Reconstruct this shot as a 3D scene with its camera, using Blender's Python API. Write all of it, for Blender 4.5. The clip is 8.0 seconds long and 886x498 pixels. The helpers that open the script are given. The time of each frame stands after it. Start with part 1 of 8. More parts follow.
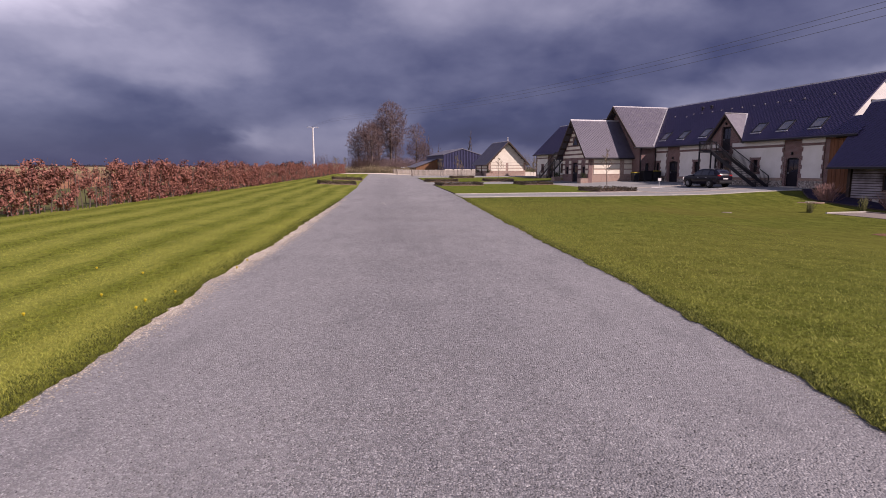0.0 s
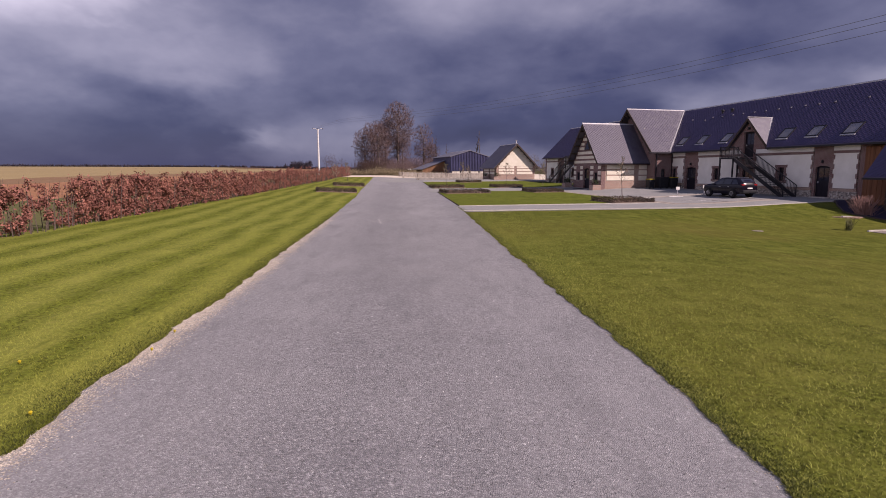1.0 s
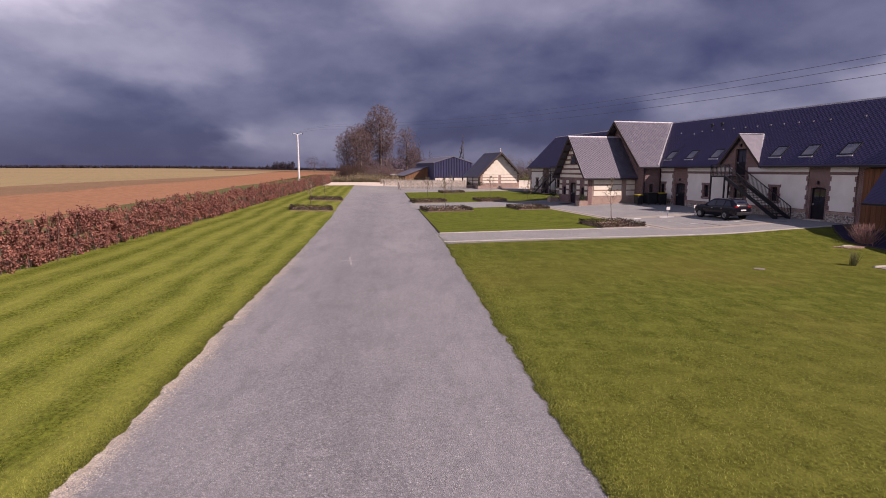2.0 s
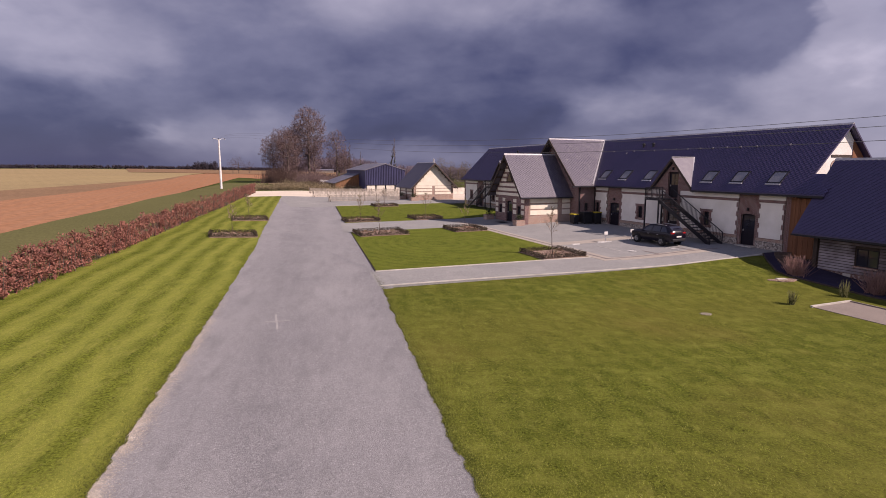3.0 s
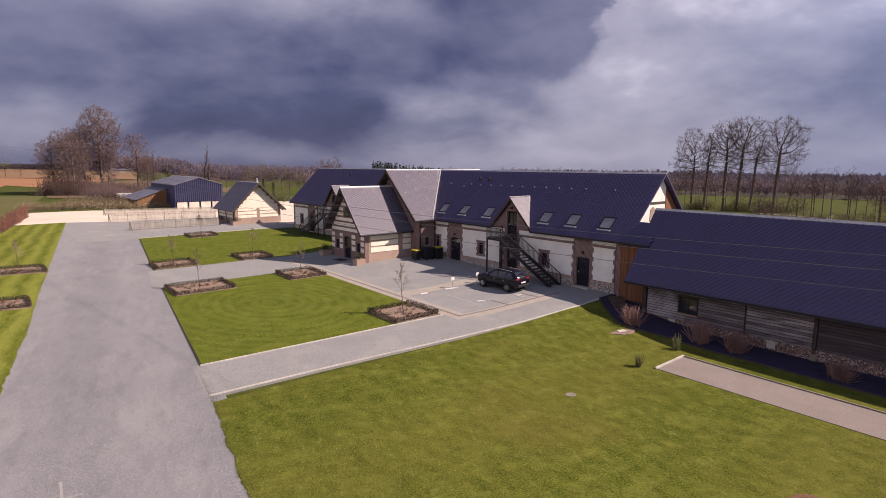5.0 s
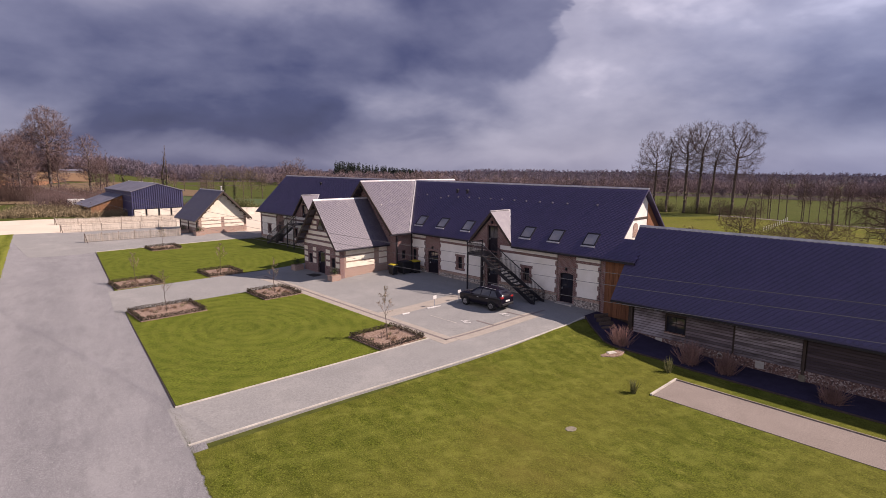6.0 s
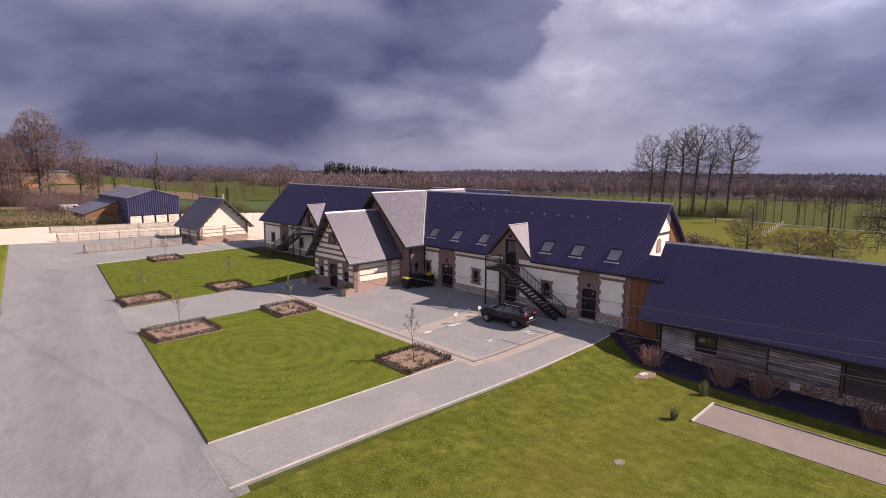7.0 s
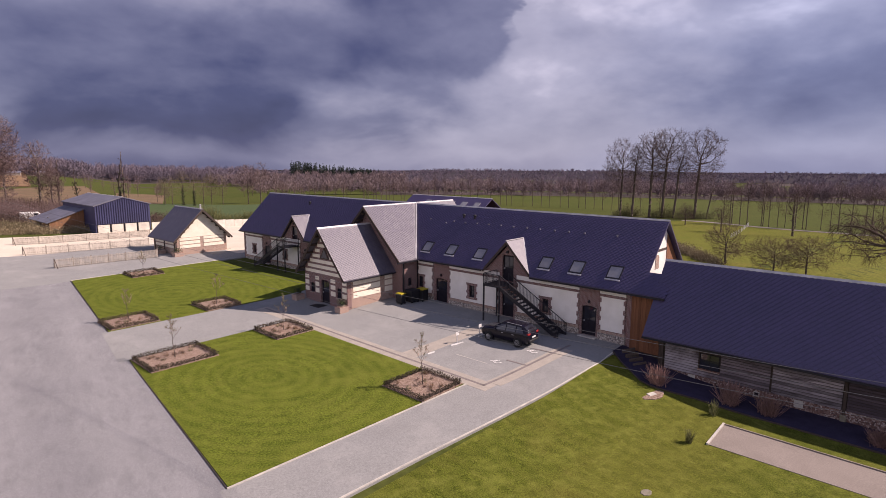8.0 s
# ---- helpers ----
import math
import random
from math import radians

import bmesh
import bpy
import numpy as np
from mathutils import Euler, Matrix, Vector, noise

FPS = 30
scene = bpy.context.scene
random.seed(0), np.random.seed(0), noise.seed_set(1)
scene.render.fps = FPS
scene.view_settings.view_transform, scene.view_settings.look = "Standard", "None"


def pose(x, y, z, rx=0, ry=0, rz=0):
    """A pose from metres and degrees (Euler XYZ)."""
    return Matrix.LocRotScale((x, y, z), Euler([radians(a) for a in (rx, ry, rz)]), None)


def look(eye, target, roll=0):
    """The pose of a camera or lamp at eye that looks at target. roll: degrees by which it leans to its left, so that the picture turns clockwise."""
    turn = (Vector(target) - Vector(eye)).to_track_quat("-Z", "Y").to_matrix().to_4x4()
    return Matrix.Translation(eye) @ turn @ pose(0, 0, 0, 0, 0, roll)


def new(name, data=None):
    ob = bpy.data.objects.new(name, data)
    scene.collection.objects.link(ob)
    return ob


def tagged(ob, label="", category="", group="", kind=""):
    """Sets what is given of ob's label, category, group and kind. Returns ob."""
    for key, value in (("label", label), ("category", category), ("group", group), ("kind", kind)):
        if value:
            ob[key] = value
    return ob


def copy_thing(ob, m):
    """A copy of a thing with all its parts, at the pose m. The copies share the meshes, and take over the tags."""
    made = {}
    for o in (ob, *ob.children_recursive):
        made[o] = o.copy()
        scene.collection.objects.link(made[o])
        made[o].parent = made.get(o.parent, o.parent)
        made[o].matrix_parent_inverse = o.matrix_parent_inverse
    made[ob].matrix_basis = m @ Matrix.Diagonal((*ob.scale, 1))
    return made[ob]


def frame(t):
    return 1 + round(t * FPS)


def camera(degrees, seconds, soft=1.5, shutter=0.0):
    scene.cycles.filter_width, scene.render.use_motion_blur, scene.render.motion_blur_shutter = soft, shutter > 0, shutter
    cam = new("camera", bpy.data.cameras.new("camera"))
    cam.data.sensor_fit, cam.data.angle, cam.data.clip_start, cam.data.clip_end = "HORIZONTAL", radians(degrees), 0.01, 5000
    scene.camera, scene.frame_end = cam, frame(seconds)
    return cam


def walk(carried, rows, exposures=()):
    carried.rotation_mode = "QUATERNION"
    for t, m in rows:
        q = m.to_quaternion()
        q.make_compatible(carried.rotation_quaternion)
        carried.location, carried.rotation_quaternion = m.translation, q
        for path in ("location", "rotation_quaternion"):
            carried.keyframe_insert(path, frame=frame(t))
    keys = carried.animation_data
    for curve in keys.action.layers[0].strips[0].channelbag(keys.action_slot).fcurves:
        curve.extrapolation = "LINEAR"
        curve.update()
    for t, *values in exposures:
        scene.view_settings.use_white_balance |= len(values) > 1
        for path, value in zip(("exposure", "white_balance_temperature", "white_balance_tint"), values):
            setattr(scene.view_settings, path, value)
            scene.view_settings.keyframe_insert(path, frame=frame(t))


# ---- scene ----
# One plan unit is 1.25 m: the plan below was drawn in units, and every mesh is scaled by P when it is made.
P = 1.25

# ---- camera ----
cam = camera(77.3, 8.0, soft=0.9)
METRES, EYE, TILT, LEAN, TURN = 20.0 * P, 1.7 * P, -8.0, 0.0, 0.0
ROWS = [
    (0.0, 0.0, 0.0, 0.0, 0.0, 0.0, -0.0),
    (0.5, 0.0065, 0.0553, 0.022, 0.34, -0.09, -0.04),
    (1.0, 0.0172, 0.1199, 0.0502, 0.89, -0.1, -0.13),
    (2.5, 0.0325, 0.2733, 0.1864, -3.33, -0.25, 0.42),
    (3.0, 0.0223, 0.3226, 0.2381, -7.69, -0.39, 0.98),
    (3.5, 0.0149, 0.3652, 0.2825, -13.14, -0.63, 1.69),
    (4.0, 0.0128, 0.4068, 0.3323, -17.88, -0.9, 2.27),
    (4.5, 0.0161, 0.4408, 0.3765, -21.42, -1.13, 2.72),
    (5.0, 0.0156, 0.4776, 0.4198, -25.46, -1.42, 3.2),
    (6.5, -0.0394, 0.5924, 0.5098, -29.84, -1.77, 3.73),
    (7.0, -0.0768, 0.6339, 0.5413, -30.38, -1.83, 3.82),
    (7.5, -0.1129, 0.6702, 0.5738, -31.17, -1.94, 3.92),
    (8.0, -0.1541, 0.7071, 0.6123, -33.81, -2.21, 4.25),
]
EXPOSURES = [(0.0, -0.03, 6230, 35), (1.0, -0.06, 6290, 35), (2.5, 0.04, 6430, 34), (4.0, 0.19, 6540, 31), (5.0, 0.25, 6570, 29), (8.0, 0.31, 6440, 31)]
walk(cam, [(t, pose(0, 0, EYE, TILT, LEAN, TURN) @ pose(METRES * x, METRES * y, METRES * z, 90 + pitch, roll, yaw)) for t, x, y, z, yaw, pitch, roll in ROWS], EXPOSURES)

# ---- light ----
SUN_DIR = Vector((1.072, -0.549, 1.0)).normalized()  # towards the sun
sun_data = bpy.data.lights.new("sun", "SUN")
sun_data.energy, sun_data.angle, sun_data.color = 6.1, radians(0.6), (1.0, 0.90, 0.73)
sun = new("sun", sun_data)
sun.matrix_world = look((0, 0, 60), Vector((0, 0, 60)) - SUN_DIR)

world = bpy.data.worlds.new("sky")
scene.world = world
world.use_nodes = True
wn, wl = world.node_tree.nodes, world.node_tree.links
wn.clear()


def wnode(kind, **values):
    n = wn.new(kind)
    for key, value in values.items():
        n.inputs[key.replace("_", " ")].default_value = value
    return n


def wmath(op, a, b=None, clamp=False):
    n = wn.new("ShaderNodeMath")
    n.operation, n.use_clamp = op, clamp
    for i, v in enumerate((a, b)):
        if v is None:
            continue
        if isinstance(v, (int, float)):
            n.inputs[i].default_value = v
        else:
            wl.new(v, n.inputs[i])
    return n.outputs[0]


def wramp(fac, stops):
    n = wn.new("ShaderNodeValToRGB")
    el = n.color_ramp.elements
    while len(el) < len(stops):
        el.new(0.5)
    for e, (p, c) in zip(el, stops):
        e.position, e.color = p, (*c, 1)
    wl.new(fac, n.inputs[0])
    return n.outputs[0]


def wmix(fac, a, b):
    n = wn.new("ShaderNodeMix")
    n.data_type = "RGBA"
    for i, v in ((0, fac), (6, a), (7, b)):
        if isinstance(v, (int, float)):
            n.inputs[i].default_value = v
        elif isinstance(v, tuple):
            n.inputs[i].default_value = (*v, 1)
        else:
            wl.new(v, n.inputs[i])
    return n.outputs[2]


# a storm sky: a dark cloud mass ahead, rough edges from noise; brighter breaks added out of view to the west and
# towards the sun
tc = wn.new("ShaderNodeTexCoord")
stretched = wn.new("ShaderNodeMapping")
stretched.inputs["Scale"].default_value = (1.0, 1.0, 1.9)
wl.new(tc.outputs["Generated"], stretched.inputs[0])


def cloud(scale, detail, rough, distortion, colour=False):
    n = wnode("ShaderNodeTexNoise", Scale=scale, Detail=detail, Roughness=rough, Distortion=distortion)
    wl.new(stretched.outputs[0], n.inputs["Vector"])
    return n.outputs["Color" if colour else "Fac"]


sep = wn.new("ShaderNodeSeparateXYZ")
wl.new(tc.outputs["Generated"], sep.inputs[0])
warp = wn.new("ShaderNodeSeparateXYZ")
wl.new(cloud(3.2, 5, 0.55, 0.3, True), warp.inputs[0])
bearing = wmath("ADD", wmath("ARCTAN2", sep.outputs[0], sep.outputs[1]), wmath("MULTIPLY", wmath("SUBTRACT", warp.outputs[0], 0.5), 0.42))
height = wmath("ARCSINE", sep.outputs[2])
level = wmath("ADD", height, wmath("MULTIPLY", wmath("SUBTRACT", warp.outputs[1], 0.5), 0.15))


def mass(az, el, wide, tall, amount):
    """A soft-edged mass of cloud (dark below zero) about a bearing and a height, in degrees."""
    u = wmath("DIVIDE", wmath("SUBTRACT", bearing, radians(az)), radians(wide))
    v = wmath("DIVIDE", wmath("SUBTRACT", level, radians(el)), radians(tall))
    r = wmath("ADD", wmath("MULTIPLY", u, u), wmath("MULTIPLY", v, v))
    return wmath("MULTIPLY", wmath("EXPONENT", wmath("MULTIPLY", r, -1.0)), amount)


def wstep(lo, hi, v):
    n = wn.new("ShaderNodeMapRange")
    n.interpolation_type = "SMOOTHSTEP"
    n.inputs[1].default_value, n.inputs[2].default_value = lo, hi
    wl.new(v, n.inputs[0])
    return n.outputs[0]


# puffs, seen in perspective on a flat layer overhead
layer = wn.new("ShaderNodeVectorMath")
layer.operation = "DIVIDE"
lift = wmath("ADD", wmath("ABSOLUTE", sep.outputs[2]), 0.40)
both = wn.new("ShaderNodeCombineXYZ")
for k in range(3):
    wl.new(lift, both.inputs[k])
wl.new(tc.outputs["Generated"], layer.inputs[0])
wl.new(both.outputs[0], layer.inputs[1])


def puffs(scale, detail, rough, distortion):
    n = wnode("ShaderNodeTexNoise", Scale=scale, Detail=detail, Roughness=rough, Distortion=distortion)
    wl.new(layer.outputs[0], n.inputs["Vector"])
    return wmath("SUBTRACT", n.outputs["Fac"], 0.5)


# the deck of rain cloud: its ragged lower edge, and how light it is below the edge and high above it, by bearing
def by_bearing(stops):
    """A value that changes with the bearing, from stops of (degrees right of ahead, value)."""
    fac = wmath("DIVIDE", wmath("ADD", bearing, radians(45)), radians(130), True)
    n = wn.new("ShaderNodeValToRGB")
    el = n.color_ramp.elements
    n.color_ramp.interpolation = "EASE"
    while len(el) < len(stops):
        el.new(0.5)
    for e, (az, v) in zip(el, stops):
        e.position, e.color = (az + 45) / 130, (v, v, v, 1)
    wl.new(fac, n.inputs[0])
    return n.outputs[0]


edge_height = wmath("MULTIPLY", by_bearing([(-45, 0.0), (-20, 0.0), (-8, 0.05), (0, 0.15), (9, 0.165), (16, 0.20), (20, 0.25), (25, 0.33), (30, 0.41), (35, 0.43), (39, 0.50), (42, 0.63), (45, 1.0)]), radians(20))
above = wmath("SUBTRACT", level, edge_height)
inside = wmath("MULTIPLY", wstep(-0.026, 0.030, above), wmath("SUBTRACT", 1.0, wstep(0.70, 0.84, bearing)))
climb = wstep(0.02, 0.20, above)
low_tone = by_bearing([(-45, 0.30), (-22, 0.28), (-12, 0.34), (-4, 0.25), (8, 0.28), (20, 0.35), (32, 0.39), (45, 0.42)])
high_tone = by_bearing([(-45, 0.80), (-34, 0.70), (-22, 0.55), (-10, 0.50), (0, 0.60), (10, 0.65), (22, 0.52), (32, 0.40), (45, 0.41)])
open_tone = by_bearing([(-45, 0.34), (-10, 0.38), (0, 0.38), (12, 0.44), (22, 0.51), (30, 0.56), (38, 0.64), (48, 0.66), (58, 0.56), (75, 0.52)])
deck_tone = wmath("ADD", low_tone, wmath("MULTIPLY", climb, wmath("SUBTRACT", high_tone, low_tone)))
lightness = wmath("ADD", open_tone, wmath("MULTIPLY", inside, wmath("SUBTRACT", deck_tone, open_tone)))
soft = wstep(0.0, 0.12, height)
lightness = wmath("ADD", lightness, wmath("MULTIPLY", wmath("MULTIPLY", puffs(2.6, 4, 0.48, 0.15), 0.46), soft))
lightness = wmath("ADD", lightness, wmath("MULTIPLY", wmath("MULTIPLY", puffs(7.0, 5, 0.50, 0.12), 0.20), soft))
lightness = wmath("ADD", lightness, wmath("MULTIPLY", wmath("SUBTRACT", cloud(6.5, 5, 0.50, 0.25), 0.5), 0.16))
lightness = wmath("ADD", lightness, wmath("MULTIPLY", wmath("SUBTRACT", cloud(15.0, 4, 0.5, 0.2), 0.5), 0.08))
# the last three masses lie out of view, added to set the fill light
for spec in ((-34, 14, 10, 4, 0.20), (-37, 15.5, 6, 2.5, 0.16), (-27, 9, 5, 2, 0.08), (-20, 9, 7, 3, 0.08), (-12.5, 4.0, 5.5, 2.4, 0.20), (-17, 4.3, 2.4, 1.1, 0.20), (-21, 3.0, 2.5, 3.0, -0.03), (-24.5, 6.5, 2.5, 2.0, 0.12), (-13, 1.2, 5, 1.0, 0.06), (-6.5, 4.0, 3.5, 2.2, 0.20), (4, 3.5, 6, 0.9, -0.12), (4, 1.2, 9, 0.9, 0.10), (2, 16, 7, 2.5, 0.10), (14, 16, 7, 3, 0.08), (-3, 11, 4, 2.5, -0.06), (20, 4.4, 7, 1.6, -0.20), (31, 3.6, 5, 0.8, -0.10),
             (50, 15, 5.5, 3, 0.20), (13, 12, 10, 4.5, -0.11), (60, 16, 6, 2, -0.12), (63, 12.4, 7, 1.1, 0.17), (63, 6.5, 13, 3.4, -0.12), (43, 7.5, 5, 3, 0.08), (28, 14, 5, 3.5, -0.07), (30, 1.2, 18, 1.1, 0.09), (66, 1.0, 12, 1.0, 0.08), (10, 42, 70, 15, -0.30), (120, 30, 60, 40, 0.28), (-120, 14, 48, 20, 0.55)):
    lightness = wmath("ADD", lightness, mass(*spec))
# unseen sky above 20 degrees is darkened to deepen the shade
lightness = wmath("SUBTRACT", lightness, wmath("MULTIPLY", wstep(radians(20), radians(42), height), 0.22))
paler = wramp(lightness, [(0.10, (0.027, 0.032, 0.078)), (0.30, (0.052, 0.062, 0.128)), (0.52, (0.148, 0.166, 0.238)), (0.78, (0.338, 0.36, 0.42)), (1.0, (0.69, 0.71, 0.75))])
bluer = wn.new("ShaderNodeMix")
bluer.data_type, bluer.blend_type = "RGBA", "MULTIPLY"
bluer.inputs[7].default_value = (0.91, 0.98, 1.08, 1)
wl.new(wstep(0.75, 1.15, bearing), bluer.inputs[0])
wl.new(paler, bluer.inputs[6])
sky = wn.new("ShaderNodeTexSky")
sky.sky_type, sky.sun_disc = "NISHITA", False
sky.sun_elevation, sky.sun_rotation, sky.ozone_density = radians(39.7), radians(117.1), 3.0
clear = wn.new("ShaderNodeVectorMath")
clear.operation = "SCALE"
clear.inputs["Scale"].default_value = 0.14
wl.new(sky.outputs[0], clear.inputs[0])
cover = wmath("SUBTRACT", 0.95, wmath("MULTIPLY", wmath("SUBTRACT", height, radians(22), True), 0.5))
total = wmix(cover, clear.outputs[0], bluer.outputs[2])
bg = wn.new("ShaderNodeBackground")
bg.inputs["Strength"].default_value = 1.0
wl.new(total, bg.inputs["Color"])
out = wn.new("ShaderNodeOutputWorld")
wl.new(bg.outputs[0], out.inputs["Surface"])


# ---- materials ----
def material(name, base, rough=0.8, vary=0.25, scale=6.0, fine=60.0, bump=0.2, metal=0.0, tint=None, spread=0.5, random_value=0.0, coords="Object", spec=0.3, stretch=(1, 1, 1)):
    """A surface with variation at two scales: stains (scale) and grain (fine), towards the colour tint."""
    m = bpy.data.materials.new(name)
    m.use_nodes = True
    n, l = m.node_tree.nodes, m.node_tree.links
    b = n["Principled BSDF"]
    b.inputs["Roughness"].default_value, b.inputs["Metallic"].default_value = rough, metal
    b.inputs["Specular IOR Level"].default_value = spec
    tc = n.new("ShaderNodeTexCoord")
    mp = n.new("ShaderNodeMapping")
    mp.inputs["Scale"].default_value = stretch
    l.new(tc.outputs[coords], mp.inputs[0])
    outs = []
    for s, d in ((scale, 4), (fine, 3)):
        t = n.new("ShaderNodeTexNoise")
        t.inputs["Scale"].default_value, t.inputs["Detail"].default_value, t.inputs["Roughness"].default_value = s, d, 0.6
        l.new(mp.outputs[0], t.inputs["Vector"])
        outs.append(t.outputs["Fac"])
    tint = tint or tuple(c * 0.6 for c in base)
    mixer = n.new("ShaderNodeMix")
    mixer.data_type = "RGBA"
    mixer.inputs[6].default_value, mixer.inputs[7].default_value = (*base, 1), (*tint, 1)
    rm = n.new("ShaderNodeMapRange")
    rm.inputs[1].default_value, rm.inputs[2].default_value = 0.5 - spread / 2, 0.5 + spread / 2
    l.new(outs[0], rm.inputs[0])
    l.new(rm.outputs[0], mixer.inputs[0])
    hsv = n.new("ShaderNodeHueSaturation")
    mr = n.new("ShaderNodeMapRange")
    mr.inputs[1].default_value, mr.inputs[2].default_value = 0.25, 0.75
    mr.inputs[3].default_value, mr.inputs[4].default_value = 1 - vary, 1 + vary
    l.new(outs[1], mr.inputs[0])
    value = mr.outputs[0]
    if random_value:
        info = n.new("ShaderNodeObjectInfo")
        r = n.new("ShaderNodeMapRange")
        r.inputs[3].default_value, r.inputs[4].default_value = 1 - random_value, 1 + random_value
        l.new(info.outputs["Random"], r.inputs[0])
        geo = n.new("ShaderNodeNewGeometry")
        r2 = n.new("ShaderNodeMapRange")
        r2.inputs[3].default_value, r2.inputs[4].default_value = 1 - random_value, 1 + random_value
        l.new(geo.outputs["Random Per Island"], r2.inputs[0])
        for extra in (r.outputs[0], r2.outputs[0]):
            mu = n.new("ShaderNodeMath")
            mu.operation = "MULTIPLY"
            l.new(value, mu.inputs[0])
            l.new(extra, mu.inputs[1])
            value = mu.outputs[0]
    l.new(value, hsv.inputs["Value"])
    l.new(mixer.outputs[2], hsv.inputs["Color"])
    l.new(hsv.outputs[0], b.inputs["Base Color"])
    if bump:
        bp = n.new("ShaderNodeBump")
        bp.inputs["Strength"].default_value, bp.inputs["Distance"].default_value = bump, 0.02
        l.new(outs[1], bp.inputs["Height"])
        l.new(bp.outputs[0], b.inputs["Normal"])
    return m


def bands(m, kind, scale, strength, colour, axis="X", centre=(0, 0, 0), turn=0.0, distortion=0.6, stretch=(1, 1, 1)):
    """Lays soft mowing bands or rings, or sown rows, over a material's colour."""
    n, l = m.node_tree.nodes, m.node_tree.links
    b = n["Principled BSDF"]
    old = b.inputs["Base Color"].links[0].from_socket
    tc = n.new("ShaderNodeTexCoord")
    mp = n.new("ShaderNodeMapping")
    mp.vector_type = "TEXTURE"
    mp.inputs["Location"].default_value, mp.inputs["Rotation"].default_value, mp.inputs["Scale"].default_value = centre, (0, 0, radians(turn)), stretch
    l.new(tc.outputs["Object"], mp.inputs[0])
    w = n.new("ShaderNodeTexWave")
    w.wave_type = kind
    if kind == "BANDS":
        w.bands_direction = axis
    else:
        w.rings_direction = "SPHERICAL"
    w.inputs["Scale"].default_value, w.inputs["Distortion"].default_value, w.inputs["Detail"].default_value = scale, distortion, 2
    w.inputs["Detail Scale"].default_value = 0.7
    l.new(mp.outputs[0], w.inputs["Vector"])
    mu = n.new("ShaderNodeMath")
    mu.operation = "MULTIPLY"
    mu.inputs[1].default_value = strength
    l.new(w.outputs["Fac"], mu.inputs[0])
    x = n.new("ShaderNodeMix")
    x.data_type = "RGBA"
    x.inputs[7].default_value = (*colour, 1)
    l.new(mu.outputs[0], x.inputs[0])
    l.new(old, x.inputs[6])
    l.new(x.outputs[2], b.inputs["Base Color"])
    return m


def blotched(m, scale, colour, strength, lo=0.45, hi=0.7, rough=0.65, stretch=(1, 1, 1), turn=0.0):
    """Lays ragged patches of another colour over a material: damp, worn or dusty ground."""
    n, l = m.node_tree.nodes, m.node_tree.links
    b = n["Principled BSDF"]
    old = b.inputs["Base Color"].links[0].from_socket
    tc = n.new("ShaderNodeTexCoord")
    mp = n.new("ShaderNodeMapping")
    mp.inputs["Rotation"].default_value, mp.inputs["Scale"].default_value = (0, 0, radians(turn)), stretch
    l.new(tc.outputs["Object"], mp.inputs[0])
    t = n.new("ShaderNodeTexNoise")
    t.inputs["Scale"].default_value, t.inputs["Detail"].default_value, t.inputs["Roughness"].default_value = scale, 7, rough
    l.new(mp.outputs[0], t.inputs["Vector"])
    r = n.new("ShaderNodeMapRange")
    r.inputs[1].default_value, r.inputs[2].default_value, r.inputs[4].default_value = lo, hi, strength
    l.new(t.outputs["Fac"], r.inputs[0])
    x = n.new("ShaderNodeMix")
    x.data_type = "RGBA"
    x.inputs[7].default_value = (*colour, 1)
    l.new(r.outputs[0], x.inputs[0])
    l.new(old, x.inputs[6])
    l.new(x.outputs[2], b.inputs["Base Color"])
    return m


def speckled(m, scale, colours, strength=0.6, bump=0.6, distance=0.01):
    """Adds stones: cells of several colours with rounded relief."""
    n, l = m.node_tree.nodes, m.node_tree.links
    b = n["Principled BSDF"]
    old = b.inputs["Base Color"].links[0].from_socket
    tc = n.new("ShaderNodeTexCoord")
    v = n.new("ShaderNodeTexVoronoi")
    v.inputs["Scale"].default_value = scale
    l.new(tc.outputs["Object"], v.inputs["Vector"])
    s = n.new("ShaderNodeSeparateColor")
    l.new(v.outputs["Color"], s.inputs[0])
    r = n.new("ShaderNodeValToRGB")
    el = r.color_ramp.elements
    while len(el) < len(colours):
        el.new(0.5)
    for i, (e, c) in enumerate(zip(el, colours)):
        e.position, e.color = i / (len(colours) - 1), (*c, 1)
    l.new(s.outputs[0], r.inputs[0])
    x = n.new("ShaderNodeMix")
    x.data_type = "RGBA"
    x.inputs[0].default_value = strength
    l.new(old, x.inputs[6])
    l.new(r.outputs[0], x.inputs[7])
    l.new(x.outputs[2], b.inputs["Base Color"])
    bp = n.new("ShaderNodeBump")
    bp.invert = True
    bp.inputs["Strength"].default_value, bp.inputs["Distance"].default_value = bump, distance
    l.new(v.outputs["Distance"], bp.inputs["Height"])
    l.new(bp.outputs[0], b.inputs["Normal"])
    return m


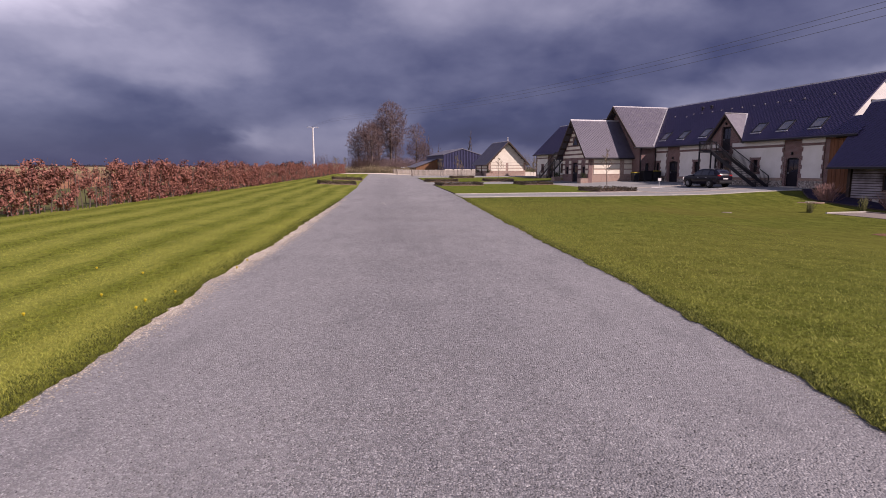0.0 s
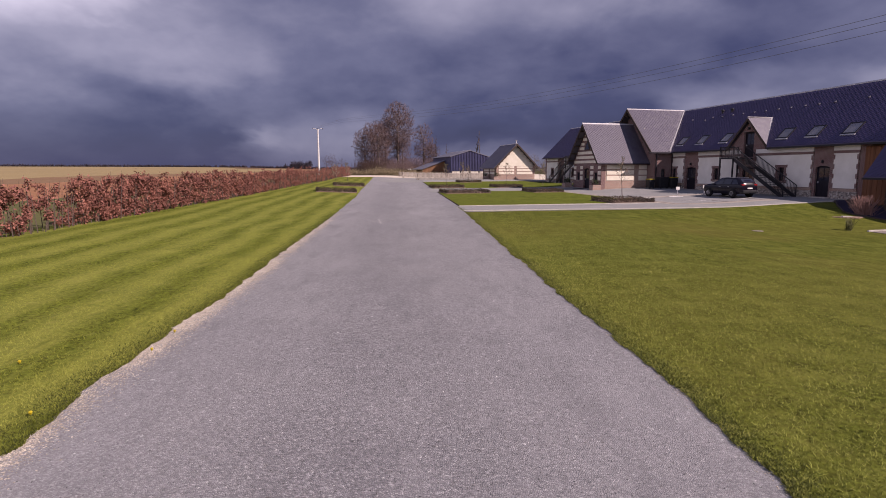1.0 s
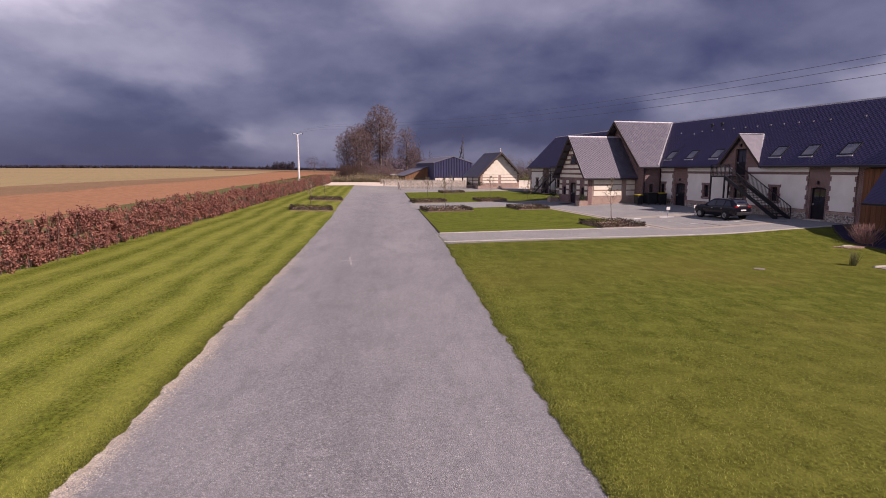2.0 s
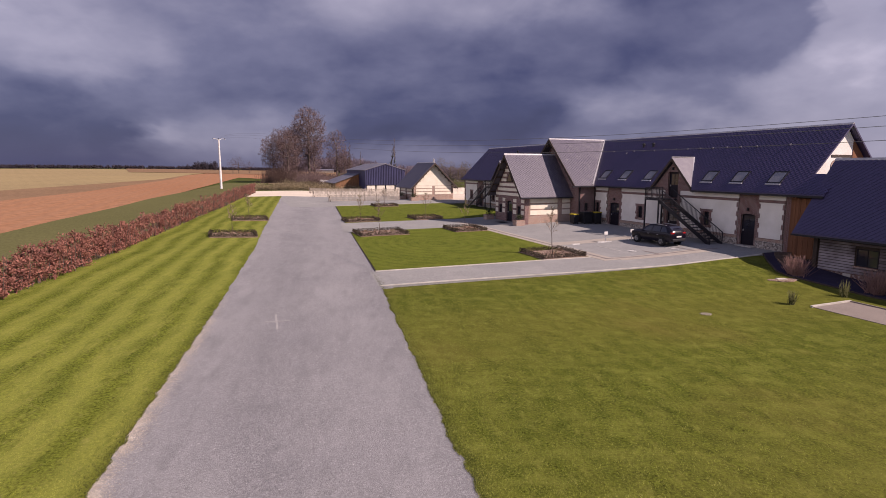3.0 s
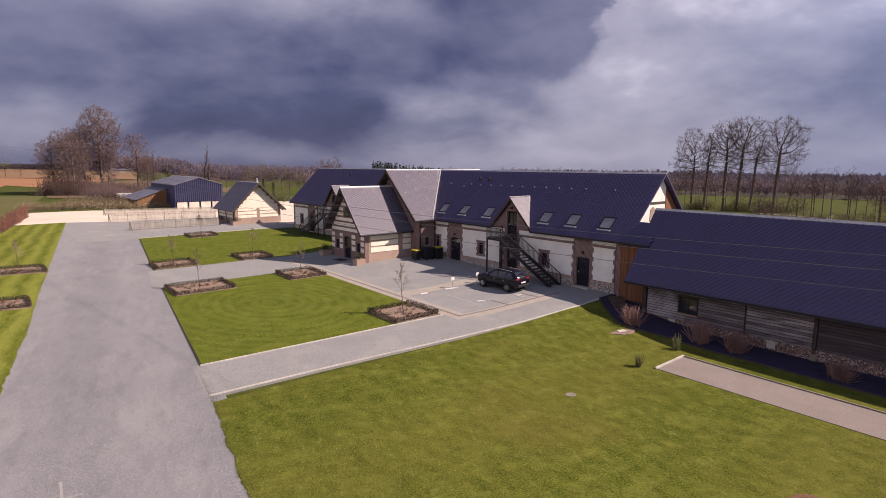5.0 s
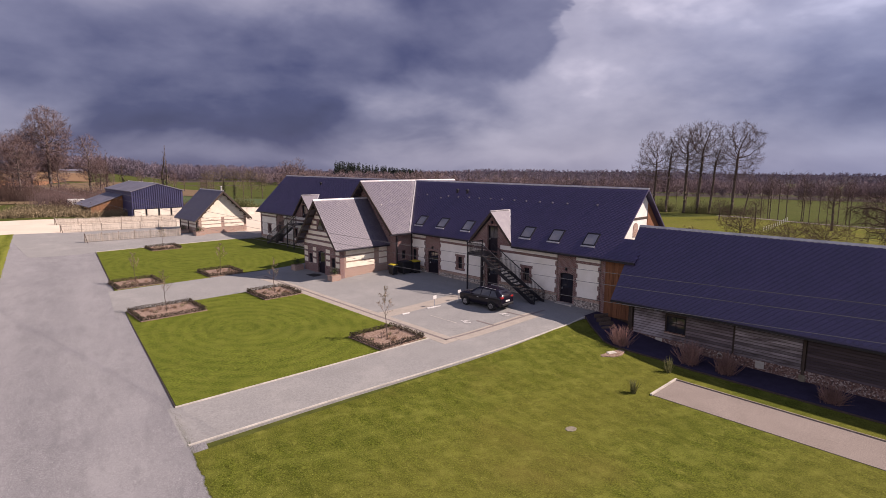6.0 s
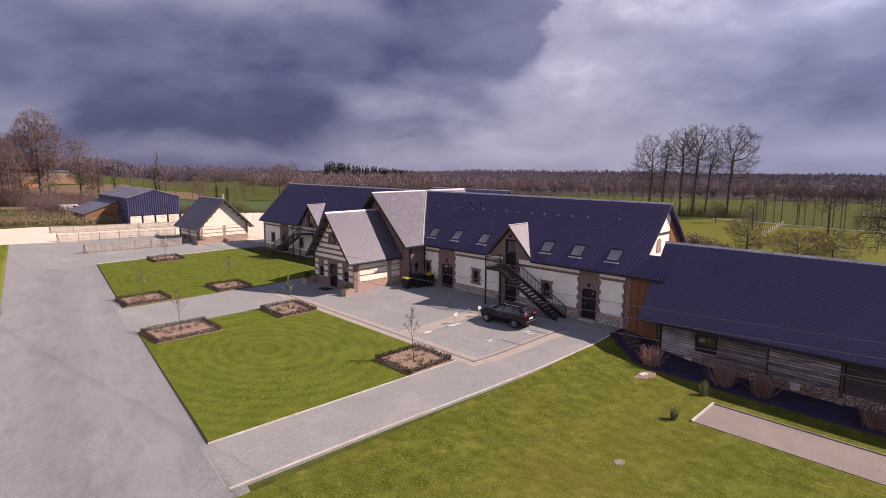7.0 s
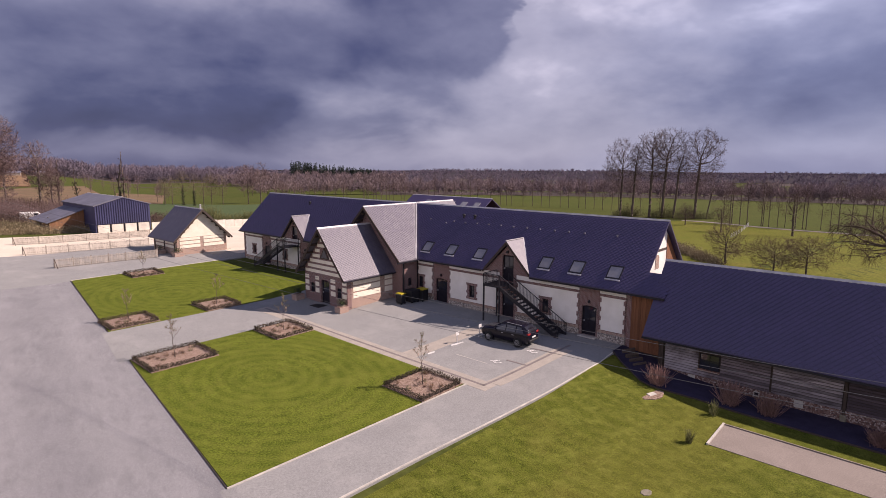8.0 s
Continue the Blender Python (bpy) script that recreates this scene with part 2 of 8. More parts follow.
def coursed(m, width, rows, mortar, gap, bump=0.5, turn=(0, 0, 0), offset=0.5, plane="XZ"):
    """Courses of bricks or slates on a material, with joints, on walls in either upright plane."""
    n, l = m.node_tree.nodes, m.node_tree.links
    b = n["Principled BSDF"]
    old = b.inputs["Base Color"].links[0].from_socket
    tc = n.new("ShaderNodeTexCoord")
    sp = n.new("ShaderNodeSeparateXYZ")
    l.new(tc.outputs["Object"], sp.inputs[0])
    ad = n.new("ShaderNodeMath")
    ad.operation = "ADD"
    l.new(sp.outputs[0], ad.inputs[0])
    l.new(sp.outputs[1], ad.inputs[1])
    cb = n.new("ShaderNodeCombineXYZ")
    l.new(ad.outputs[0], cb.inputs[0])
    l.new(sp.outputs[2], cb.inputs[1])
    t = n.new("ShaderNodeTexBrick")
    t.offset = offset
    t.inputs["Scale"].default_value = 1.0
    t.inputs["Brick Width"].default_value, t.inputs["Row Height"].default_value, t.inputs["Mortar Size"].default_value = width, rows, gap
    t.inputs["Color1"].default_value, t.inputs["Color2"].default_value, t.inputs["Mortar"].default_value = (1.15, 1.1, 1.1, 1), (0.55, 0.55, 0.58, 1), (0, 0, 0, 1)
    l.new(cb.outputs[0], t.inputs["Vector"])
    x = n.new("ShaderNodeMix")
    x.data_type = "RGBA"
    x.blend_type = "MULTIPLY"
    x.inputs[0].default_value = 0.7
    l.new(old, x.inputs[6])
    l.new(t.outputs["Color"], x.inputs[7])
    y = n.new("ShaderNodeMix")
    y.data_type = "RGBA"
    y.inputs[7].default_value = (*mortar, 1)
    l.new(t.outputs["Fac"], y.inputs[0])
    l.new(x.outputs[2], y.inputs[6])
    l.new(y.outputs[2], b.inputs["Base Color"])
    bp = n.new("ShaderNodeBump")
    bp.invert = True
    bp.inputs["Strength"].default_value, bp.inputs["Distance"].default_value = bump, 0.01
    l.new(t.outputs["Fac"], bp.inputs["Height"])
    l.new(bp.outputs[0], b.inputs["Normal"])
    return m


GREEN_A, GREEN_B = (0.118, 0.136, 0.017), (0.074, 0.092, 0.012)
lawn_drive = bands(material("lawn_striped", GREEN_A, 0.9, 0.8, 0.9, 12, 0.6, tint=GREEN_B), "BANDS", 0.19, 0.46, (0.255, 0.268, 0.054), "X", turn=5.4, distortion=3.0)
lawn_drive = blotched(lawn_drive, 0.9, (0.25, 0.25, 0.055), 0.5, 0.5, 0.72, 0.7, (2.4, 0.5, 1.0), -5)
lawn_drive = blotched(lawn_drive, 1.6, (0.050, 0.066, 0.008), 0.55, 0.54, 0.72, 0.7, (2.2, 0.6, 1.0), -5)
lawn_drive = blotched(lawn_drive, 3.2, (0.33, 0.30, 0.10), 0.42, 0.56, 0.74, 0.8, (1.0, 0.55, 1.0), -5)
lawn_big = bands(material("lawn_broad", (0.078, 0.093, 0.011), 0.9, 0.95, 2.2, 15, 0.9, tint=(0.046, 0.059, 0.007), spread=0.5), "BANDS", 0.27, 0.12, (0.185, 0.18, 0.035), "X", turn=0, distortion=7.0)
lawn_big = blotched(lawn_big, 2.4, (0.235, 0.235, 0.052), 0.5, 0.53, 0.73, 0.75, (1.2, 0.6, 1.0), 4)
lawn_big = blotched(lawn_big, 1.5, (0.045, 0.058, 0.007), 0.5, 0.52, 0.70, 0.75, (1.3, 0.6, 1.0), 4)
lawn_big = blotched(lawn_big, 0.55, (0.160, 0.172, 0.032), 0.6, 0.48, 0.72, 0.7, (1.0, 2.0, 1.0), 20)
lawn_big = bands(lawn_big, "BANDS", 0.020, 0.22, (0.140, 0.118, 0.026), "Y", turn=20, distortion=10.0)


def ringed(name, x, y):
    return bands(blotched(material(name, (0.100, 0.122, 0.015), 0.9, 0.75, 0.9, 11, 0.6, tint=(0.062, 0.082, 0.010), spec=0.05), 0.6, (0.150, 0.158, 0.028), 0.5, 0.48, 0.72, 0.7), "RINGS", 0.36, 0.20, (0.165, 0.178, 0.030), centre=(x, y, 0), turn=14.5, distortion=0.8, stretch=(1.0, 1.3, 1.0))


lawn_big = bands(lawn_big, "BANDS", 0.30, 0.09, (0.165, 0.175, 0.032), "X", turn=36, distortion=6.0)
lawn_big = blotched(lawn_big, 0.10, (0.125, 0.092, 0.026), 0.4, 0.54, 0.72, 0.55)
meadow = material("meadow", (0.050, 0.067, 0.014), 0.95, 0.35, 0.035, 1.5, 0.3, tint=(0.070, 0.077, 0.020))
orchard_grass = material("orchard_grass", (0.092, 0.106, 0.014), 0.95, 0.5, 0.12, 2.5, 0.5, tint=(0.120, 0.115, 0.024))
blade = blotched(bands(material("grass_blade", (0.225, 0.240, 0.038), 0.8, 0.3, 0.4, 8.0, 0.0, tint=(0.100, 0.120, 0.016), random_value=0.25), "BANDS", 0.19, 0.45, (0.42, 0.42, 0.10), "X", turn=5.4, distortion=3.0), 1.6, (0.060, 0.078, 0.010), 0.55, 0.54, 0.72, 0.7, (2.2, 0.6, 1.0), -5)
edge_blade = material("dark_edge_grass", (0.085, 0.098, 0.016), 0.8, 0.3, 0.6, 8.0, 0.0, tint=(0.050, 0.062, 0.010), random_value=0.3)
blade_east = blotched(blotched(material("grass_blade_patchy", (0.285, 0.305, 0.054), 0.8, 0.3, 0.4, 8.0, 0.0, tint=(0.195, 0.215, 0.034), random_value=0.25), 1.3, (0.095, 0.115, 0.014), 0.5, 0.52, 0.70, 0.75, (0.7, 1.5, 1.0), 35), 1.7, (0.42, 0.41, 0.11), 0.7, 0.50, 0.70, 0.75, (0.6, 1.3, 1.0), 20)
gravel = speckled(material("gravel", (0.248, 0.247, 0.244), 0.95, 0.38, 0.22, 16, 0.5, tint=(0.165, 0.164, 0.172), spread=0.6), 62.0, [(0.05, 0.05, 0.055), (0.16, 0.16, 0.172), (0.24, 0.236, 0.248), (0.56, 0.555, 0.55)], 0.44, 0.9, 0.012)
gravel = bands(gravel, "BANDS", 0.055, 0.28, (0.31, 0.306, 0.308), "X", turn=5.4, distortion=2.5)
gravel = blotched(gravel, 11.0, (0.085, 0.084, 0.092), 0.36, 0.52, 0.72, 0.7)
gravel = blotched(gravel, 20.0, (0.62, 0.61, 0.60), 0.75, 0.62, 0.70, 0.6)
gravel = blotched(gravel, 23.0, (0.045, 0.045, 0.052), 0.6, 0.63, 0.70, 0.6, turn=50)
gravel = blotched(blotched(gravel, 0.9, (0.125, 0.125, 0.132), 0.48, 0.5, 0.75, 0.7, (1.6, 0.5, 1.0), -5), 0.35, (0.34, 0.337, 0.34), 0.35, 0.5, 0.72, 0.75, (1.8, 0.5, 1.0), -5)
pale_pebble = material("pale_loose_stones", (0.42, 0.38, 0.32), 0.9, 0.2, 3.0, 40.0, 0.0, tint=(0.28, 0.245, 0.20), random_value=0.35, spec=0.1)
mixed_pebble = material("mixed_loose_stones", (0.24, 0.235, 0.235), 0.9, 0.2, 3.0, 40.0, 0.0, tint=(0.19, 0.185, 0.185), random_value=0.6, spec=0.1)
tarmac = speckled(material("compacted_gravel", (0.244, 0.245, 0.236), 0.95, 0.35, 0.25, 9, 0.4, tint=(0.205, 0.207, 0.210), spread=0.7), 60.0, [(0.175, 0.176, 0.172), (0.25, 0.249, 0.238), (0.335, 0.332, 0.312)], 0.5, 0.5, 0.006)
tarmac = blotched(blotched(tarmac, 0.7, (0.17, 0.168, 0.16), 0.35, 0.5, 0.75, 0.7), 0.3, (0.35, 0.342, 0.325), 0.45, 0.5, 0.72, 0.75)
paving = material("pale_paving", (0.35, 0.315, 0.27), 0.9, 0.2, 1.5, 30, 0.3, tint=(0.27, 0.245, 0.21))
sett_pale = material("pale_scraped_gravel", (0.34, 0.33, 0.315), 0.95, 0.3, 3.0, 30.0, 0.4, tint=(0.25, 0.245, 0.24))
sett = material("grey_setts", (0.22, 0.19, 0.18), 0.9, 0.25, 4, 40, 0.4)
sandy = material("pale_stabilised_sand", (0.62, 0.55, 0.45), 0.95, 0.12, 0.2, 15, 0.4, tint=(0.54, 0.47, 0.38))
boule_sand = material("pinkish_sand", (0.245, 0.212, 0.188), 0.95, 0.3, 0.6, 20, 0.4, tint=(0.195, 0.168, 0.148))
kerb_mat = material("concrete_kerb", (0.55, 0.52, 0.46), 0.9, 0.15, 2, 30, 0.3)
bare_earth = material("bare_brown_earth", (0.19, 0.105, 0.070), 1.0, 0.35, 3.0, 25, 0.8, tint=(0.12, 0.075, 0.045), spec=0.05)
soil = speckled(material("bed_mulch", (0.26, 0.185, 0.145), 1.0, 0.35, 2.0, 25, 0.8, tint=(0.18, 0.125, 0.095)), 14.0, [(0.13, 0.085, 0.065), (0.25, 0.18, 0.14), (0.40, 0.31, 0.25)], 0.6, 0.9, 0.03)
ploughed = bands(material("ploughed_earth", (0.285, 0.138, 0.070), 1.0, 0.3, 0.03, 1.2, 0.5, tint=(0.31, 0.165, 0.090)), "BANDS", 0.12, 0.25, (0.26, 0.155, 0.10), "X", turn=14)
stubble = bands(material("pale_stubble_field", (0.315, 0.245, 0.120), 1.0, 0.2, 0.02, 1.0, 0.4, tint=(0.24, 0.185, 0.10)), "BANDS", 0.08, 0.2, (0.33, 0.25, 0.13), "X", turn=30)
young_crop = material("young_green_crop", (0.098, 0.098, 0.038), 1.0, 0.25, 0.06, 4.0, 0.4, tint=(0.115, 0.112, 0.045))
rough_land = blotched(material("brown_rough_ground", (0.185, 0.122, 0.080), 1.0, 0.3, 0.15, 2.0, 0.3, tint=(0.125, 0.095, 0.060), spec=0.05), 0.08, (0.10, 0.095, 0.04), 0.5)
tilth = material("brown_tilth", (0.235, 0.150, 0.085), 1.0, 0.25, 0.05, 1.5, 0.4, tint=(0.185, 0.118, 0.070), spec=0.05)
hedge_olive = material("olive_brown_scrub", (0.28, 0.225, 0.135), 0.9, 0.3, 1.0, 10.0, 0.0, tint=(0.18, 0.14, 0.085), random_value=0.25)
crop_dark = material("dark_green_crop", (0.040, 0.066, 0.018), 1.0, 0.25, 0.06, 4.0, 0.4, tint=(0.050, 0.075, 0.022))
brick = coursed(material("red_brick", (0.165, 0.054, 0.048), 0.9, 0.4, 3.0, 12.0, 0.2, tint=(0.092, 0.036, 0.038)), 0.23, 0.075, (0.33, 0.265, 0.245), 0.014)
pale_brick = coursed(material("weathered_brick", (0.34, 0.175, 0.12), 0.9, 0.3, 3.0, 12.0, 0.2, tint=(0.24, 0.13, 0.10)), 0.23, 0.075, (0.46, 0.40, 0.34), 0.015)
plaster = material("pale_lime_plaster", (0.80, 0.77, 0.72), 0.9, 0.05, 0.9, 25.0, 0.15, tint=(0.66, 0.63, 0.57))
stone = material("cream_limestone", (0.82, 0.76, 0.64), 0.9, 0.08, 1.2, 25.0, 0.2, tint=(0.66, 0.60, 0.48))
flint = speckled(material("knapped_flint", (0.33, 0.29, 0.26), 0.8, 0.3, 4.0, 20.0, 0.4), 11.0, [(0.07, 0.065, 0.07), (0.25, 0.20, 0.17), (0.42, 0.38, 0.34), (0.60, 0.56, 0.50)], 0.8, 0.8, 0.03)
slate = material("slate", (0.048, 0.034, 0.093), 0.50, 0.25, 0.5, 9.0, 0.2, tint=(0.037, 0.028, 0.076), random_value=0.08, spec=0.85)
# wing, porch and dormer slate: sun brightness put into the colour, over weathered streaks
worn_sunlit_slate = blotched(material("weathered_sunlit_slate", (0.094, 0.084, 0.112), 0.55, 0.25, 0.5, 9.0, 0.2, tint=(0.076, 0.066, 0.096), random_value=0.07, spec=0.7), 2.2, (0.165, 0.155, 0.165), 0.6, 0.46, 0.72, 0.7, (1.0, 1.0, 0.35))
vent_slate = material("grey_vent_metal", (0.16, 0.15, 0.18), 0.5, 0.1, 3.0, 30.0, 0.0, spec=0.5)
zinc = material("zinc_flashing", (0.62, 0.60, 0.60), 0.5, 0.08, 1.5, 20.0, 0.05, metal=0.2)
dark_metal = material("dark_painted_steel", (0.020, 0.019, 0.026), 0.5, 0.2, 3.0, 40.0, 0.1, spec=0.3)
grey_paint = material("dark_joinery_paint", (0.018, 0.015, 0.024), 0.5, 0.15, 3.0, 40.0, 0.1, spec=0.2)
cladding = material("orange_brown_timber", (0.22, 0.095, 0.044), 0.8, 0.3, 2.0, 18.0, 0.3, tint=(0.16, 0.066, 0.036), stretch=(6, 6, 0.5), random_value=0.18)
old_board = blotched(material("weathered_grey_board", (0.235, 0.195, 0.205), 0.9, 0.3, 0.8, 18.0, 0.4, tint=(0.095, 0.073, 0.080), stretch=(1, 0.9, 6), random_value=0.36, spread=0.5), 0.28, (0.44, 0.40, 0.42), 0.7, 0.52, 0.66, 0.6)
pale_board = material("pale_weathered_board", (0.37, 0.325, 0.335), 0.9, 0.35, 0.8, 18.0, 0.4, tint=(0.085, 0.066, 0.072), stretch=(1, 0.9, 6), random_value=0.45, spread=0.4)
dark_board = material("dark_barn_board", (0.105, 0.080, 0.090), 0.9, 0.3, 0.8, 18.0, 0.4, tint=(0.055, 0.042, 0.048), stretch=(1, 0.9, 6), random_value=0.3, spread=0.5)
dark_timber = material("dark_timber", (0.075, 0.055, 0.045), 0.85, 0.25, 2.0, 20.0, 0.3)
rail_wood = material("grey_fence_paling", (0.46, 0.41, 0.35), 0.9, 0.2, 1.0, 15.0, 0.3, random_value=0.15)
sheet_metal = material("blue_grey_sheet_metal", (0.038, 0.040, 0.112), 0.55, 0.1, 0.4, 10.0, 0.05, spec=0.5)
sheet_roof = material("grey_sheet_roof", (0.16, 0.16, 0.20), 0.6, 0.1, 0.4, 10.0, 0.05)
rust_board = material("rust_brown_board", (0.27, 0.14, 0.075), 0.9, 0.2, 1.0, 10.0, 0.3, stretch=(4, 4, 0.4))
concrete = material("pale_concrete", (0.66, 0.62, 0.54), 0.9, 0.1, 0.6, 15.0, 0.2)
dull_wall = material("dull_tan_render", (0.33, 0.285, 0.24), 0.9, 0.1, 0.3, 3.0, 0.0)
white_paint = material("white_paint", (0.80, 0.79, 0.76), 0.7, 0.06, 3.0, 30.0, 0.1)
bark = material("grey_brown_bark", (0.13, 0.10, 0.085), 0.95, 0.3, 2.0, 14.0, 0.5, tint=(0.09, 0.07, 0.06))
pale_bark = material("pale_bark", (0.27, 0.23, 0.19), 0.95, 0.25, 2.0, 14.0, 0.5, tint=(0.17, 0.14, 0.12))
pale_bark_tree = material("grey_tree_bark", (0.19, 0.150, 0.125), 0.95, 0.3, 2.0, 14.0, 0.5, tint=(0.12, 0.094, 0.085))
row_twig = material("grey_brown_twigs", (0.165, 0.120, 0.110), 0.95, 0.2, 0.3, 4.0, 0.0, tint=(0.11, 0.082, 0.078), random_value=0.15, spec=0.05)
twig = material("bare_twigs", (0.125, 0.082, 0.068), 0.95, 0.2, 0.3, 4.0, 0.0, tint=(0.08, 0.058, 0.052), random_value=0.15)
petal = material("yellow_petals", (0.55, 0.42, 0.01), 0.7, 0.1, 3.0, 30.0, 0.0)
ivy = material("ivy_leaves", (0.045, 0.065, 0.022), 0.7, 0.3, 1.0, 10.0, 0.0, random_value=0.25)
bud_leaf = material("young_olive_leaves", (0.16, 0.16, 0.06), 0.8, 0.25, 1.0, 10.0, 0.0, random_value=0.25)
copper_leaf = material("dry_copper_beech_leaves", (0.275, 0.122, 0.088), 0.75, 0.3, 0.8, 12.0, 0.0, tint=(0.160, 0.070, 0.060), random_value=0.3)
box_leaf = material("dark_clipped_box_leaves", (0.045, 0.042, 0.020), 0.8, 0.3, 1.0, 10.0, 0.0, tint=(0.07, 0.05, 0.03), random_value=0.3)
dry_stem = material("dry_brown_stems", (0.24, 0.145, 0.085), 0.9, 0.3, 1.0, 10.0, 0.0, random_value=0.25)
pale_stem = material("pale_dry_stems", (0.42, 0.30, 0.24), 0.9, 0.3, 1.0, 10.0, 0.0, random_value=0.25)
russet_stem = material("russet_bare_stems", (0.33, 0.195, 0.165), 0.9, 0.3, 1.0, 10.0, 0.0, tint=(0.20, 0.115, 0.10), random_value=0.25)
membrane = material("dark_gravel_bed", (0.050, 0.042, 0.072), 0.95, 0.3, 1.0, 30.0, 0.5)
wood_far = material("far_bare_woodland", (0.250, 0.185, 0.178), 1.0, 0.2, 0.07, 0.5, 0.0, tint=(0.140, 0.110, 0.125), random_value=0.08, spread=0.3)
pale_twig = material("olive_bare_twigs", (0.20, 0.165, 0.105), 0.95, 0.2, 0.3, 4.0, 0.0, tint=(0.14, 0.11, 0.07), spec=0.05, random_value=0.15)
reddish_twig = material("reddish_bare_twigs", (0.185, 0.135, 0.130), 0.95, 0.2, 0.3, 4.0, 0.0, tint=(0.13, 0.085, 0.078), spec=0.05, random_value=0.15)
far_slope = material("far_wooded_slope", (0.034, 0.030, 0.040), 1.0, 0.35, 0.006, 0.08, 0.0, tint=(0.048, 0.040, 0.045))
brown_flint = speckled(material("brick_and_flint_rubble", (0.17, 0.11, 0.095), 0.9, 0.3, 2.0, 20.0, 0.4, tint=(0.12, 0.075, 0.065)), 12.0, [(0.05, 0.04, 0.045), (0.15, 0.085, 0.07), (0.22, 0.15, 0.13), (0.50, 0.44, 0.40)], 0.75, 0.8, 0.03)
slab_grey = material("mossy_grey_slab", (0.24, 0.21, 0.17), 0.9, 0.25, 4.0, 30.0, 0.4, tint=(0.15, 0.14, 0.09))
wood_floor = material("leaf_litter_woodland_floor", (0.085, 0.066, 0.062), 1.0, 0.2, 0.01, 0.2, 0.0, tint=(0.066, 0.060, 0.056))
# distance haze is mixed into this base colour as a lighter purple
treeline_far = material("far_hazed_treeline", (0.200, 0.160, 0.185), 1.0, 0.15, 0.05, 0.4, 0.0, tint=(0.125, 0.108, 0.140), random_value=0.08, spread=0.3)
pine_far = material("far_dark_conifers", (0.045, 0.055, 0.045), 1.0, 0.2, 0.05, 0.3, 0.0, random_value=0.2)
car_paint = material("deep_grey_car_paint", (0.010, 0.008, 0.016), 0.22, 0.03, 1.0, 30.0, 0.0, spec=0.35)
rubber = material("tyre_rubber", (0.018, 0.018, 0.019), 0.85, 0.15, 4.0, 30.0, 0.2)
alloy = material("silver_alloy", (0.55, 0.55, 0.57), 0.35, 0.05, 4.0, 30.0, 0.0, metal=0.3)
red_lens = material("red_lamp_lens", (0.35, 0.02, 0.02), 0.25, 0.05, 4.0, 30.0, 0.0)
plastic = material("dark_bin_plastic", (0.020, 0.020, 0.024), 0.6, 0.1, 3.0, 30.0, 0.1)
yellow_lid = material("yellow_lid_plastic", (0.50, 0.40, 0.02), 0.6, 0.08, 3.0, 30.0, 0.1)
plateau_line = material("dark_horizon_trees", (0.060, 0.052, 0.066), 1.0, 0.2, 0.02, 0.3, 0.0, spec=0.05, random_value=0.2)
cable_mat = material("bare_aluminium_cable", (0.17, 0.17, 0.18), 0.6, 0.1, 3.0, 30.0, 0.0)


def glass_material(name, colour, rough):
    m = material(name, colour, rough, 0.05, 0.5, 5.0, 0.0, spec=0.8)
    m.node_tree.nodes["Principled BSDF"].inputs["IOR"].default_value = 1.52
    return m


pane_glass = glass_material("dark_window_glass", (0.030, 0.032, 0.045), 0.06)
# pale base stands in for bright sky reflected in the roof panes
sky_glass = glass_material("sky_reflection_glass", (0.27, 0.265, 0.285), 0.16)
for dull in (lawn_drive, lawn_big, meadow, orchard_grass, blade, gravel, tarmac, sandy, boule_sand, soil, ploughed, stubble, young_crop, wood_far, wood_floor, far_slope, treeline_far, pine_far, membrane, brown_flint, twig, bark, copper_leaf):
    dull.node_tree.nodes["Principled BSDF"].inputs["Specular IOR Level"].default_value = 0.05


# ---- building helpers (plan units) ----
TURN_EST = 14.5  # the farm stands turned by this many degrees; a runs across it, b along it, away from the gate
ROT = pose(0, 0, 0, 0, 0, TURN_EST)
CA, SA = math.cos(radians(TURN_EST)), math.sin(radians(TURN_EST))
ORIGIN = {}


def est(a, b):
    """Farm plan (a, b) to the plan's x, y."""
    return a * CA - b * SA, a * SA + b * CA


def smooth(lo, hi, x):
    k = np.clip((x - lo) / (hi - lo), 0, 1)
    return k * k * (3 - 2 * k)


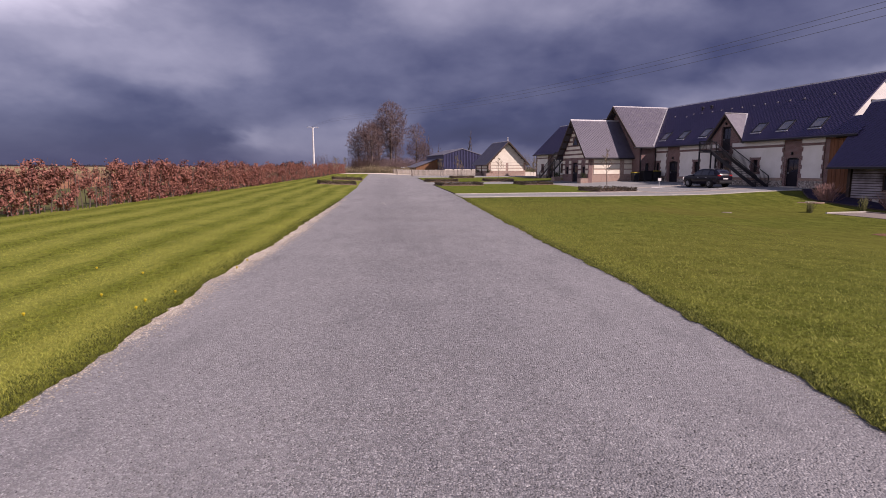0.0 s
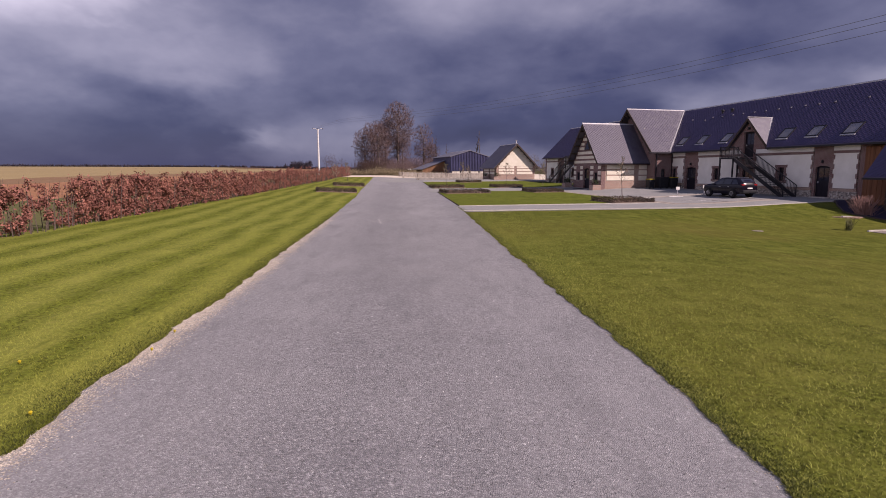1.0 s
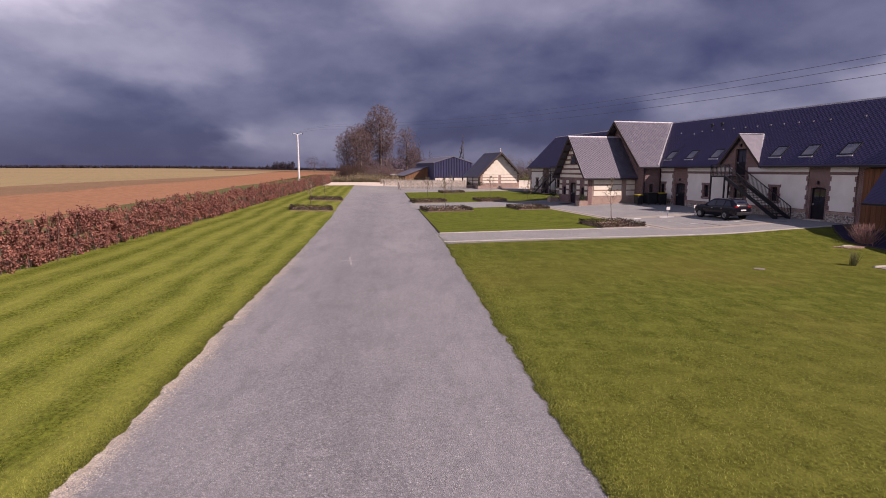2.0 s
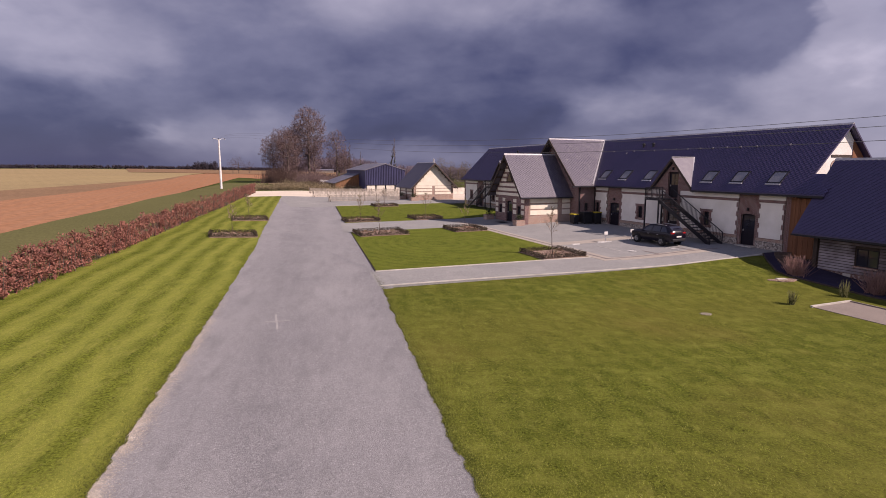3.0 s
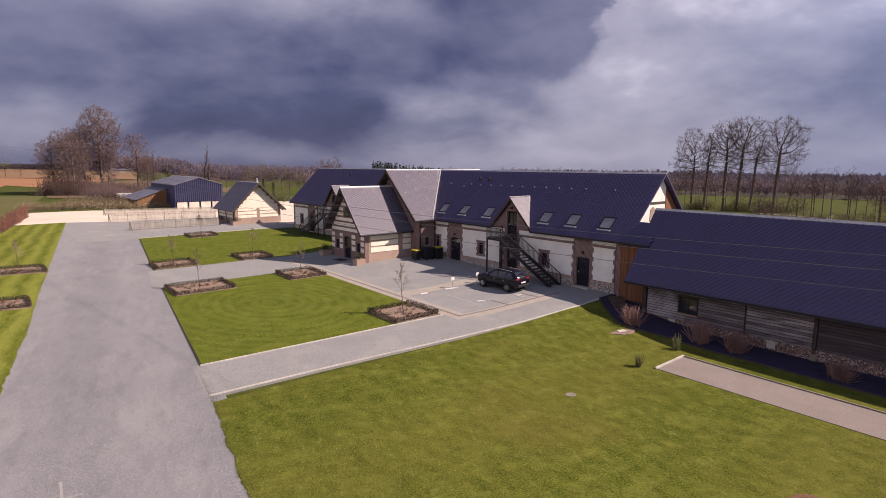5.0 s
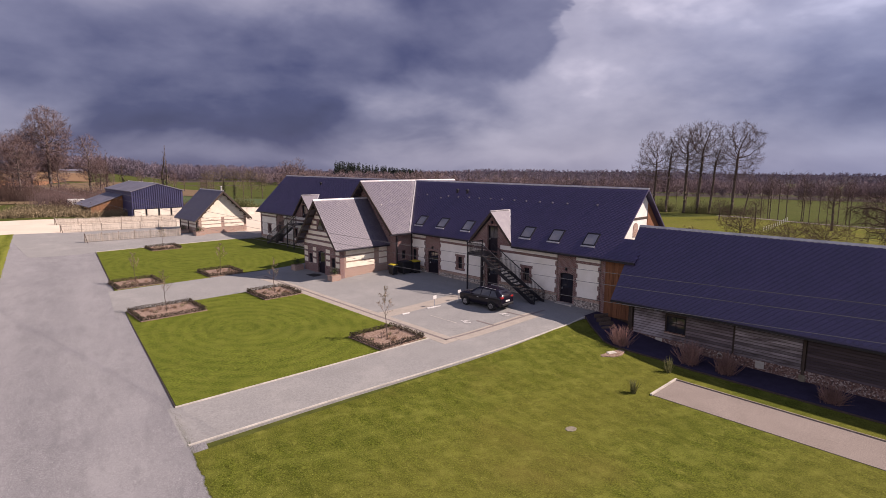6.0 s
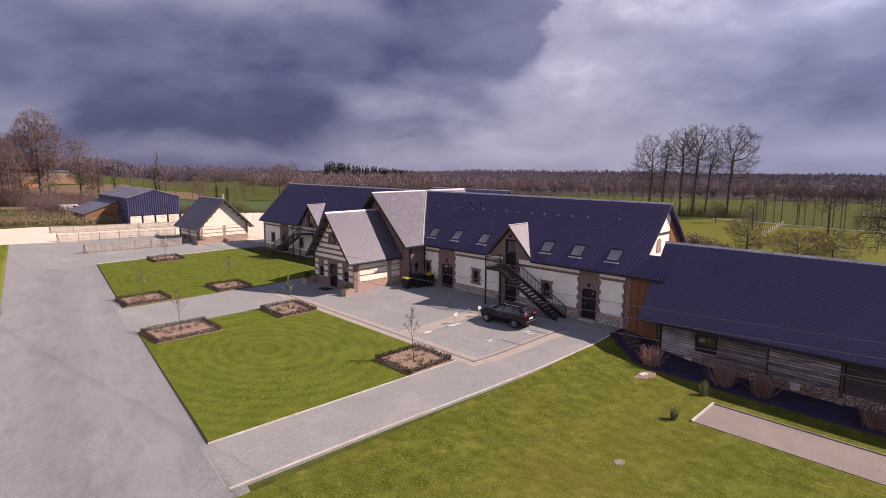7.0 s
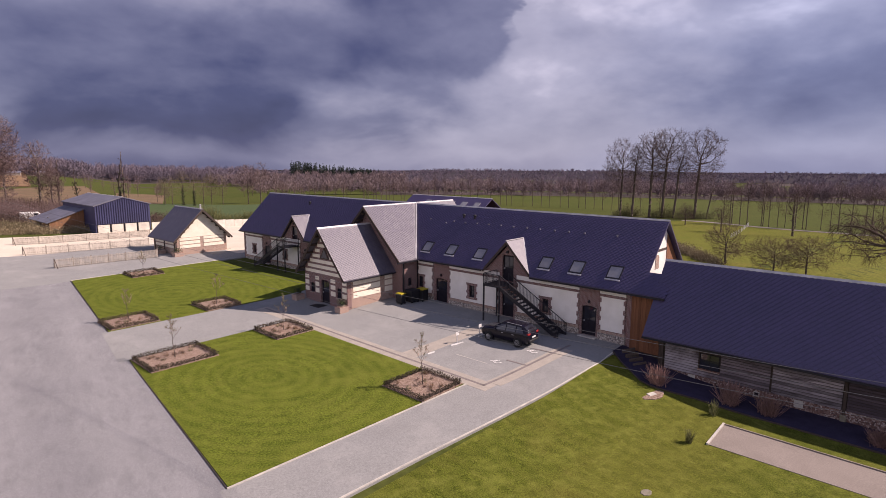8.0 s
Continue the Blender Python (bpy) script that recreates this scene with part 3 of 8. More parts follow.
def ground_z(x, y):
    """Height of the land, in plan units."""
    x, y = np.asarray(x, float), np.asarray(y, float)
    base = np.interp(y, [-50, 5, 20, 35, 50, 60, 76, 88, 120], [0, 0, 0.06, 0.25, 0.42, 0.58, 0.72, 1.0, 1.1])
    hollow = 0.62 * smooth(4, 18, x) * (1 - smooth(26, 34, y - 0.12 * x))
    a, b = x * CA + y * SA, -x * SA + y * CA
    yard = 0.25 * smooth(24, 32, a) * smooth(28.5, 30, b) * (1 - smooth(60, 70, b))
    bank = 0.25 * (1 - smooth(-13, -5, x))
    far = np.hypot(x, y - 40)
    west = smooth(0.1, -0.5, x / np.maximum(far, 1))
    plateau = 3.2 * smooth(60, 420, far) * west
    valley = -(4.2 * smooth(45, 130, far) + 9.0 * smooth(120, 600, far)) * (1 - west) * smooth(-20, 60, x)
    turn_far = np.arctan2(x, np.maximum(y - 14, 1.0))
    ridge = (8.5 + 1.3 * np.sin(turn_far * 9 + 1) + 0.9 * np.sin(turn_far * 23) + 0.5 * np.sin(turn_far * 57)) * smooth(520, 880, far) - 0.013 * np.maximum(far - 940, 0)
    hills = ridge * (1 - west) * smooth(-20, 60, x)
    north = -1.5 * smooth(120, 400, far) * (1 - west) * (1 - smooth(-20, 60, x))
    return base - hollow + yard + bank + plateau + valley + hills + north


def gz(x, y):
    return float(ground_z(x, y))


def gab(a, b):
    return gz(*est(a, b))


def thing(name, at, label, category, farm=True, group="", kind="", turn=0.0):
    """An empty at the base of a thing; its parts are drawn in the same plan as at."""
    ob = new(name)
    turning = (ROT if farm else Matrix.Identity(4)) 
    ob.matrix_world = turning @ pose(at[0] * P, at[1] * P, at[2] * P, 0, 0, turn)
    ORIGIN[ob] = Vector(at)
    return tagged(ob, label, category, group, kind)


def part(name, bm, mat, parent=None, label="", smooth_shade=False):
    """Links a bmesh, drawn in plan units, as one mesh under a thing or a part."""
    o = ORIGIN.get(parent, Vector((0, 0, 0)))
    bmesh.ops.transform(bm, matrix=Matrix.Scale(P, 4) @ Matrix.Translation(-o), verts=bm.verts)
    me = bpy.data.meshes.new(name)
    bm.normal_update()
    bm.to_mesh(me)
    bm.free()
    for p in me.polygons:
        p.use_smooth = smooth_shade
    me.materials.append(mat)
    ob = new(name, me)
    ob.parent = parent
    ORIGIN[ob] = o
    return tagged(ob, label) if label else ob


def mesh_part(name, verts, faces, mat, parent=None, label="", smooth_shade=False):
    """The same from vertex and face arrays, for large meshes."""
    o = np.array(ORIGIN.get(parent, Vector((0, 0, 0))))
    me = bpy.data.meshes.new(name)
    me.from_pydata(((np.asarray(verts, float) - o) * P).tolist(), [], faces if isinstance(faces, list) else faces.tolist())
    if smooth_shade:
        me.polygons.foreach_set("use_smooth", [True] * len(me.polygons))
    me.materials.append(mat)
    me.update()
    ob = new(name, me)
    ob.parent = parent
    ORIGIN[ob] = Vector(o)
    return tagged(ob, label) if label else ob


def box(bm, a0, a1, b0, b1, z0, z1):
    v = [bm.verts.new(p) for p in ((a0, b0, z0), (a1, b0, z0), (a1, b1, z0), (a0, b1, z0), (a0, b0, z1), (a1, b0, z1), (a1, b1, z1), (a0, b1, z1))]
    for f in ((0, 3, 2, 1), (4, 5, 6, 7), (0, 1, 5, 4), (1, 2, 6, 5), (2, 3, 7, 6), (3, 0, 4, 7)):
        bm.faces.new([v[i] for i in f])
    return v


def boxed(*sizes):
    bm = bmesh.new()
    for s in sizes:
        box(bm, *s)
    return bm


def bevelled(bm, width=0.02, segments=1):
    bmesh.ops.bevel(bm, geom=bm.edges[:], offset=width, segments=segments, affect="EDGES")
    return bm


def prism(bm, outline, along, lo, hi):
    """Extrudes an outline: along 'a' it lies in (b, z), along 'b' in (a, z), along 'z' in (a, b)."""
    def at(p, d):
        return {"a": (d, p[0], p[1]), "b": (p[0], d, p[1]), "z": (p[0], p[1], d)}[along]
    lower, upper = [bm.verts.new(at(p, lo)) for p in outline], [bm.verts.new(at(p, hi)) for p in outline]
    bm.faces.new(lower)
    bm.faces.new(upper[::-1])
    for i in range(len(outline)):
        j = (i + 1) % len(outline)
        bm.faces.new((lower[j], lower[i], upper[i], upper[j]))
    bmesh.ops.recalc_face_normals(bm, faces=bm.faces[:])


def prismed(outline, along, lo, hi):
    bm = bmesh.new()
    prism(bm, outline, along, lo, hi)
    return bm


def beam(bm, p, q, w, h=None):
    """A bar of rectangular section from p to q."""
    h = h or w
    p, q = Vector(p), Vector(q)
    m = (q - p).to_track_quat("Z", "Y").to_matrix()
    x, y = m @ Vector((w / 2, 0, 0)), m @ Vector((0, h / 2, 0))
    lo = [bm.verts.new(p + s * x + t * y) for s, t in ((-1, -1), (1, -1), (1, 1), (-1, 1))]
    hi = [bm.verts.new(q + s * x + t * y) for s, t in ((-1, -1), (1, -1), (1, 1), (-1, 1))]
    bm.faces.new(lo[::-1])
    bm.faces.new(hi)
    for i in range(4):
        j = (i + 1) % 4
        bm.faces.new((lo[i], lo[j], hi[j], hi[i]))


def tube(bm, points, radii, sides=8):
    """A round tapering tube along points."""
    rings = []
    for i, p in enumerate(points):
        p = Vector(p)
        d = (Vector(points[min(i + 1, len(points) - 1)]) - Vector(points[max(i - 1, 0)]))
        m = d.to_track_quat("Z", "Y").to_matrix()
        rings.append([bm.verts.new(p + m @ Vector((radii[i] * math.cos(k * 2 * math.pi / sides), radii[i] * math.sin(k * 2 * math.pi / sides), 0))) for k in range(sides)])
    for r, s in zip(rings, rings[1:]):
        for k in range(sides):
            bm.faces.new((r[k], r[(k + 1) % sides], s[(k + 1) % sides], s[k]))
    bm.faces.new(rings[0][::-1])
    bm.faces.new(rings[-1])


def holed(bm, along, d0, d1, u0, u1, z0, z1, holes):
    """A wall from d0 to d1 thick, over u0..u1 and z0..z1, with openings (u0, u1, z0, z1) through it. along 'b': u runs along b."""
    us = sorted({u0, u1, *[h[0] for h in holes], *[h[1] for h in holes]})
    zs = sorted({z0, z1, *[h[2] for h in holes], *[h[3] for h in holes]})
    us, zs = [u for u in us if u0 <= u <= u1], [z for z in zs if z0 <= z <= z1]

    def solid(i, j):
        if not (0 <= i < len(us) - 1 and 0 <= j < len(zs) - 1):
            return False
        u, z = (us[i] + us[i + 1]) / 2, (zs[j] + zs[j + 1]) / 2
        return not any(h[0] < u < h[1] and h[2] < z < h[3] for h in holes)

    def vert(d, u, z):
        return bm.verts.new((d, u, z) if along == "b" else (u, d, z))

    def quad(*ps):
        bm.faces.new([vert(*p) for p in ps])

    for i in range(len(us) - 1):
        for j in range(len(zs) - 1):
            if not solid(i, j):
                continue
            a, b, c, d = us[i], us[i + 1], zs[j], zs[j + 1]
            quad((d0, a, c), (d0, a, d), (d0, b, d), (d0, b, c))
            quad((d1, a, c), (d1, b, c), (d1, b, d), (d1, a, d))
            if not solid(i - 1, j):
                quad((d0, a, c), (d1, a, c), (d1, a, d), (d0, a, d))
            if not solid(i + 1, j):
                quad((d0, b, c), (d0, b, d), (d1, b, d), (d1, b, c))
            if not solid(i, j - 1):
                quad((d0, a, c), (d0, b, c), (d1, b, c), (d1, a, c))
            if not solid(i, j + 1):
                quad((d0, a, d), (d1, a, d), (d1, b, d), (d0, b, d))
    bmesh.ops.remove_doubles(bm, verts=bm.verts[:], dist=0.0005)
    bmesh.ops.recalc_face_normals(bm, faces=bm.faces[:])
    return bm


def resample(line, n):
    line = np.array(line, float)
    d = np.r_[0, np.cumsum(np.hypot(*np.diff(line, axis=0).T))]
    t = np.linspace(0, d[-1], n)
    return np.c_[np.interp(t, d, line[:, 0]), np.interp(t, d, line[:, 1])]


def wander(x, y, seed):
    """How far a ragged edge strays at a place, about -1 to 1."""
    return 0.4 * noise.noise(Vector((x * 0.7 + seed, y * 0.7, seed))) + 0.6 * noise.noise(Vector((x * 2.3, y * 2.3, seed))) + 0.4 * noise.noise(Vector((x * 6.0, y * 6.0, seed)))


def sheet(name, left, right, mat, rise, n=60, m=8, label="", category="ground", farm=False, ragged=0.0, skirt=0.14, kind="structure"):
    """A surface laid on the land between two edge lines, with a skirt that goes into the ground."""
    lft, rgt = resample(left, n), resample(right, n)
    if farm:
        lft, rgt = (np.array([est(*p) for p in q]) for q in (lft, rgt))
    if ragged:
        for q, seed in ((lft, 1.7), (rgt, 8.3)):
            for i in range(n):
                q[i, 0] += ragged * wander(q[i, 0], q[i, 1], seed)
    s = np.linspace(0, 1, m)[None, :, None]
    grid = lft[:, None] * (1 - s) + rgt[:, None] * s
    z = ground_z(grid[..., 0], grid[..., 1]) + rise
    verts = np.concatenate([grid, z[..., None]], 2).reshape(-1, 3).tolist()
    faces = [(i * m + j, i * m + j + 1, (i + 1) * m + j + 1, (i + 1) * m + j) for i in range(n - 1) for j in range(m - 1)]
    rim = [j for j in range(m)] + [i * m + m - 1 for i in range(1, n)] + [(n - 1) * m + j for j in range(m - 2, -1, -1)] + [i * m for i in range(n - 2, 0, -1)]
    if skirt:
        start = len(verts)
        verts += [(verts[i][0], verts[i][1], verts[i][2] - skirt) for i in rim]
        for k in range(len(rim)):
            q = (k + 1) % len(rim)
            faces.append((rim[k], start + k, start + q, rim[q]))
    ob = mesh_part(name, verts, faces, mat, smooth_shade=not skirt)
    return tagged(ob, label, category, "", kind)


def leaf_cloud(rng, centres, size, count_each=1, jitter=0.0, flat=0.0):
    """Arrays of small leaf-shaped quads round given centres."""
    c = np.repeat(np.asarray(centres, float), count_each, axis=0)
    n = len(c)
    c = c + rng.normal(0, 1, (n, 3)) * jitter
    u = rng.normal(0, 1, (n, 3))
    u[:, 2] *= 1 - flat
    u /= np.linalg.norm(u, axis=1)[:, None]
    w = np.cross(u, rng.normal(0, 1, (n, 3)))
    w /= np.linalg.norm(w, axis=1)[:, None]
    s = size * rng.uniform(0.6, 1.4, (n, 1))
    v = np.stack([c - u * s, c + w * s * 0.5, c + u * s, c - w * s * 0.5], 1).reshape(-1, 3)
    f = np.arange(4 * n).reshape(-1, 4)
    return v, f


# ---- the land ----
def spread_axis(lo, hi, step, ends, grow=1.16):
    mid = list(np.arange(lo, hi + step / 2, step))
    out_lo, d, x = [], step, lo
    while x > -ends:
        d *= grow
        x -= d
        out_lo.append(x)
    out_hi, d, x = [], step, hi
    while x < ends:
        d *= grow
        x += d
        out_hi.append(x)
    return np.array(out_lo[::-1] + mid + out_hi)


gx, gy = spread_axis(-40, 60, 1.0, 6500), spread_axis(-10, 130, 1.0, 6500)
XX, YY = np.meshgrid(gx, gy)
ZZ = ground_z(XX, YY) - 0.09
nx, ny = len(gx), len(gy)
idx = np.arange(nx * ny).reshape(ny, nx)
quads = np.stack([idx[:-1, :-1], idx[:-1, 1:], idx[1:, 1:], idx[1:, :-1]], -1).reshape(-1, 4)
ground = mesh_part("ground", np.c_[XX.ravel(), YY.ravel(), ZZ.ravel()], quads, meadow, smooth_shade=True)
tagged(ground, "rolling green meadow and farmland to the horizon", "ground", "", "structure")

RAGGED = 0.13
DRIVE_L = [(-3.2, -12), (-3.05, 3.6), (-3.6, 8.1), (-4.15, 15), (-4.6, 19.2), (-5.05, 24.5), (-5.6, 31), (-6.85, 44.3), (-7.7, 51), (-9.5, 67), (-12.4, 94)]
DRIVE_R = [(3.2, -12), (2.98, 3.5), (2.85, 8), (2.42, 13), (1.98, 19), (1.02, 31.7), (0.62, 35.2), (-0.48, 48.3), (-1.62, 58), (-3.5, 77), (-4.4, 94)]
sheet("drive", [(x - 0.35, y) for x, y in DRIVE_L], [(x + (0.5 if y > 30 else 0.35), y) for x, y in DRIVE_R], gravel, 0.0, 260, 14, "wide grey gravel drive between mown lawns", "drive", ragged=0.0)
sheet("lawn_west", [(-14.6, -12), (-14.1, 20), (-14.9, 38), (-15.6, 51), (-18.2, 92)], [(x, y) for x, y in DRIVE_L], lawn_drive, 0.010, 620, 12, "striped freshly mown lawn beside the gravel drive", "lawn", ragged=RAGGED)
sheet("lawn_east", [(x, y) for x, y in DRIVE_R[:5]] + [(1.05, 31.2)], [(31.5, -16), (29.8, 0), (28.3, 12), (27.0, 20), (25.2, 28), (24.0, 34.0), (23.4, 36.5)], lawn_big, 0.010, 520, 40, "broad mown lawn of patchy green grass", "lawn", ragged=RAGGED)
sheet("lawn_centre", [(9.65, 33.96), (12.0, 50.0)], [(22.6, 33.58), (22.7, 50.0)], ringed("lawn_ringed", *[P * c for c in est(16.2, 42.0)]), 0.03, 30, 30, "square lawn mown in oval rings", "lawn", farm=True)
sheet("lawn_north", [(13.0, 56.5), (16.05, 75.8)], [(30.2, 56.5), (30.4, 75.8)], ringed("lawn_ringed_north", *[P * c for c in est(20.5, 64.0)]), 0.03, 30, 30, "square lawn mown in rings beside the far wing", "lawn", farm=True)
sheet("path", [(8.8, 30.5), (15.6, 30.22), (20.7, 29.92), (30.1, 29.45), (33.76, 29.6)], [(9.3, 33.95), (16, 33.72), (22.65, 33.5), (30.8, 33.5), (33.76, 33.5)], tarmac, 0.004, 60, 6, "grey compacted gravel path to the courtyard", "path", farm=True)
sheet("cross_path", [(11.4, 49.9), (27.6, 49.9)], [(12.6, 56.6), (27.6, 56.6)], tarmac, 0.005, 40, 8, "grey compacted gravel path between two lawns", "path", farm=True)
sheet("courtyard", [(22.6, 33.5), (22.6, 56.5)], [(33.8, 29.9), (33.8, 56.5)], tarmac, 0.007, 60, 24, "grey gravel courtyard with parking bays", "courtyard", farm=True)
sheet("forecourt", [(10.5, 75.7), (10.5, 95.0)], [(36, 75.7), (36, 95.0)], tarmac, 0.006, 40, 30, "grey gravel forecourt before the small brick house", "forecourt", farm=True)
sheet("sand_yard", [(6.0, 94.0), (7.5, 112.5)], [(60, 92.6), (60, 112.5)], sandy, 0.010, 40, 40, "pale stabilised sand yard with low fences", "yard", farm=True)
sheet("sand_yard", [(34.2, 78.5), (34.2, 93.5)], [(60, 78.5), (60, 93.5)], sandy, 0.008, 20, 20, "pale sand between outhouse and far wing", "yard", farm=True)
sheet("paved_band", [(22.62, 32.2), (22.62, 54.5)], [(23.7, 32.2), (23.7, 54.5)], paving, 0.012, 50, 3, "pale paved band edging the courtyard", "paving", farm=True)
sheet("paved_band", [(23.72, 32.0), (30.6, 31.5)], [(23.72, 32.9), (30.6, 32.5)], paving, 0.012, 40, 3, "pale paved band edging the parking bays", "paving", farm=True)
sheet("paved_band", [(23.72, 38.2), (31.4, 37.9)], [(23.72, 39.4), (31.4, 38.9)], paving, 0.012, 40, 3, "pale paved band across the courtyard", "paving", farm=True)
sheet("sett_line", [(23.1, 32.6), (23.25, 54.2)], [(23.26, 32.6), (23.41, 54.2)], sett, 0.018, 60, 2, "line of dark grey setts in the paving", "setts", farm=True)
sheet("sett_line", [(23.1, 32.62), (31.4, 32.05)], [(23.1, 32.78), (31.4, 32.21)], sett, 0.018, 60, 2, "line of dark grey setts in the paving", "setts", farm=True)
sheet("dark_bed", [(32.2, 29.70), (31.6, 28.9), (30.9, 28.1), (29.95, 27.0), (29.8, 26.3), (30.35, 24.0), (30.3, 10.0), (30.1, -4.0)], [(33.74, 29.70), (33.74, 28.0), (33.2, 26.6), (33.2, 24), (33.2, 10), (33.2, -4)], membrane, 0.05, 60, 8, "dark gravelled planting bed along the barn", "bed", farm=True)
sheet("boule_court", [(25.95, 22.3), (25.95, 4.0)], [(28.4, 22.3), (28.4, 4.0)], boule_sand, 0.03, 40, 6, "pinkish sand boules court", "boules court", farm=True)

# woodland floors and far slopes
def belt(az0, az1, d0, d1, mat, label, rise=0.0, category="woods"):
    """A strip of land between two distances and two bearings (degrees right of ahead)."""
    ring = lambda d: [(d * math.sin(radians(az)), 14 + d * math.cos(radians(az))) for az in np.linspace(az0, az1, 40)]
    return sheet("woodland_floor" if mat is wood_floor else "field", ring(d0), ring(d1), mat, rise, 60, 16, label, category, skirt=0)


belt(26, 90, 304, 385, wood_floor, "leaf litter under the bare woods")
belt(-4, 30, 570, 700, wood_floor, "leaf litter under the woods behind the farm")
belt(28, 105, 420, 700, wood_floor, "wooded valley slopes", -0.01)
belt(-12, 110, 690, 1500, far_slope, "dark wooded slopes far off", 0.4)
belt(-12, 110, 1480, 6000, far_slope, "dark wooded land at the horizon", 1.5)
belt(-22, -3, 300, 690, tilth, "brown tilled land on the plateau", 0.15, "field")
belt(60, 67.5, 560, 650, meadow, "far green field on the valley slope", 0.2, "field")
sheet("orchard_meadow", [(46, -30), (46.5, 20), (47.0, 60), (44.0, 118)], [(150.0, 52.0), (143.2, 61.4), (137.3, 68.9), (134.8, 76.0), (132.4, 83.8), (131.9, 93.4), (131.4, 101.8), (70.0, 122.0)], orchard_grass, -0.05, 60, 40, "bright grass of the orchard meadow", "meadow", skirt=0)
belt(16, 27, 310, 560, meadow, "far green field below the woods", 0.2, "field")

# fields beyond the hedge
sheet("field", [(-27.5, -40), (-25.5, 41.7), (-27, 59), (-31, 108), (-36, 160)], [(-15, -40), (-13.8, 20), (-15.2, 51), (-18.2, 92), (-26, 160)], young_crop, 0.0, 80, 6, "strip of young green crop beside the hedge", "field", skirt=0)
sheet("field", [(-58, -40), (-46, 73.5), (-48, 112), (-60, 190), (-76, 262)], [(-27.5, -40), (-25.5, 41.7), (-27, 59), (-31, 108), (-52, 262)], ploughed, 0.0, 80, 12, "reddish brown ploughed field", "field", skirt=0)
sheet("field", [(-420, -40), (-420, 250), (-330, 430)], [(-72, -40), (-62, 75), (-64, 112), (-63, 190), (-76, 262), (-96, 430)], stubble, 0.0, 80, 40, "pale straw-coloured field on the plateau", "field", skirt=0)
sheet("field", [(-75, 262), (-96, 430)], [(-30, 200), (-20, 430)], ploughed, 0.0, 50, 12, "brown ploughed field far off", "field", skirt=0)


sheet("field", [(-72, -40), (-62, 75), (-64, 112), (-63, 190), (-76, 262)], [(-58, -40), (-46, 73.5), (-48, 112), (-60, 190), (-75.5, 262)], tilth, 0.0, 60, 6, "strip of dull brown tilled earth", "field", skirt=0)


# ---- buildings ----
def quoin(parent, d0, d1, edge, way, z0, z1, step=0.30, deep=0.14):
    """A toothed brick quoin: each tooth a block of its own on a narrow upright strip."""
    lo, hi = sorted((edge, edge + math.copysign(deep * 0.35, way)))
    strip_part = part("quoin", boxed((d0, d1, lo, hi, z0, z1)), brick, parent)
    z = z0
    while z < z1 - 0.05:
        lo, hi = sorted((edge + math.copysign(deep * 0.352, way), edge + math.copysign(deep, way)))
        part("tooth", boxed((d0, d1, lo, hi, z, min(z + step, z1))), brick, strip_part)
        z += 2 * step


def small_window(parent, d, u0, u1, z0, z1, along="b", surround=brick, facing=-1):
    """A casement in a brick wall: toothed surround, sill, dark frame with a cross bar, panes."""
    def flat(bm, lo, hi, p, q, r, s):
        lo, hi = sorted((d + facing * lo, d + facing * hi))
        box(bm, *((lo, hi, p, q) if along == "b" else (p, q, lo, hi)), r, s)
    w = 0.045
    bm = bmesh.new()
    for p, q, r, s in ((u0, u0 + w, z0, z1), (u1 - w, u1, z0, z1), (u0 + w, u1 - w, z0, z0 + w), (u0 + w, u1 - w, z1 - w, z1)):
        flat(bm, -0.16, -0.10, p, q, r, s)
    c = (u0 + u1) / 2
    flat(bm, -0.15, -0.11, c - 0.015, c + 0.015, z0 + w, z1 - w)
    mid = z0 + (z1 - z0) * 0.55
    flat(bm, -0.15, -0.11, u0 + w, c - 0.015, mid, mid + 0.03)
    flat(bm, -0.15, -0.11, c + 0.015, u1 - w, mid, mid + 0.03)
    win = part("window", bm, grey_paint, parent)
    bm = bmesh.new()
    flat(bm, -0.140, -0.130, u0 + w, u1 - w, z0 + w, z1 - w)
    part("pane", bm, pane_glass, win)
    bm = bmesh.new()
    flat(bm, -0.10, 0.05, u0 - 0.05, u1 + 0.05, z0 - 0.07, z0 - 0.002)
    part("sill", bm, pale_brick, win)
    return win


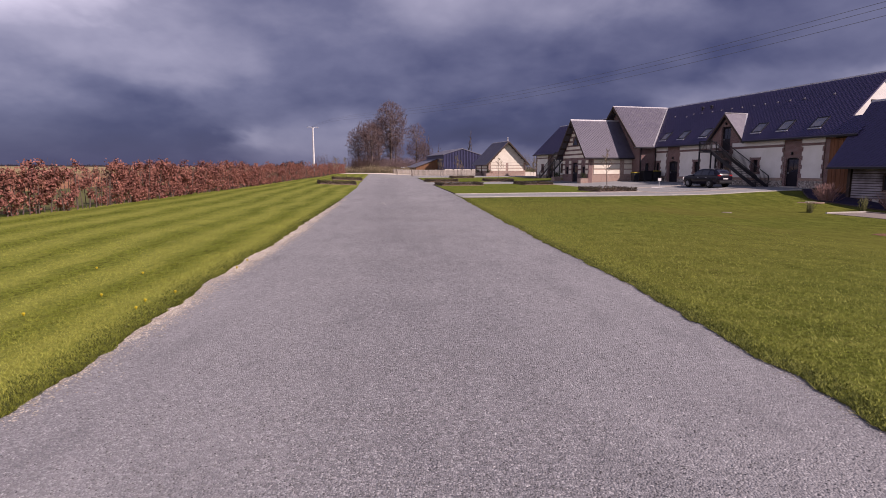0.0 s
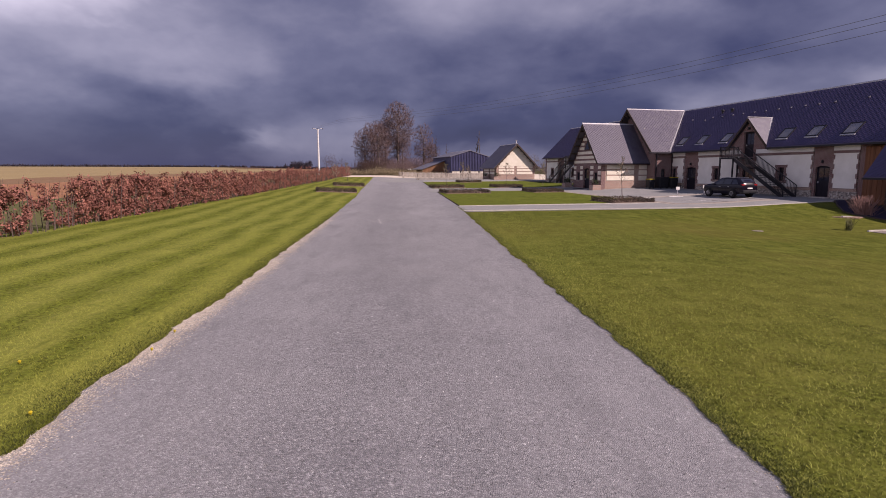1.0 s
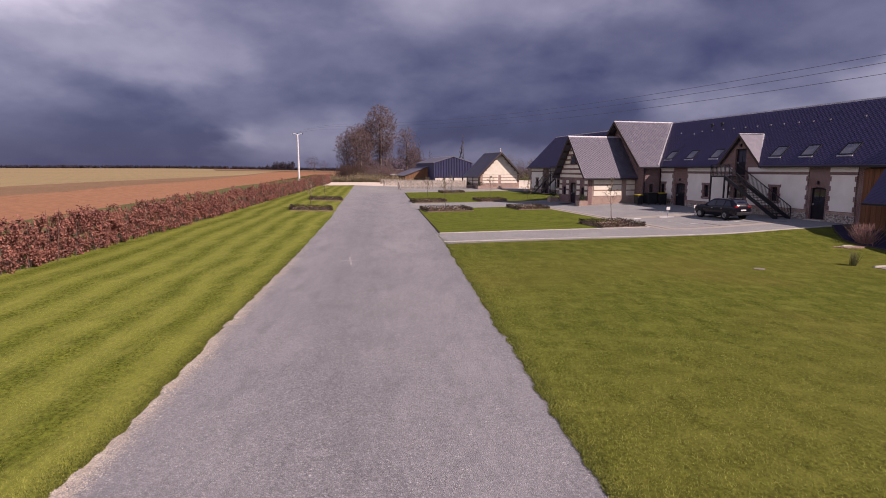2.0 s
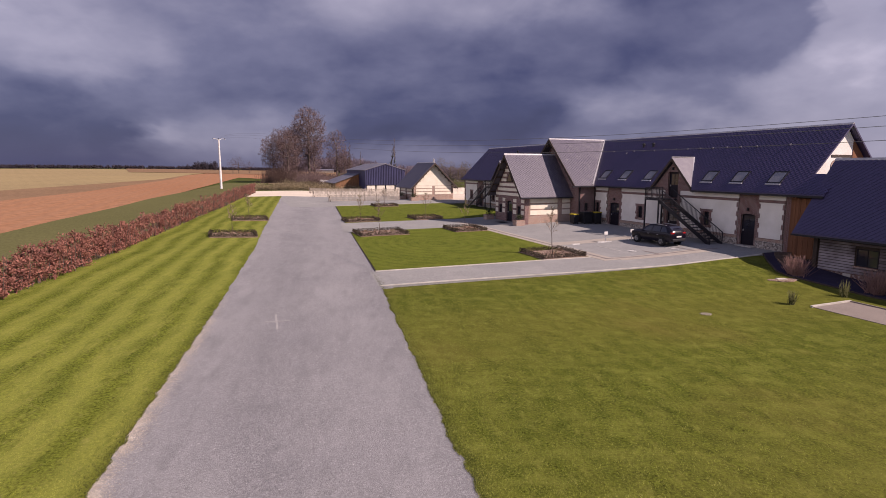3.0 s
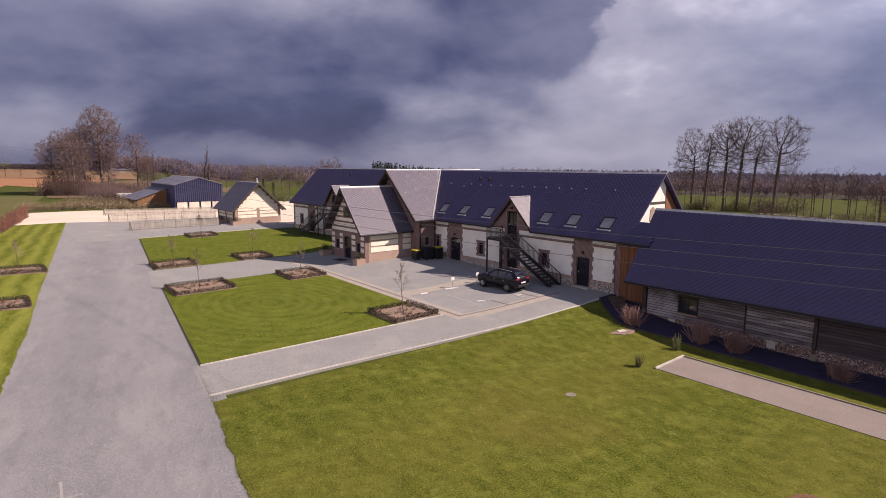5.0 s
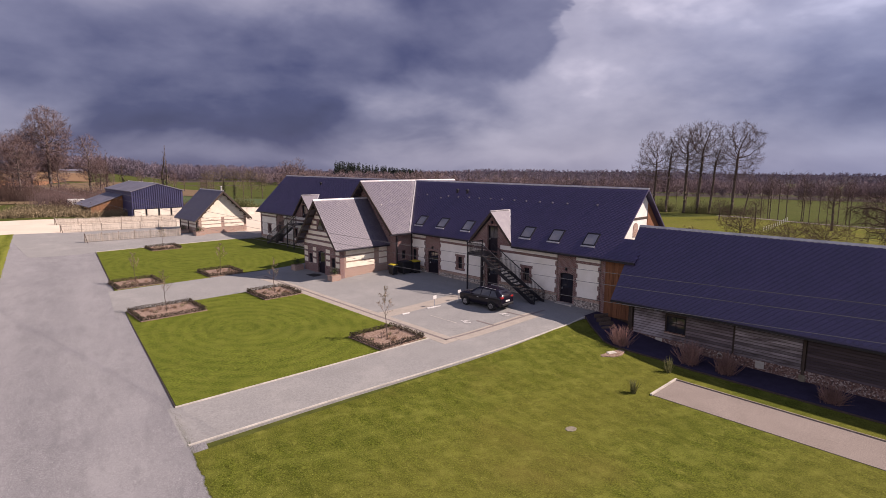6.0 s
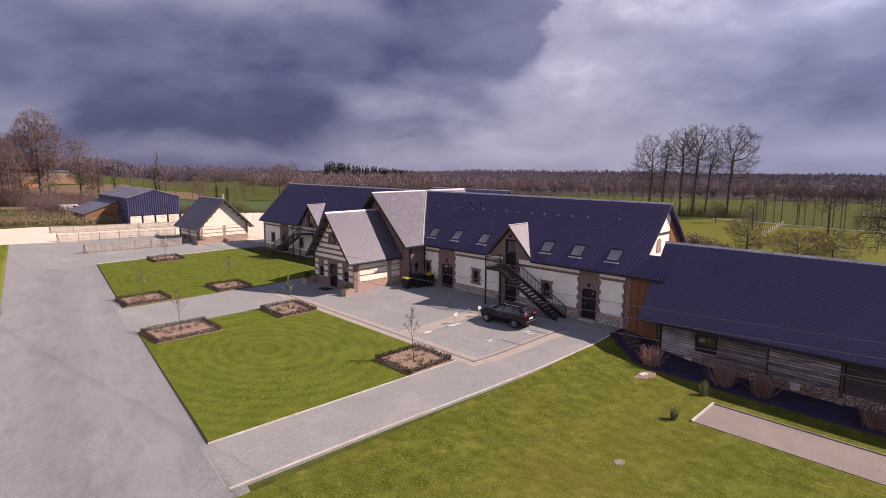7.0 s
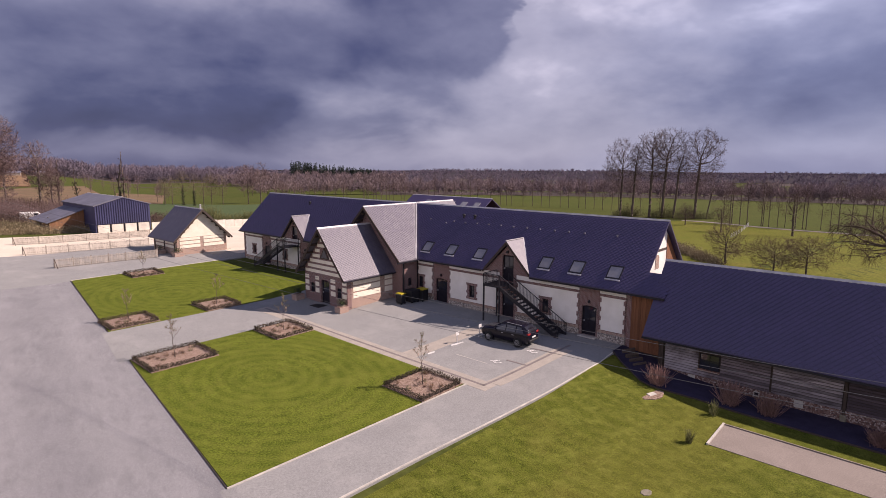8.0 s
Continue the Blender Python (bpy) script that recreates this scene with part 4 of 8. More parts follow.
def plank_door(parent, d, u0, u1, z0, z1, along="b", facing=-1, glazed=True, arched=True):
    """A dark painted door set back in its opening, with frame, leaf, panes, handle and an arched head."""
    def flat(bm, lo, hi, p, q, r, s):
        lo, hi = sorted((d + facing * lo, d + facing * hi))
        box(bm, *((lo, hi, p, q) if along == "b" else (p, q, lo, hi)), r, s)
    w = 0.06
    bm = bmesh.new()
    flat(bm, -0.24, -0.14, u0, u0 + w, z0, z1)
    flat(bm, -0.24, -0.14, u1 - w, u1, z0, z1)
    flat(bm, -0.24, -0.14, u0 + w, u1 - w, z1 - w, z1)
    door = part("door", bm, grey_paint, parent, "dark painted glazed door in a brick arch")
    bm = bmesh.new()
    flat(bm, -0.22, -0.17, u0 + w, u1 - w, z0 + 0.02, z1 - w)
    for k in range(1, 5):
        u = u0 + w + (u1 - u0 - 2 * w) * k / 5
        flat(bm, -0.17, -0.162, u - 0.008, u + 0.008, z0 + 0.05, z0 + (z1 - z0) * 0.45)
    part("leaf", bm, grey_paint, door)
    if glazed:
        bm = bmesh.new()
        flat(bm, -0.17, -0.160, u0 + w + 0.08, (u0 + u1) / 2 - 0.03, z0 + (z1 - z0) * 0.5, z1 - w - 0.08)
        flat(bm, -0.17, -0.160, (u0 + u1) / 2 + 0.03, u1 - w - 0.08, z0 + (z1 - z0) * 0.5, z1 - w - 0.08)
        part("pane", bm, pane_glass, door)
    bm = bmesh.new()
    flat(bm, -0.162, -0.11, u1 - w - 0.10, u1 - w - 0.05, z0 + (z1 - z0) * 0.44, z0 + (z1 - z0) * 0.50)
    part("handle", bm, alloy, door)
    if arched:
        n, rise = 9, 0.16
        low = [(u0 + (u1 - u0) * k / n, z1 - rise + rise * math.sin(math.pi * (0.12 + 0.76 * k / n))) for k in range(n + 1)]
        lo, hi = sorted((d - facing * 0.02, d - facing * 0.20))
        part("arch", prismed([(u0, z1), *low, (u1, z1)], "a" if along == "b" else "b", lo, hi), brick, door)
    return door


def gable_roof(parent, along, lo, hi, c, half, ridge_z, eave_z, thick=0.13, names=("roof_slope", "roof_slope"), mat=slate, notches=()):
    """Two roof slopes about a ridge at c; along 'b' the ridge runs along b."""
    made = []
    for side, nm in zip((-1, 1), names):
        e = c + side * half
        if notches and side < 0:
            bm = bmesh.new()
            slope = (ridge_z - eave_z) / half
            plan = [(e, lo)]
            for mid, deep, wide in notches:
                plan += [(e, mid - wide), (deep, mid), (e, mid + wide)]
            plan += [(e, hi), (c, hi), (c, lo)]
            top = [bm.verts.new((a, b, eave_z + (a - e) * slope)) for a, b in plan]
            low = [bm.verts.new((a, b, eave_z + (a - e) * slope - thick)) for a, b in plan]
            bm.faces.new(top)
            bm.faces.new(low[::-1])
            for i in range(len(plan)):
                j = (i + 1) % len(plan)
                bm.faces.new((top[j], top[i], low[i], low[j]))
            bm.normal_update()
            bmesh.ops.triangulate(bm, faces=[f for f in bm.faces if len(f.verts) > 4], ngon_method="EAR_CLIP")
            bmesh.ops.recalc_face_normals(bm, faces=bm.faces[:])
            made.append(part(nm, bm, mat, parent))
            continue
        outline = [(e, eave_z), (c, ridge_z), (c, ridge_z - thick), (e, eave_z - thick)]
        made.append(part(nm, prismed(outline, along, lo, hi), mat, parent))
    bm = bmesh.new()
    for side in (-1, 1):
        slope = (ridge_z - eave_z) / half
        prism(bm, [(c, ridge_z + 0.035), (c + side * 0.08, ridge_z + 0.03 - 0.08 * slope), (c + side * 0.08, ridge_z - 0.005 - 0.08 * slope), (c, ridge_z + 0.0)], along, lo - 0.01, hi + 0.01)
    part("ridge_flashing", bm, zinc, parent, "pale zinc ridge flashing")
    return made


# main barn: one long building with a cross wing in its middle
A0, A1, B0, B1, BASE = 33.75, 41.45, 29.0, 76.0, 0.50
RIDGE_A, RIDGE_Z, EAVE_A, EAVE_Z = 37.6, 8.22, 33.36, 4.04
SLOPE = (RIDGE_Z - EAVE_Z) / (RIDGE_A - EAVE_A)
barn = thing("barn", (37.6, 52.3, BASE), "long renovated barn of brick, plaster panels and slate", "barn")

FRONT_DOORS = [(31.6, 32.65, 0.62, 2.65), (38.05, 39.1, 0.62, 2.60), (44.45, 45.7, 0.66, 2.62), (63.2, 64.3, 0.70, 2.65), (70.5, 71.6, 0.70, 2.65)]
FRONT_WINDOWS = [(35.15, 35.65, 1.62, 2.55), (41.65, 42.15, 1.58, 2.52), (47.1, 47.6, 1.60, 2.52), (60.2, 60.7, 1.6, 2.52), (67.2, 67.7, 1.6, 2.52), (73.4, 73.9, 1.6, 2.52)]
bm = holed(bmesh.new(), "b", A0, A0 + 0.45, B0, B1, 0.0, 4.25, FRONT_DOORS + FRONT_WINDOWS + [(38.12, 39.12, 3.36, 4.25), (65.1, 66.1, 3.36, 4.25)])
part("front_wall", bm, brick, barn, "red brick wall with piers and bands")
part("back_wall", boxed((A1 - 0.45, A1, B0, B1, 0.0, 4.25)), brick, barn)
for nm, b_lo, b_hi in (("near_gable", B0, B0 + 0.4), ("far_gable", B1 - 0.4, B1)):
    part(nm, prismed([(A0 + 0.45, 0.0), (A1 - 0.45, 0.0), (A1 - 0.45, 4.2), (RIDGE_A, RIDGE_Z - 0.16), (A0 + 0.45, 4.2)], "b", b_lo, b_hi), plaster, barn, "pale plastered gable wall")
part("gable_boarding", prismed([(38.3, 4.6), (40.9, 4.6), (40.9, 4.72), (38.3, 7.26)], "b", B0 - 0.035, B0 - 0.003), cladding, barn, "reddish brown boarding on the gable")
arch = [(36.72 + 0.30 * math.cos(k * math.pi / 12), 5.72 + 0.30 * math.sin(k * math.pi / 12)) for k in range(13)]
part("gable_arch", prismed([(37.02, 5.1), *arch, (36.42, 5.1)], "b", B0 - 0.03, B0 - 0.003), pale_brick, barn, "small brick-arched gable opening")
part("gable_timber", boxed((RIDGE_A - 1.2, RIDGE_A + 1.2, B0 - 0.03, B0 - 0.002, 6.2, 6.35)), dark_timber, barn)

PANELS = [(29.65, 31.40), (32.86, 37.82), (39.34, 44.20), (45.95, 47.70), (56.2, 62.9), (64.6, 70.2), (71.9, 75.6)]
for p0, p1 in PANELS:
    holes = [(w[0] - 0.20, w[1] + 0.20, w[2] - 0.16, w[3] + 0.18) for w in FRONT_WINDOWS if p0 < w[0] < p1]
    panel = part("plaster_panel", holed(bmesh.new(), "b", A0 - 0.05, A0 - 0.003, p0, p1, 1.22, 3.42, holes), plaster, barn, "pale plaster panel")
    part("plaster_frieze", boxed((A0 - 0.05, A0 - 0.003, p0, p1, 3.60, 3.90)), plaster, barn)
    for edge, way in ((p0, 1), (p1, -1)):
        quoin(barn, A0 - 0.062, A0 - 0.004, edge, way, 1.24, 3.40)
    part("plinth", boxed((A0 - 0.07, A0 - 0.003, p0 - 0.05, p1 + 0.05, 0.30, 1.02)), flint, barn, "flint and brick plinth")
    part("plinth_course", bevelled(boxed((A0 - 0.09, A0 - 0.003, p0 - 0.05, p1 + 0.05, 1.02, 1.20)), 0.015), pale_brick, barn)
    part("brick_band", boxed((A0 - 0.075, A0 - 0.003, p0 - 0.02, p1 + 0.02, 3.43, 3.59)), brick, barn)
for w in FRONT_WINDOWS:
    bm = bmesh.new()
    for p, q, r, s in ((w[0] - 0.2, w[0], w[2] - 0.14, w[3] + 0.16), (w[1], w[1] + 0.2, w[2] - 0.14, w[3] + 0.16), (w[0], w[1], w[3], w[3] + 0.16), (w[0], w[1], w[2] - 0.14, w[2] - 0.075)):
        box(bm, A0 - 0.06, A0 - 0.003, p, q, r, s)
    for z in (w[2] - 0.14, w[2] + 0.32, w[3] + 0.0):
        for p, q in ((w[0] - 0.29, w[0] - 0.2), (w[1] + 0.2, w[1] + 0.29)):
            box(bm, A0 - 0.06, A0 - 0.003, p, q, z, z + 0.2)
    part("window_surround", bm, brick, barn)
    small_window(barn, A0 - 0.003, *w)
for dd in FRONT_DOORS:
    plank_door(barn, A0, *dd)
    part("threshold", bevelled(boxed((A0 - 0.35, A0 + 0.1, dd[0] - 0.1, dd[1] + 0.1, 0.35, dd[2] - 0.004)), 0.015), kerb_mat, barn)
    bm = boxed((A0 - 0.14, A0 - 0.02, (dd[0] + dd[1]) / 2 - 0.06, (dd[0] + dd[1]) / 2 + 0.06, dd[3] + 0.18, dd[3] + 0.38))
    part("wall_lamp", bevelled(bm, 0.02), dark_metal, barn, "small dark wall lamp")

DORMERS = (38.62, 65.6)
gable_roof(barn, "b", 28.65, 76.3, RIDGE_A, RIDGE_A - EAVE_A, RIDGE_Z, EAVE_Z, notches=[(d, 35.62, 2.12) for d in DORMERS])
low_roof = [(EAVE_A, EAVE_Z), (EAVE_A + 1.2, EAVE_Z + 1.2 * SLOPE), (EAVE_A + 1.2, EAVE_Z + 1.2 * SLOPE - 0.13), (EAVE_A, EAVE_Z - 0.13)]
part("roof_skirt", prismed(low_roof, "b", 27.2, 28.65), slate, barn)
for p, q in ((27.2, 36.5), (40.75, 47.1), (56.2, 63.5), (67.7, 76.3)):
    part("gutter", boxed((EAVE_A - 0.10, EAVE_A - 0.003, p, q, EAVE_Z - 0.16, EAVE_Z - 0.05)), dark_metal, barn, "dark metal gutter")
    part("eave_board", boxed((EAVE_A + 0.12, A0 - 0.052, max(p, 29.0), q, 3.92, 3.97)), dark_timber, barn)
for k in range(13):
    b = 27.35 + k * 0.15
    part("cladding_board", boxed((A0 - 0.03 - 0.012 * (k % 2), A0 + 0.02, b, b + 0.142, 0.35, 3.80)), cladding, barn)
part("cladding_backing", boxed((A0 + 0.022, A0 + 0.15, 27.3, 29.0, 0.1, 4.2)), dark_timber, barn)
part("downpipe", boxed((A0 - 0.13, A0 - 0.06, 47.62, 47.69, 0.5, 3.8)), dark_metal, barn)


def on_roof(a):
    return EAVE_Z + (a - EAVE_A) * SLOPE


def roof_quad(bm, a0, a1, b0, b1, lift0, lift1):
    """A flat box lying on the front roof slope."""
    k = math.hypot(1, SLOPE)
    nrm = Vector((-SLOPE / k, 0, 1 / k))
    lo, hi = [], []
    for a, b in ((a0, b0), (a1, b0), (a1, b1), (a0, b1)):
        p = Vector((a, b, on_roof(a)))
        lo.append(bm.verts.new(p + nrm * lift0))
        hi.append(bm.verts.new(p + nrm * lift1))
    bm.faces.new(lo)
    bm.faces.new(hi[::-1])
    for i in range(4):
        j = (i + 1) % 4
        bm.faces.new((lo[j], lo[i], hi[i], hi[j]))
    bmesh.ops.recalc_face_normals(bm, faces=bm.faces[:])


for b in (30.25, 32.9, 35.3, 41.1, 43.95, 46.55):
    bm = bmesh.new()
    for q in ((33.92, 34.66, b, b + 0.07), (33.92, 34.66, b + 0.87, b + 0.94), (33.92, 33.99, b + 0.07, b + 0.87), (34.59, 34.66, b + 0.07, b + 0.87)):
        roof_quad(bm, *q, 0.0, 0.07)
    sk = part("skylight", bm, dark_metal, barn, "dark framed roof window")
    bm = bmesh.new()
    roof_quad(bm, 33.99, 34.59, b + 0.07, b + 0.87, 0.0, 0.05)
    part("pane", bm, sky_glass, sk)
    bm = bmesh.new()
    roof_quad(bm, 33.84, 33.915, b - 0.03, b + 0.97, 0.0, 0.05)
    part("flashing", bm, zinc, sk)
for a, b in ((36.31, 48.65), (36.12, 46.7), (36.3, 45.94), (36.26, 44.7), (36.29, 43.49), (36.3, 42.35), (36.3, 41.14), (36.3, 39.97), (36.3, 38.73), (36.3, 37.59), (36.3, 36.36), (36.3, 35.23), (36.3, 33.98), (36.33, 31.62)):
    bm = bmesh.new()
    roof_quad(bm, a, a + 0.10, b - 0.06, b + 0.06, 0.0, 0.085)
    part("roof_vent", bevelled(bm, 0.01), vent_slate, barn, "small grey roof vent")
for b in (45.2, 44.05, 66.9):
    bm = bmesh.new()
    tube(bm, [(36.7, b, on_roof(36.7) - 0.1), (36.7, b, on_roof(36.7) + 0.20)], [0.09, 0.09], 10)
    tube(bm, [(36.7, b, on_roof(36.7) + 0.20), (36.7, b, on_roof(36.7) + 0.26), (36.7, b, on_roof(36.7) + 0.34)], [0.16, 0.15, 0.05], 10)
    part("roof_cowl", bm, dark_metal, barn, "round dark roof cowl")


STAIR_RUN = 4.7


def dormer(c, stair_dir):
    """A gabled loading dormer over an outside stair; the stair runs down along b in stair_dir."""
    apex, back, half, foot = 6.32, 35.65, 2.15, 4.0
    bm = bmesh.new()
    for sd in (-1, 1):
        prism(bm, [(c + sd * 1.75, 3.87), (c + sd * 0.5, 3.87), (c + sd * 0.5, 5.5), (c + sd * 1.75, 4.25)], "a", A0 - 0.02, A0 + 0.35)
    prism(bm, [(c - 0.5, 5.25), (c + 0.5, 5.25), (c + 0.5, 5.5), (c, 6.0), (c - 0.5, 5.5)], "a", A0 - 0.02, A0 + 0.35)
    dm = part("dormer", bm, brick, barn, "gabled brick dormer with a loading door")
    for side in (-1, 1):
        bm = bmesh.new()
        t = 0.11
        pts = [(EAVE_A + 0.10, c, apex), (back, c, apex), (EAVE_A + 0.12, c + side * half, foot)]
        up = [bm.verts.new(p) for p in pts]
        dn = [bm.verts.new((p[0], p[1], p[2] - t)) for p in pts]
        bm.faces.new(up)
        bm.faces.new(dn[::-1])
        for i in range(3):
            j = (i + 1) % 3
            bm.faces.new((up[j], up[i], dn[i], dn[j]))
        bmesh.ops.recalc_face_normals(bm, faces=bm.faces[:])
        part("dormer_slope", bm, worn_sunlit_slate, dm)
        bm = bmesh.new()
        beam(bm, (back, c, apex + 0.02), (EAVE_A + 0.12, c + side * half, foot + 0.03), 0.12, 0.05)
        part("valley_flashing", bm, zinc, dm)
        bm = bmesh.new()
        beam(bm, (EAVE_A + 0.12, c, apex - 0.14), (EAVE_A + 0.14, c + side * half, foot - 0.12), 0.06, 0.16)
        part("verge_board", bm, dark_timber, dm)
    bm = bmesh.new()
    beam(bm, (EAVE_A + 0.08, c, apex + 0.03), (back, c, apex + 0.03), 0.10, 0.05)
    part("ridge_flashing", bm, zinc, dm)
    plank_door(barn, A0, c - 0.5, c + 0.5, 3.36, 5.25, arched=False)
    bm = boxed((A0 - 0.17, A0 - 0.021, c - 0.08, c + 0.08, 5.42, 5.60))
    part("lamp", bevelled(bm, 0.02), dark_metal, dm)
    # landing, posts, stair
    land, z_l = thing("outside_stair", (32.8, c, gab(32.8, c)), "dark steel outside stair with landing and railings", "staircase", group="outside stairs"), 3.30
    s = stair_dir
    b_in, b_out = c + s * 0.55, c - s * 0.85
    lo, hi = sorted((b_in, b_out))
    part("landing", boxed((31.9, 33.68, lo, hi, z_l - 0.10, z_l)), dark_metal, land)
    for a in (31.95, 33.55):
        part("post", boxed((a - 0.045, a + 0.045, b_out - 0.045 + s * 0.05, b_out + 0.045 + s * 0.05, gab(a, b_out) - 0.1, z_l - 0.102)), dark_metal, land)
    part("post", boxed((31.905, 31.995, b_in - 0.045, b_in + 0.045, gab(31.95, b_in) - 0.1, z_l - 0.102)), dark_metal, land)
    b_end, z_end = b_in + s * STAIR_RUN, gab(32.5, b_in + s * STAIR_RUN)
    for a in (31.98, 33.05):
        bm = bmesh.new()
        beam(bm, (a, b_in, z_l - 0.12), (a, b_end, z_end - 0.02), 0.05, 0.24)
        part("stringer", bm, dark_metal, land)
    n = 17
    for k in range(1, n):
        b, z = b_in + s * STAIR_RUN * (k - 0.5) / n, z_l + (z_end - z_l) * k / n
        part("tread", boxed((32.01, 33.02, b - 0.115, b + 0.115, z - 0.03, z)), dark_metal, land)
    bm = bmesh.new()
    for a in (31.98, 33.05):
        beam(bm, (a, b_in, z_l + 0.80), (a, b_end, z_end + 0.80), 0.045)
        beam(bm, (a, b_end, z_end), (a, b_end, z_end + 0.80), 0.045)
        beam(bm, (a, b_in, z_l - 0.05), (a, b_in, z_l + 0.80), 0.045)
        for k in range(1, 40):
            f = k / 40
            b, z = b_in + (b_end - b_in) * f, z_l + (z_end - z_l) * f
            beam(bm, (a, b, z + 0.02), (a, b, z + 0.78), 0.018)
    part("stair_railing", bm, dark_metal, land)
    bm = bmesh.new()
    for p, q in (((31.95, b_in), (31.95, b_out)), ((31.95, b_out), (33.6, b_out))):
        for z in (0.06, 0.80):
            beam(bm, (*p, z_l + z), (*q, z_l + z), 0.04)
        for k in range(15):
            f = k / 14
            x, y = p[0] + (q[0] - p[0]) * f, p[1] + (q[1] - p[1]) * f
            beam(bm, (x, y, z_l), (x, y, z_l + 0.8), 0.018 if 0 < k < 14 else 0.045)
    part("landing_railing", bm, dark_metal, land)
    return dm


dormer(38.62, -1)
dormer(65.6, 1)

# cross wing
CB, CHALF, CEAVE = 51.65, 4.28, 4.02
wing = thing("cross_wing", (33.0, CB, 0.5), "gabled cross wing of red brick under slate coloured as sunlit", "barn wing")
for b0, b1 in ((47.75, 48.15), (55.15, 55.55)):
    holes = [(32.65, 33.05, 1.75, 2.45)] if b0 < 50 else []
    part("side_wall", holed(bmesh.new(), "a", b0, b1, 32.252, 33.74, 0.0, 4.3, holes), brick, wing)
small_window(wing, 47.75, 32.65, 33.05, 1.75, 2.45, along="a")
part("gable_wall", prismed([(47.76, 0.0), (55.54, 0.0), (55.54, 4.4), (CB, 7.98), (47.76, 4.4)], "a", 31.95, 32.25), brick, wing, "red brick gable wall")
part("stone_quoin", boxed((31.90, 31.945, 49.6, 50.2, 6.05, 6.3), (31.90, 31.945, 53.1, 53.7, 6.05, 6.3)), stone, wing)
gable_roof(wing, "a", 31.25, 42.8, CB, CHALF, RIDGE_Z + 0.02, CEAVE, mat=worn_sunlit_slate)
for side in (-1, 1):
    bm = bmesh.new()
    beam(bm, (31.24, CB, RIDGE_Z - 0.12), (31.24, CB + side * CHALF, CEAVE - 0.10), 0.05, 0.2)
    part("verge_board", bm, dark_timber, wing)
    bm = bmesh.new()
    beam(bm, (RIDGE_A, CB + side * 0.05, RIDGE_Z + 0.03), (33.16, CB + side * CHALF, EAVE_Z + 0.06), 0.10, 0.05)
    part("valley_flashing", bm, zinc, wing)
    for k in range(7):
        f = (k + 0.5) / 7
        part("corbel", boxed((31.32, 31.94, CB + side * (CHALF * f) - 0.06, CB + side * (CHALF * f) + 0.06, RIDGE_Z - 4.2 * f - 0.42, RIDGE_Z - 4.2 * f - 0.26)), dark_timber, wing)
part("gutter", boxed((31.0, 33.2, 47.27, 47.367, CEAVE - 0.16, CEAVE - 0.05)), dark_metal, wing)
part("downpipe", boxed((32.02, 32.10, 47.66, 47.74, 0.5, CEAVE - 0.1)), dark_metal, wing)

# porch house
porch = thing("porch_house", (29.4, CB, 0.5), "small gabled entrance house banded in brick and cream stone", "entrance house")
F0, S0, S1 = 27.2, 48.9, 54.4
pd, pw = (51.15, 52.25, 0.60, 2.55), [(49.65, 50.2, 1.35, 2.15), (53.1, 53.65, 1.35, 2.15)]
part("front_wall", holed(bmesh.new(), "b", F0, F0 + 0.4, S0, S1, 0.1, 3.15, [pd, *pw]), brick, porch)
part("gable", prismed([(S0, 3.152), (S1, 3.152), (S1, 3.34), (CB, 6.6), (S0, 3.34)], "a", F0, F0 + 0.4), brick, porch, "brick gable with cream stone bands")
part("side_wall", boxed((F0 + 0.402, 31.946, S0, S0 + 0.4, 0.1, 3.25)), pale_brick, porch)
part("side_wall", boxed((F0 + 0.402, 31.946, S1 - 0.4, S1, 0.1, 3.25)), brick, porch)
for z0, z1 in ((1.42, 1.84), (1.95, 2.35), (2.46, 2.82)):
    part("stone_band", bevelled(boxed((F0 + 0.55, 30.55, S0 - 0.03, S0 - 0.002, z0, z1)), 0.006), stone, porch, "cream stone band")
    part("stone_band", bevelled(boxed((31.05, 31.9, S0 - 0.03, S0 - 0.002, z0, z1)), 0.006), stone, porch)
    for p, q in ((48.98, 49.5), (50.36, 50.95), (52.45, 52.95), (53.8, 54.32)):
        part("stone_block", bevelled(boxed((F0 - 0.03, F0 - 0.002, p, q, z0, z1 - 0.06)), 0.006), stone, porch)
for k in range(7):
    z0 = 3.02 + k * 0.43
    z1 = z0 + 0.26
    w = max(0.2, (6.55 - z1) * 0.80)
    spans = [(CB - min(w, 2.62), CB + min(w, 2.62))]
    if 4.1 < z0 < 5.1:
        spans = [(CB - w, CB - 0.62), (CB + 0.62, CB + w)]
    for p, q in spans:
        part("stone_band", bevelled(boxed((F0 - 0.03, F0 - 0.002, p, q, z0, z1)), 0.006), stone, porch, "cream stone band")
tri = [(CB - 0.6, 4.25), (CB + 0.6, 4.25), (CB, 5.25)]
part("gable_window", prismed(tri, "a", F0 - 0.05, F0 - 0.003), dark_timber, porch, "triangular gable window")
part("pane", prismed([(CB - 0.42, 4.33), (CB + 0.42, 4.33), (CB, 5.05)], "a", F0 - 0.062, F0 - 0.052), pane_glass, porch)
plank_door(porch, F0, *pd)
for w in pw:
    small_window(porch, F0, *w)
gable_roof(porch, "a", 26.55, 31.94, CB, 3.15, 6.80, 3.04, mat=worn_sunlit_slate)
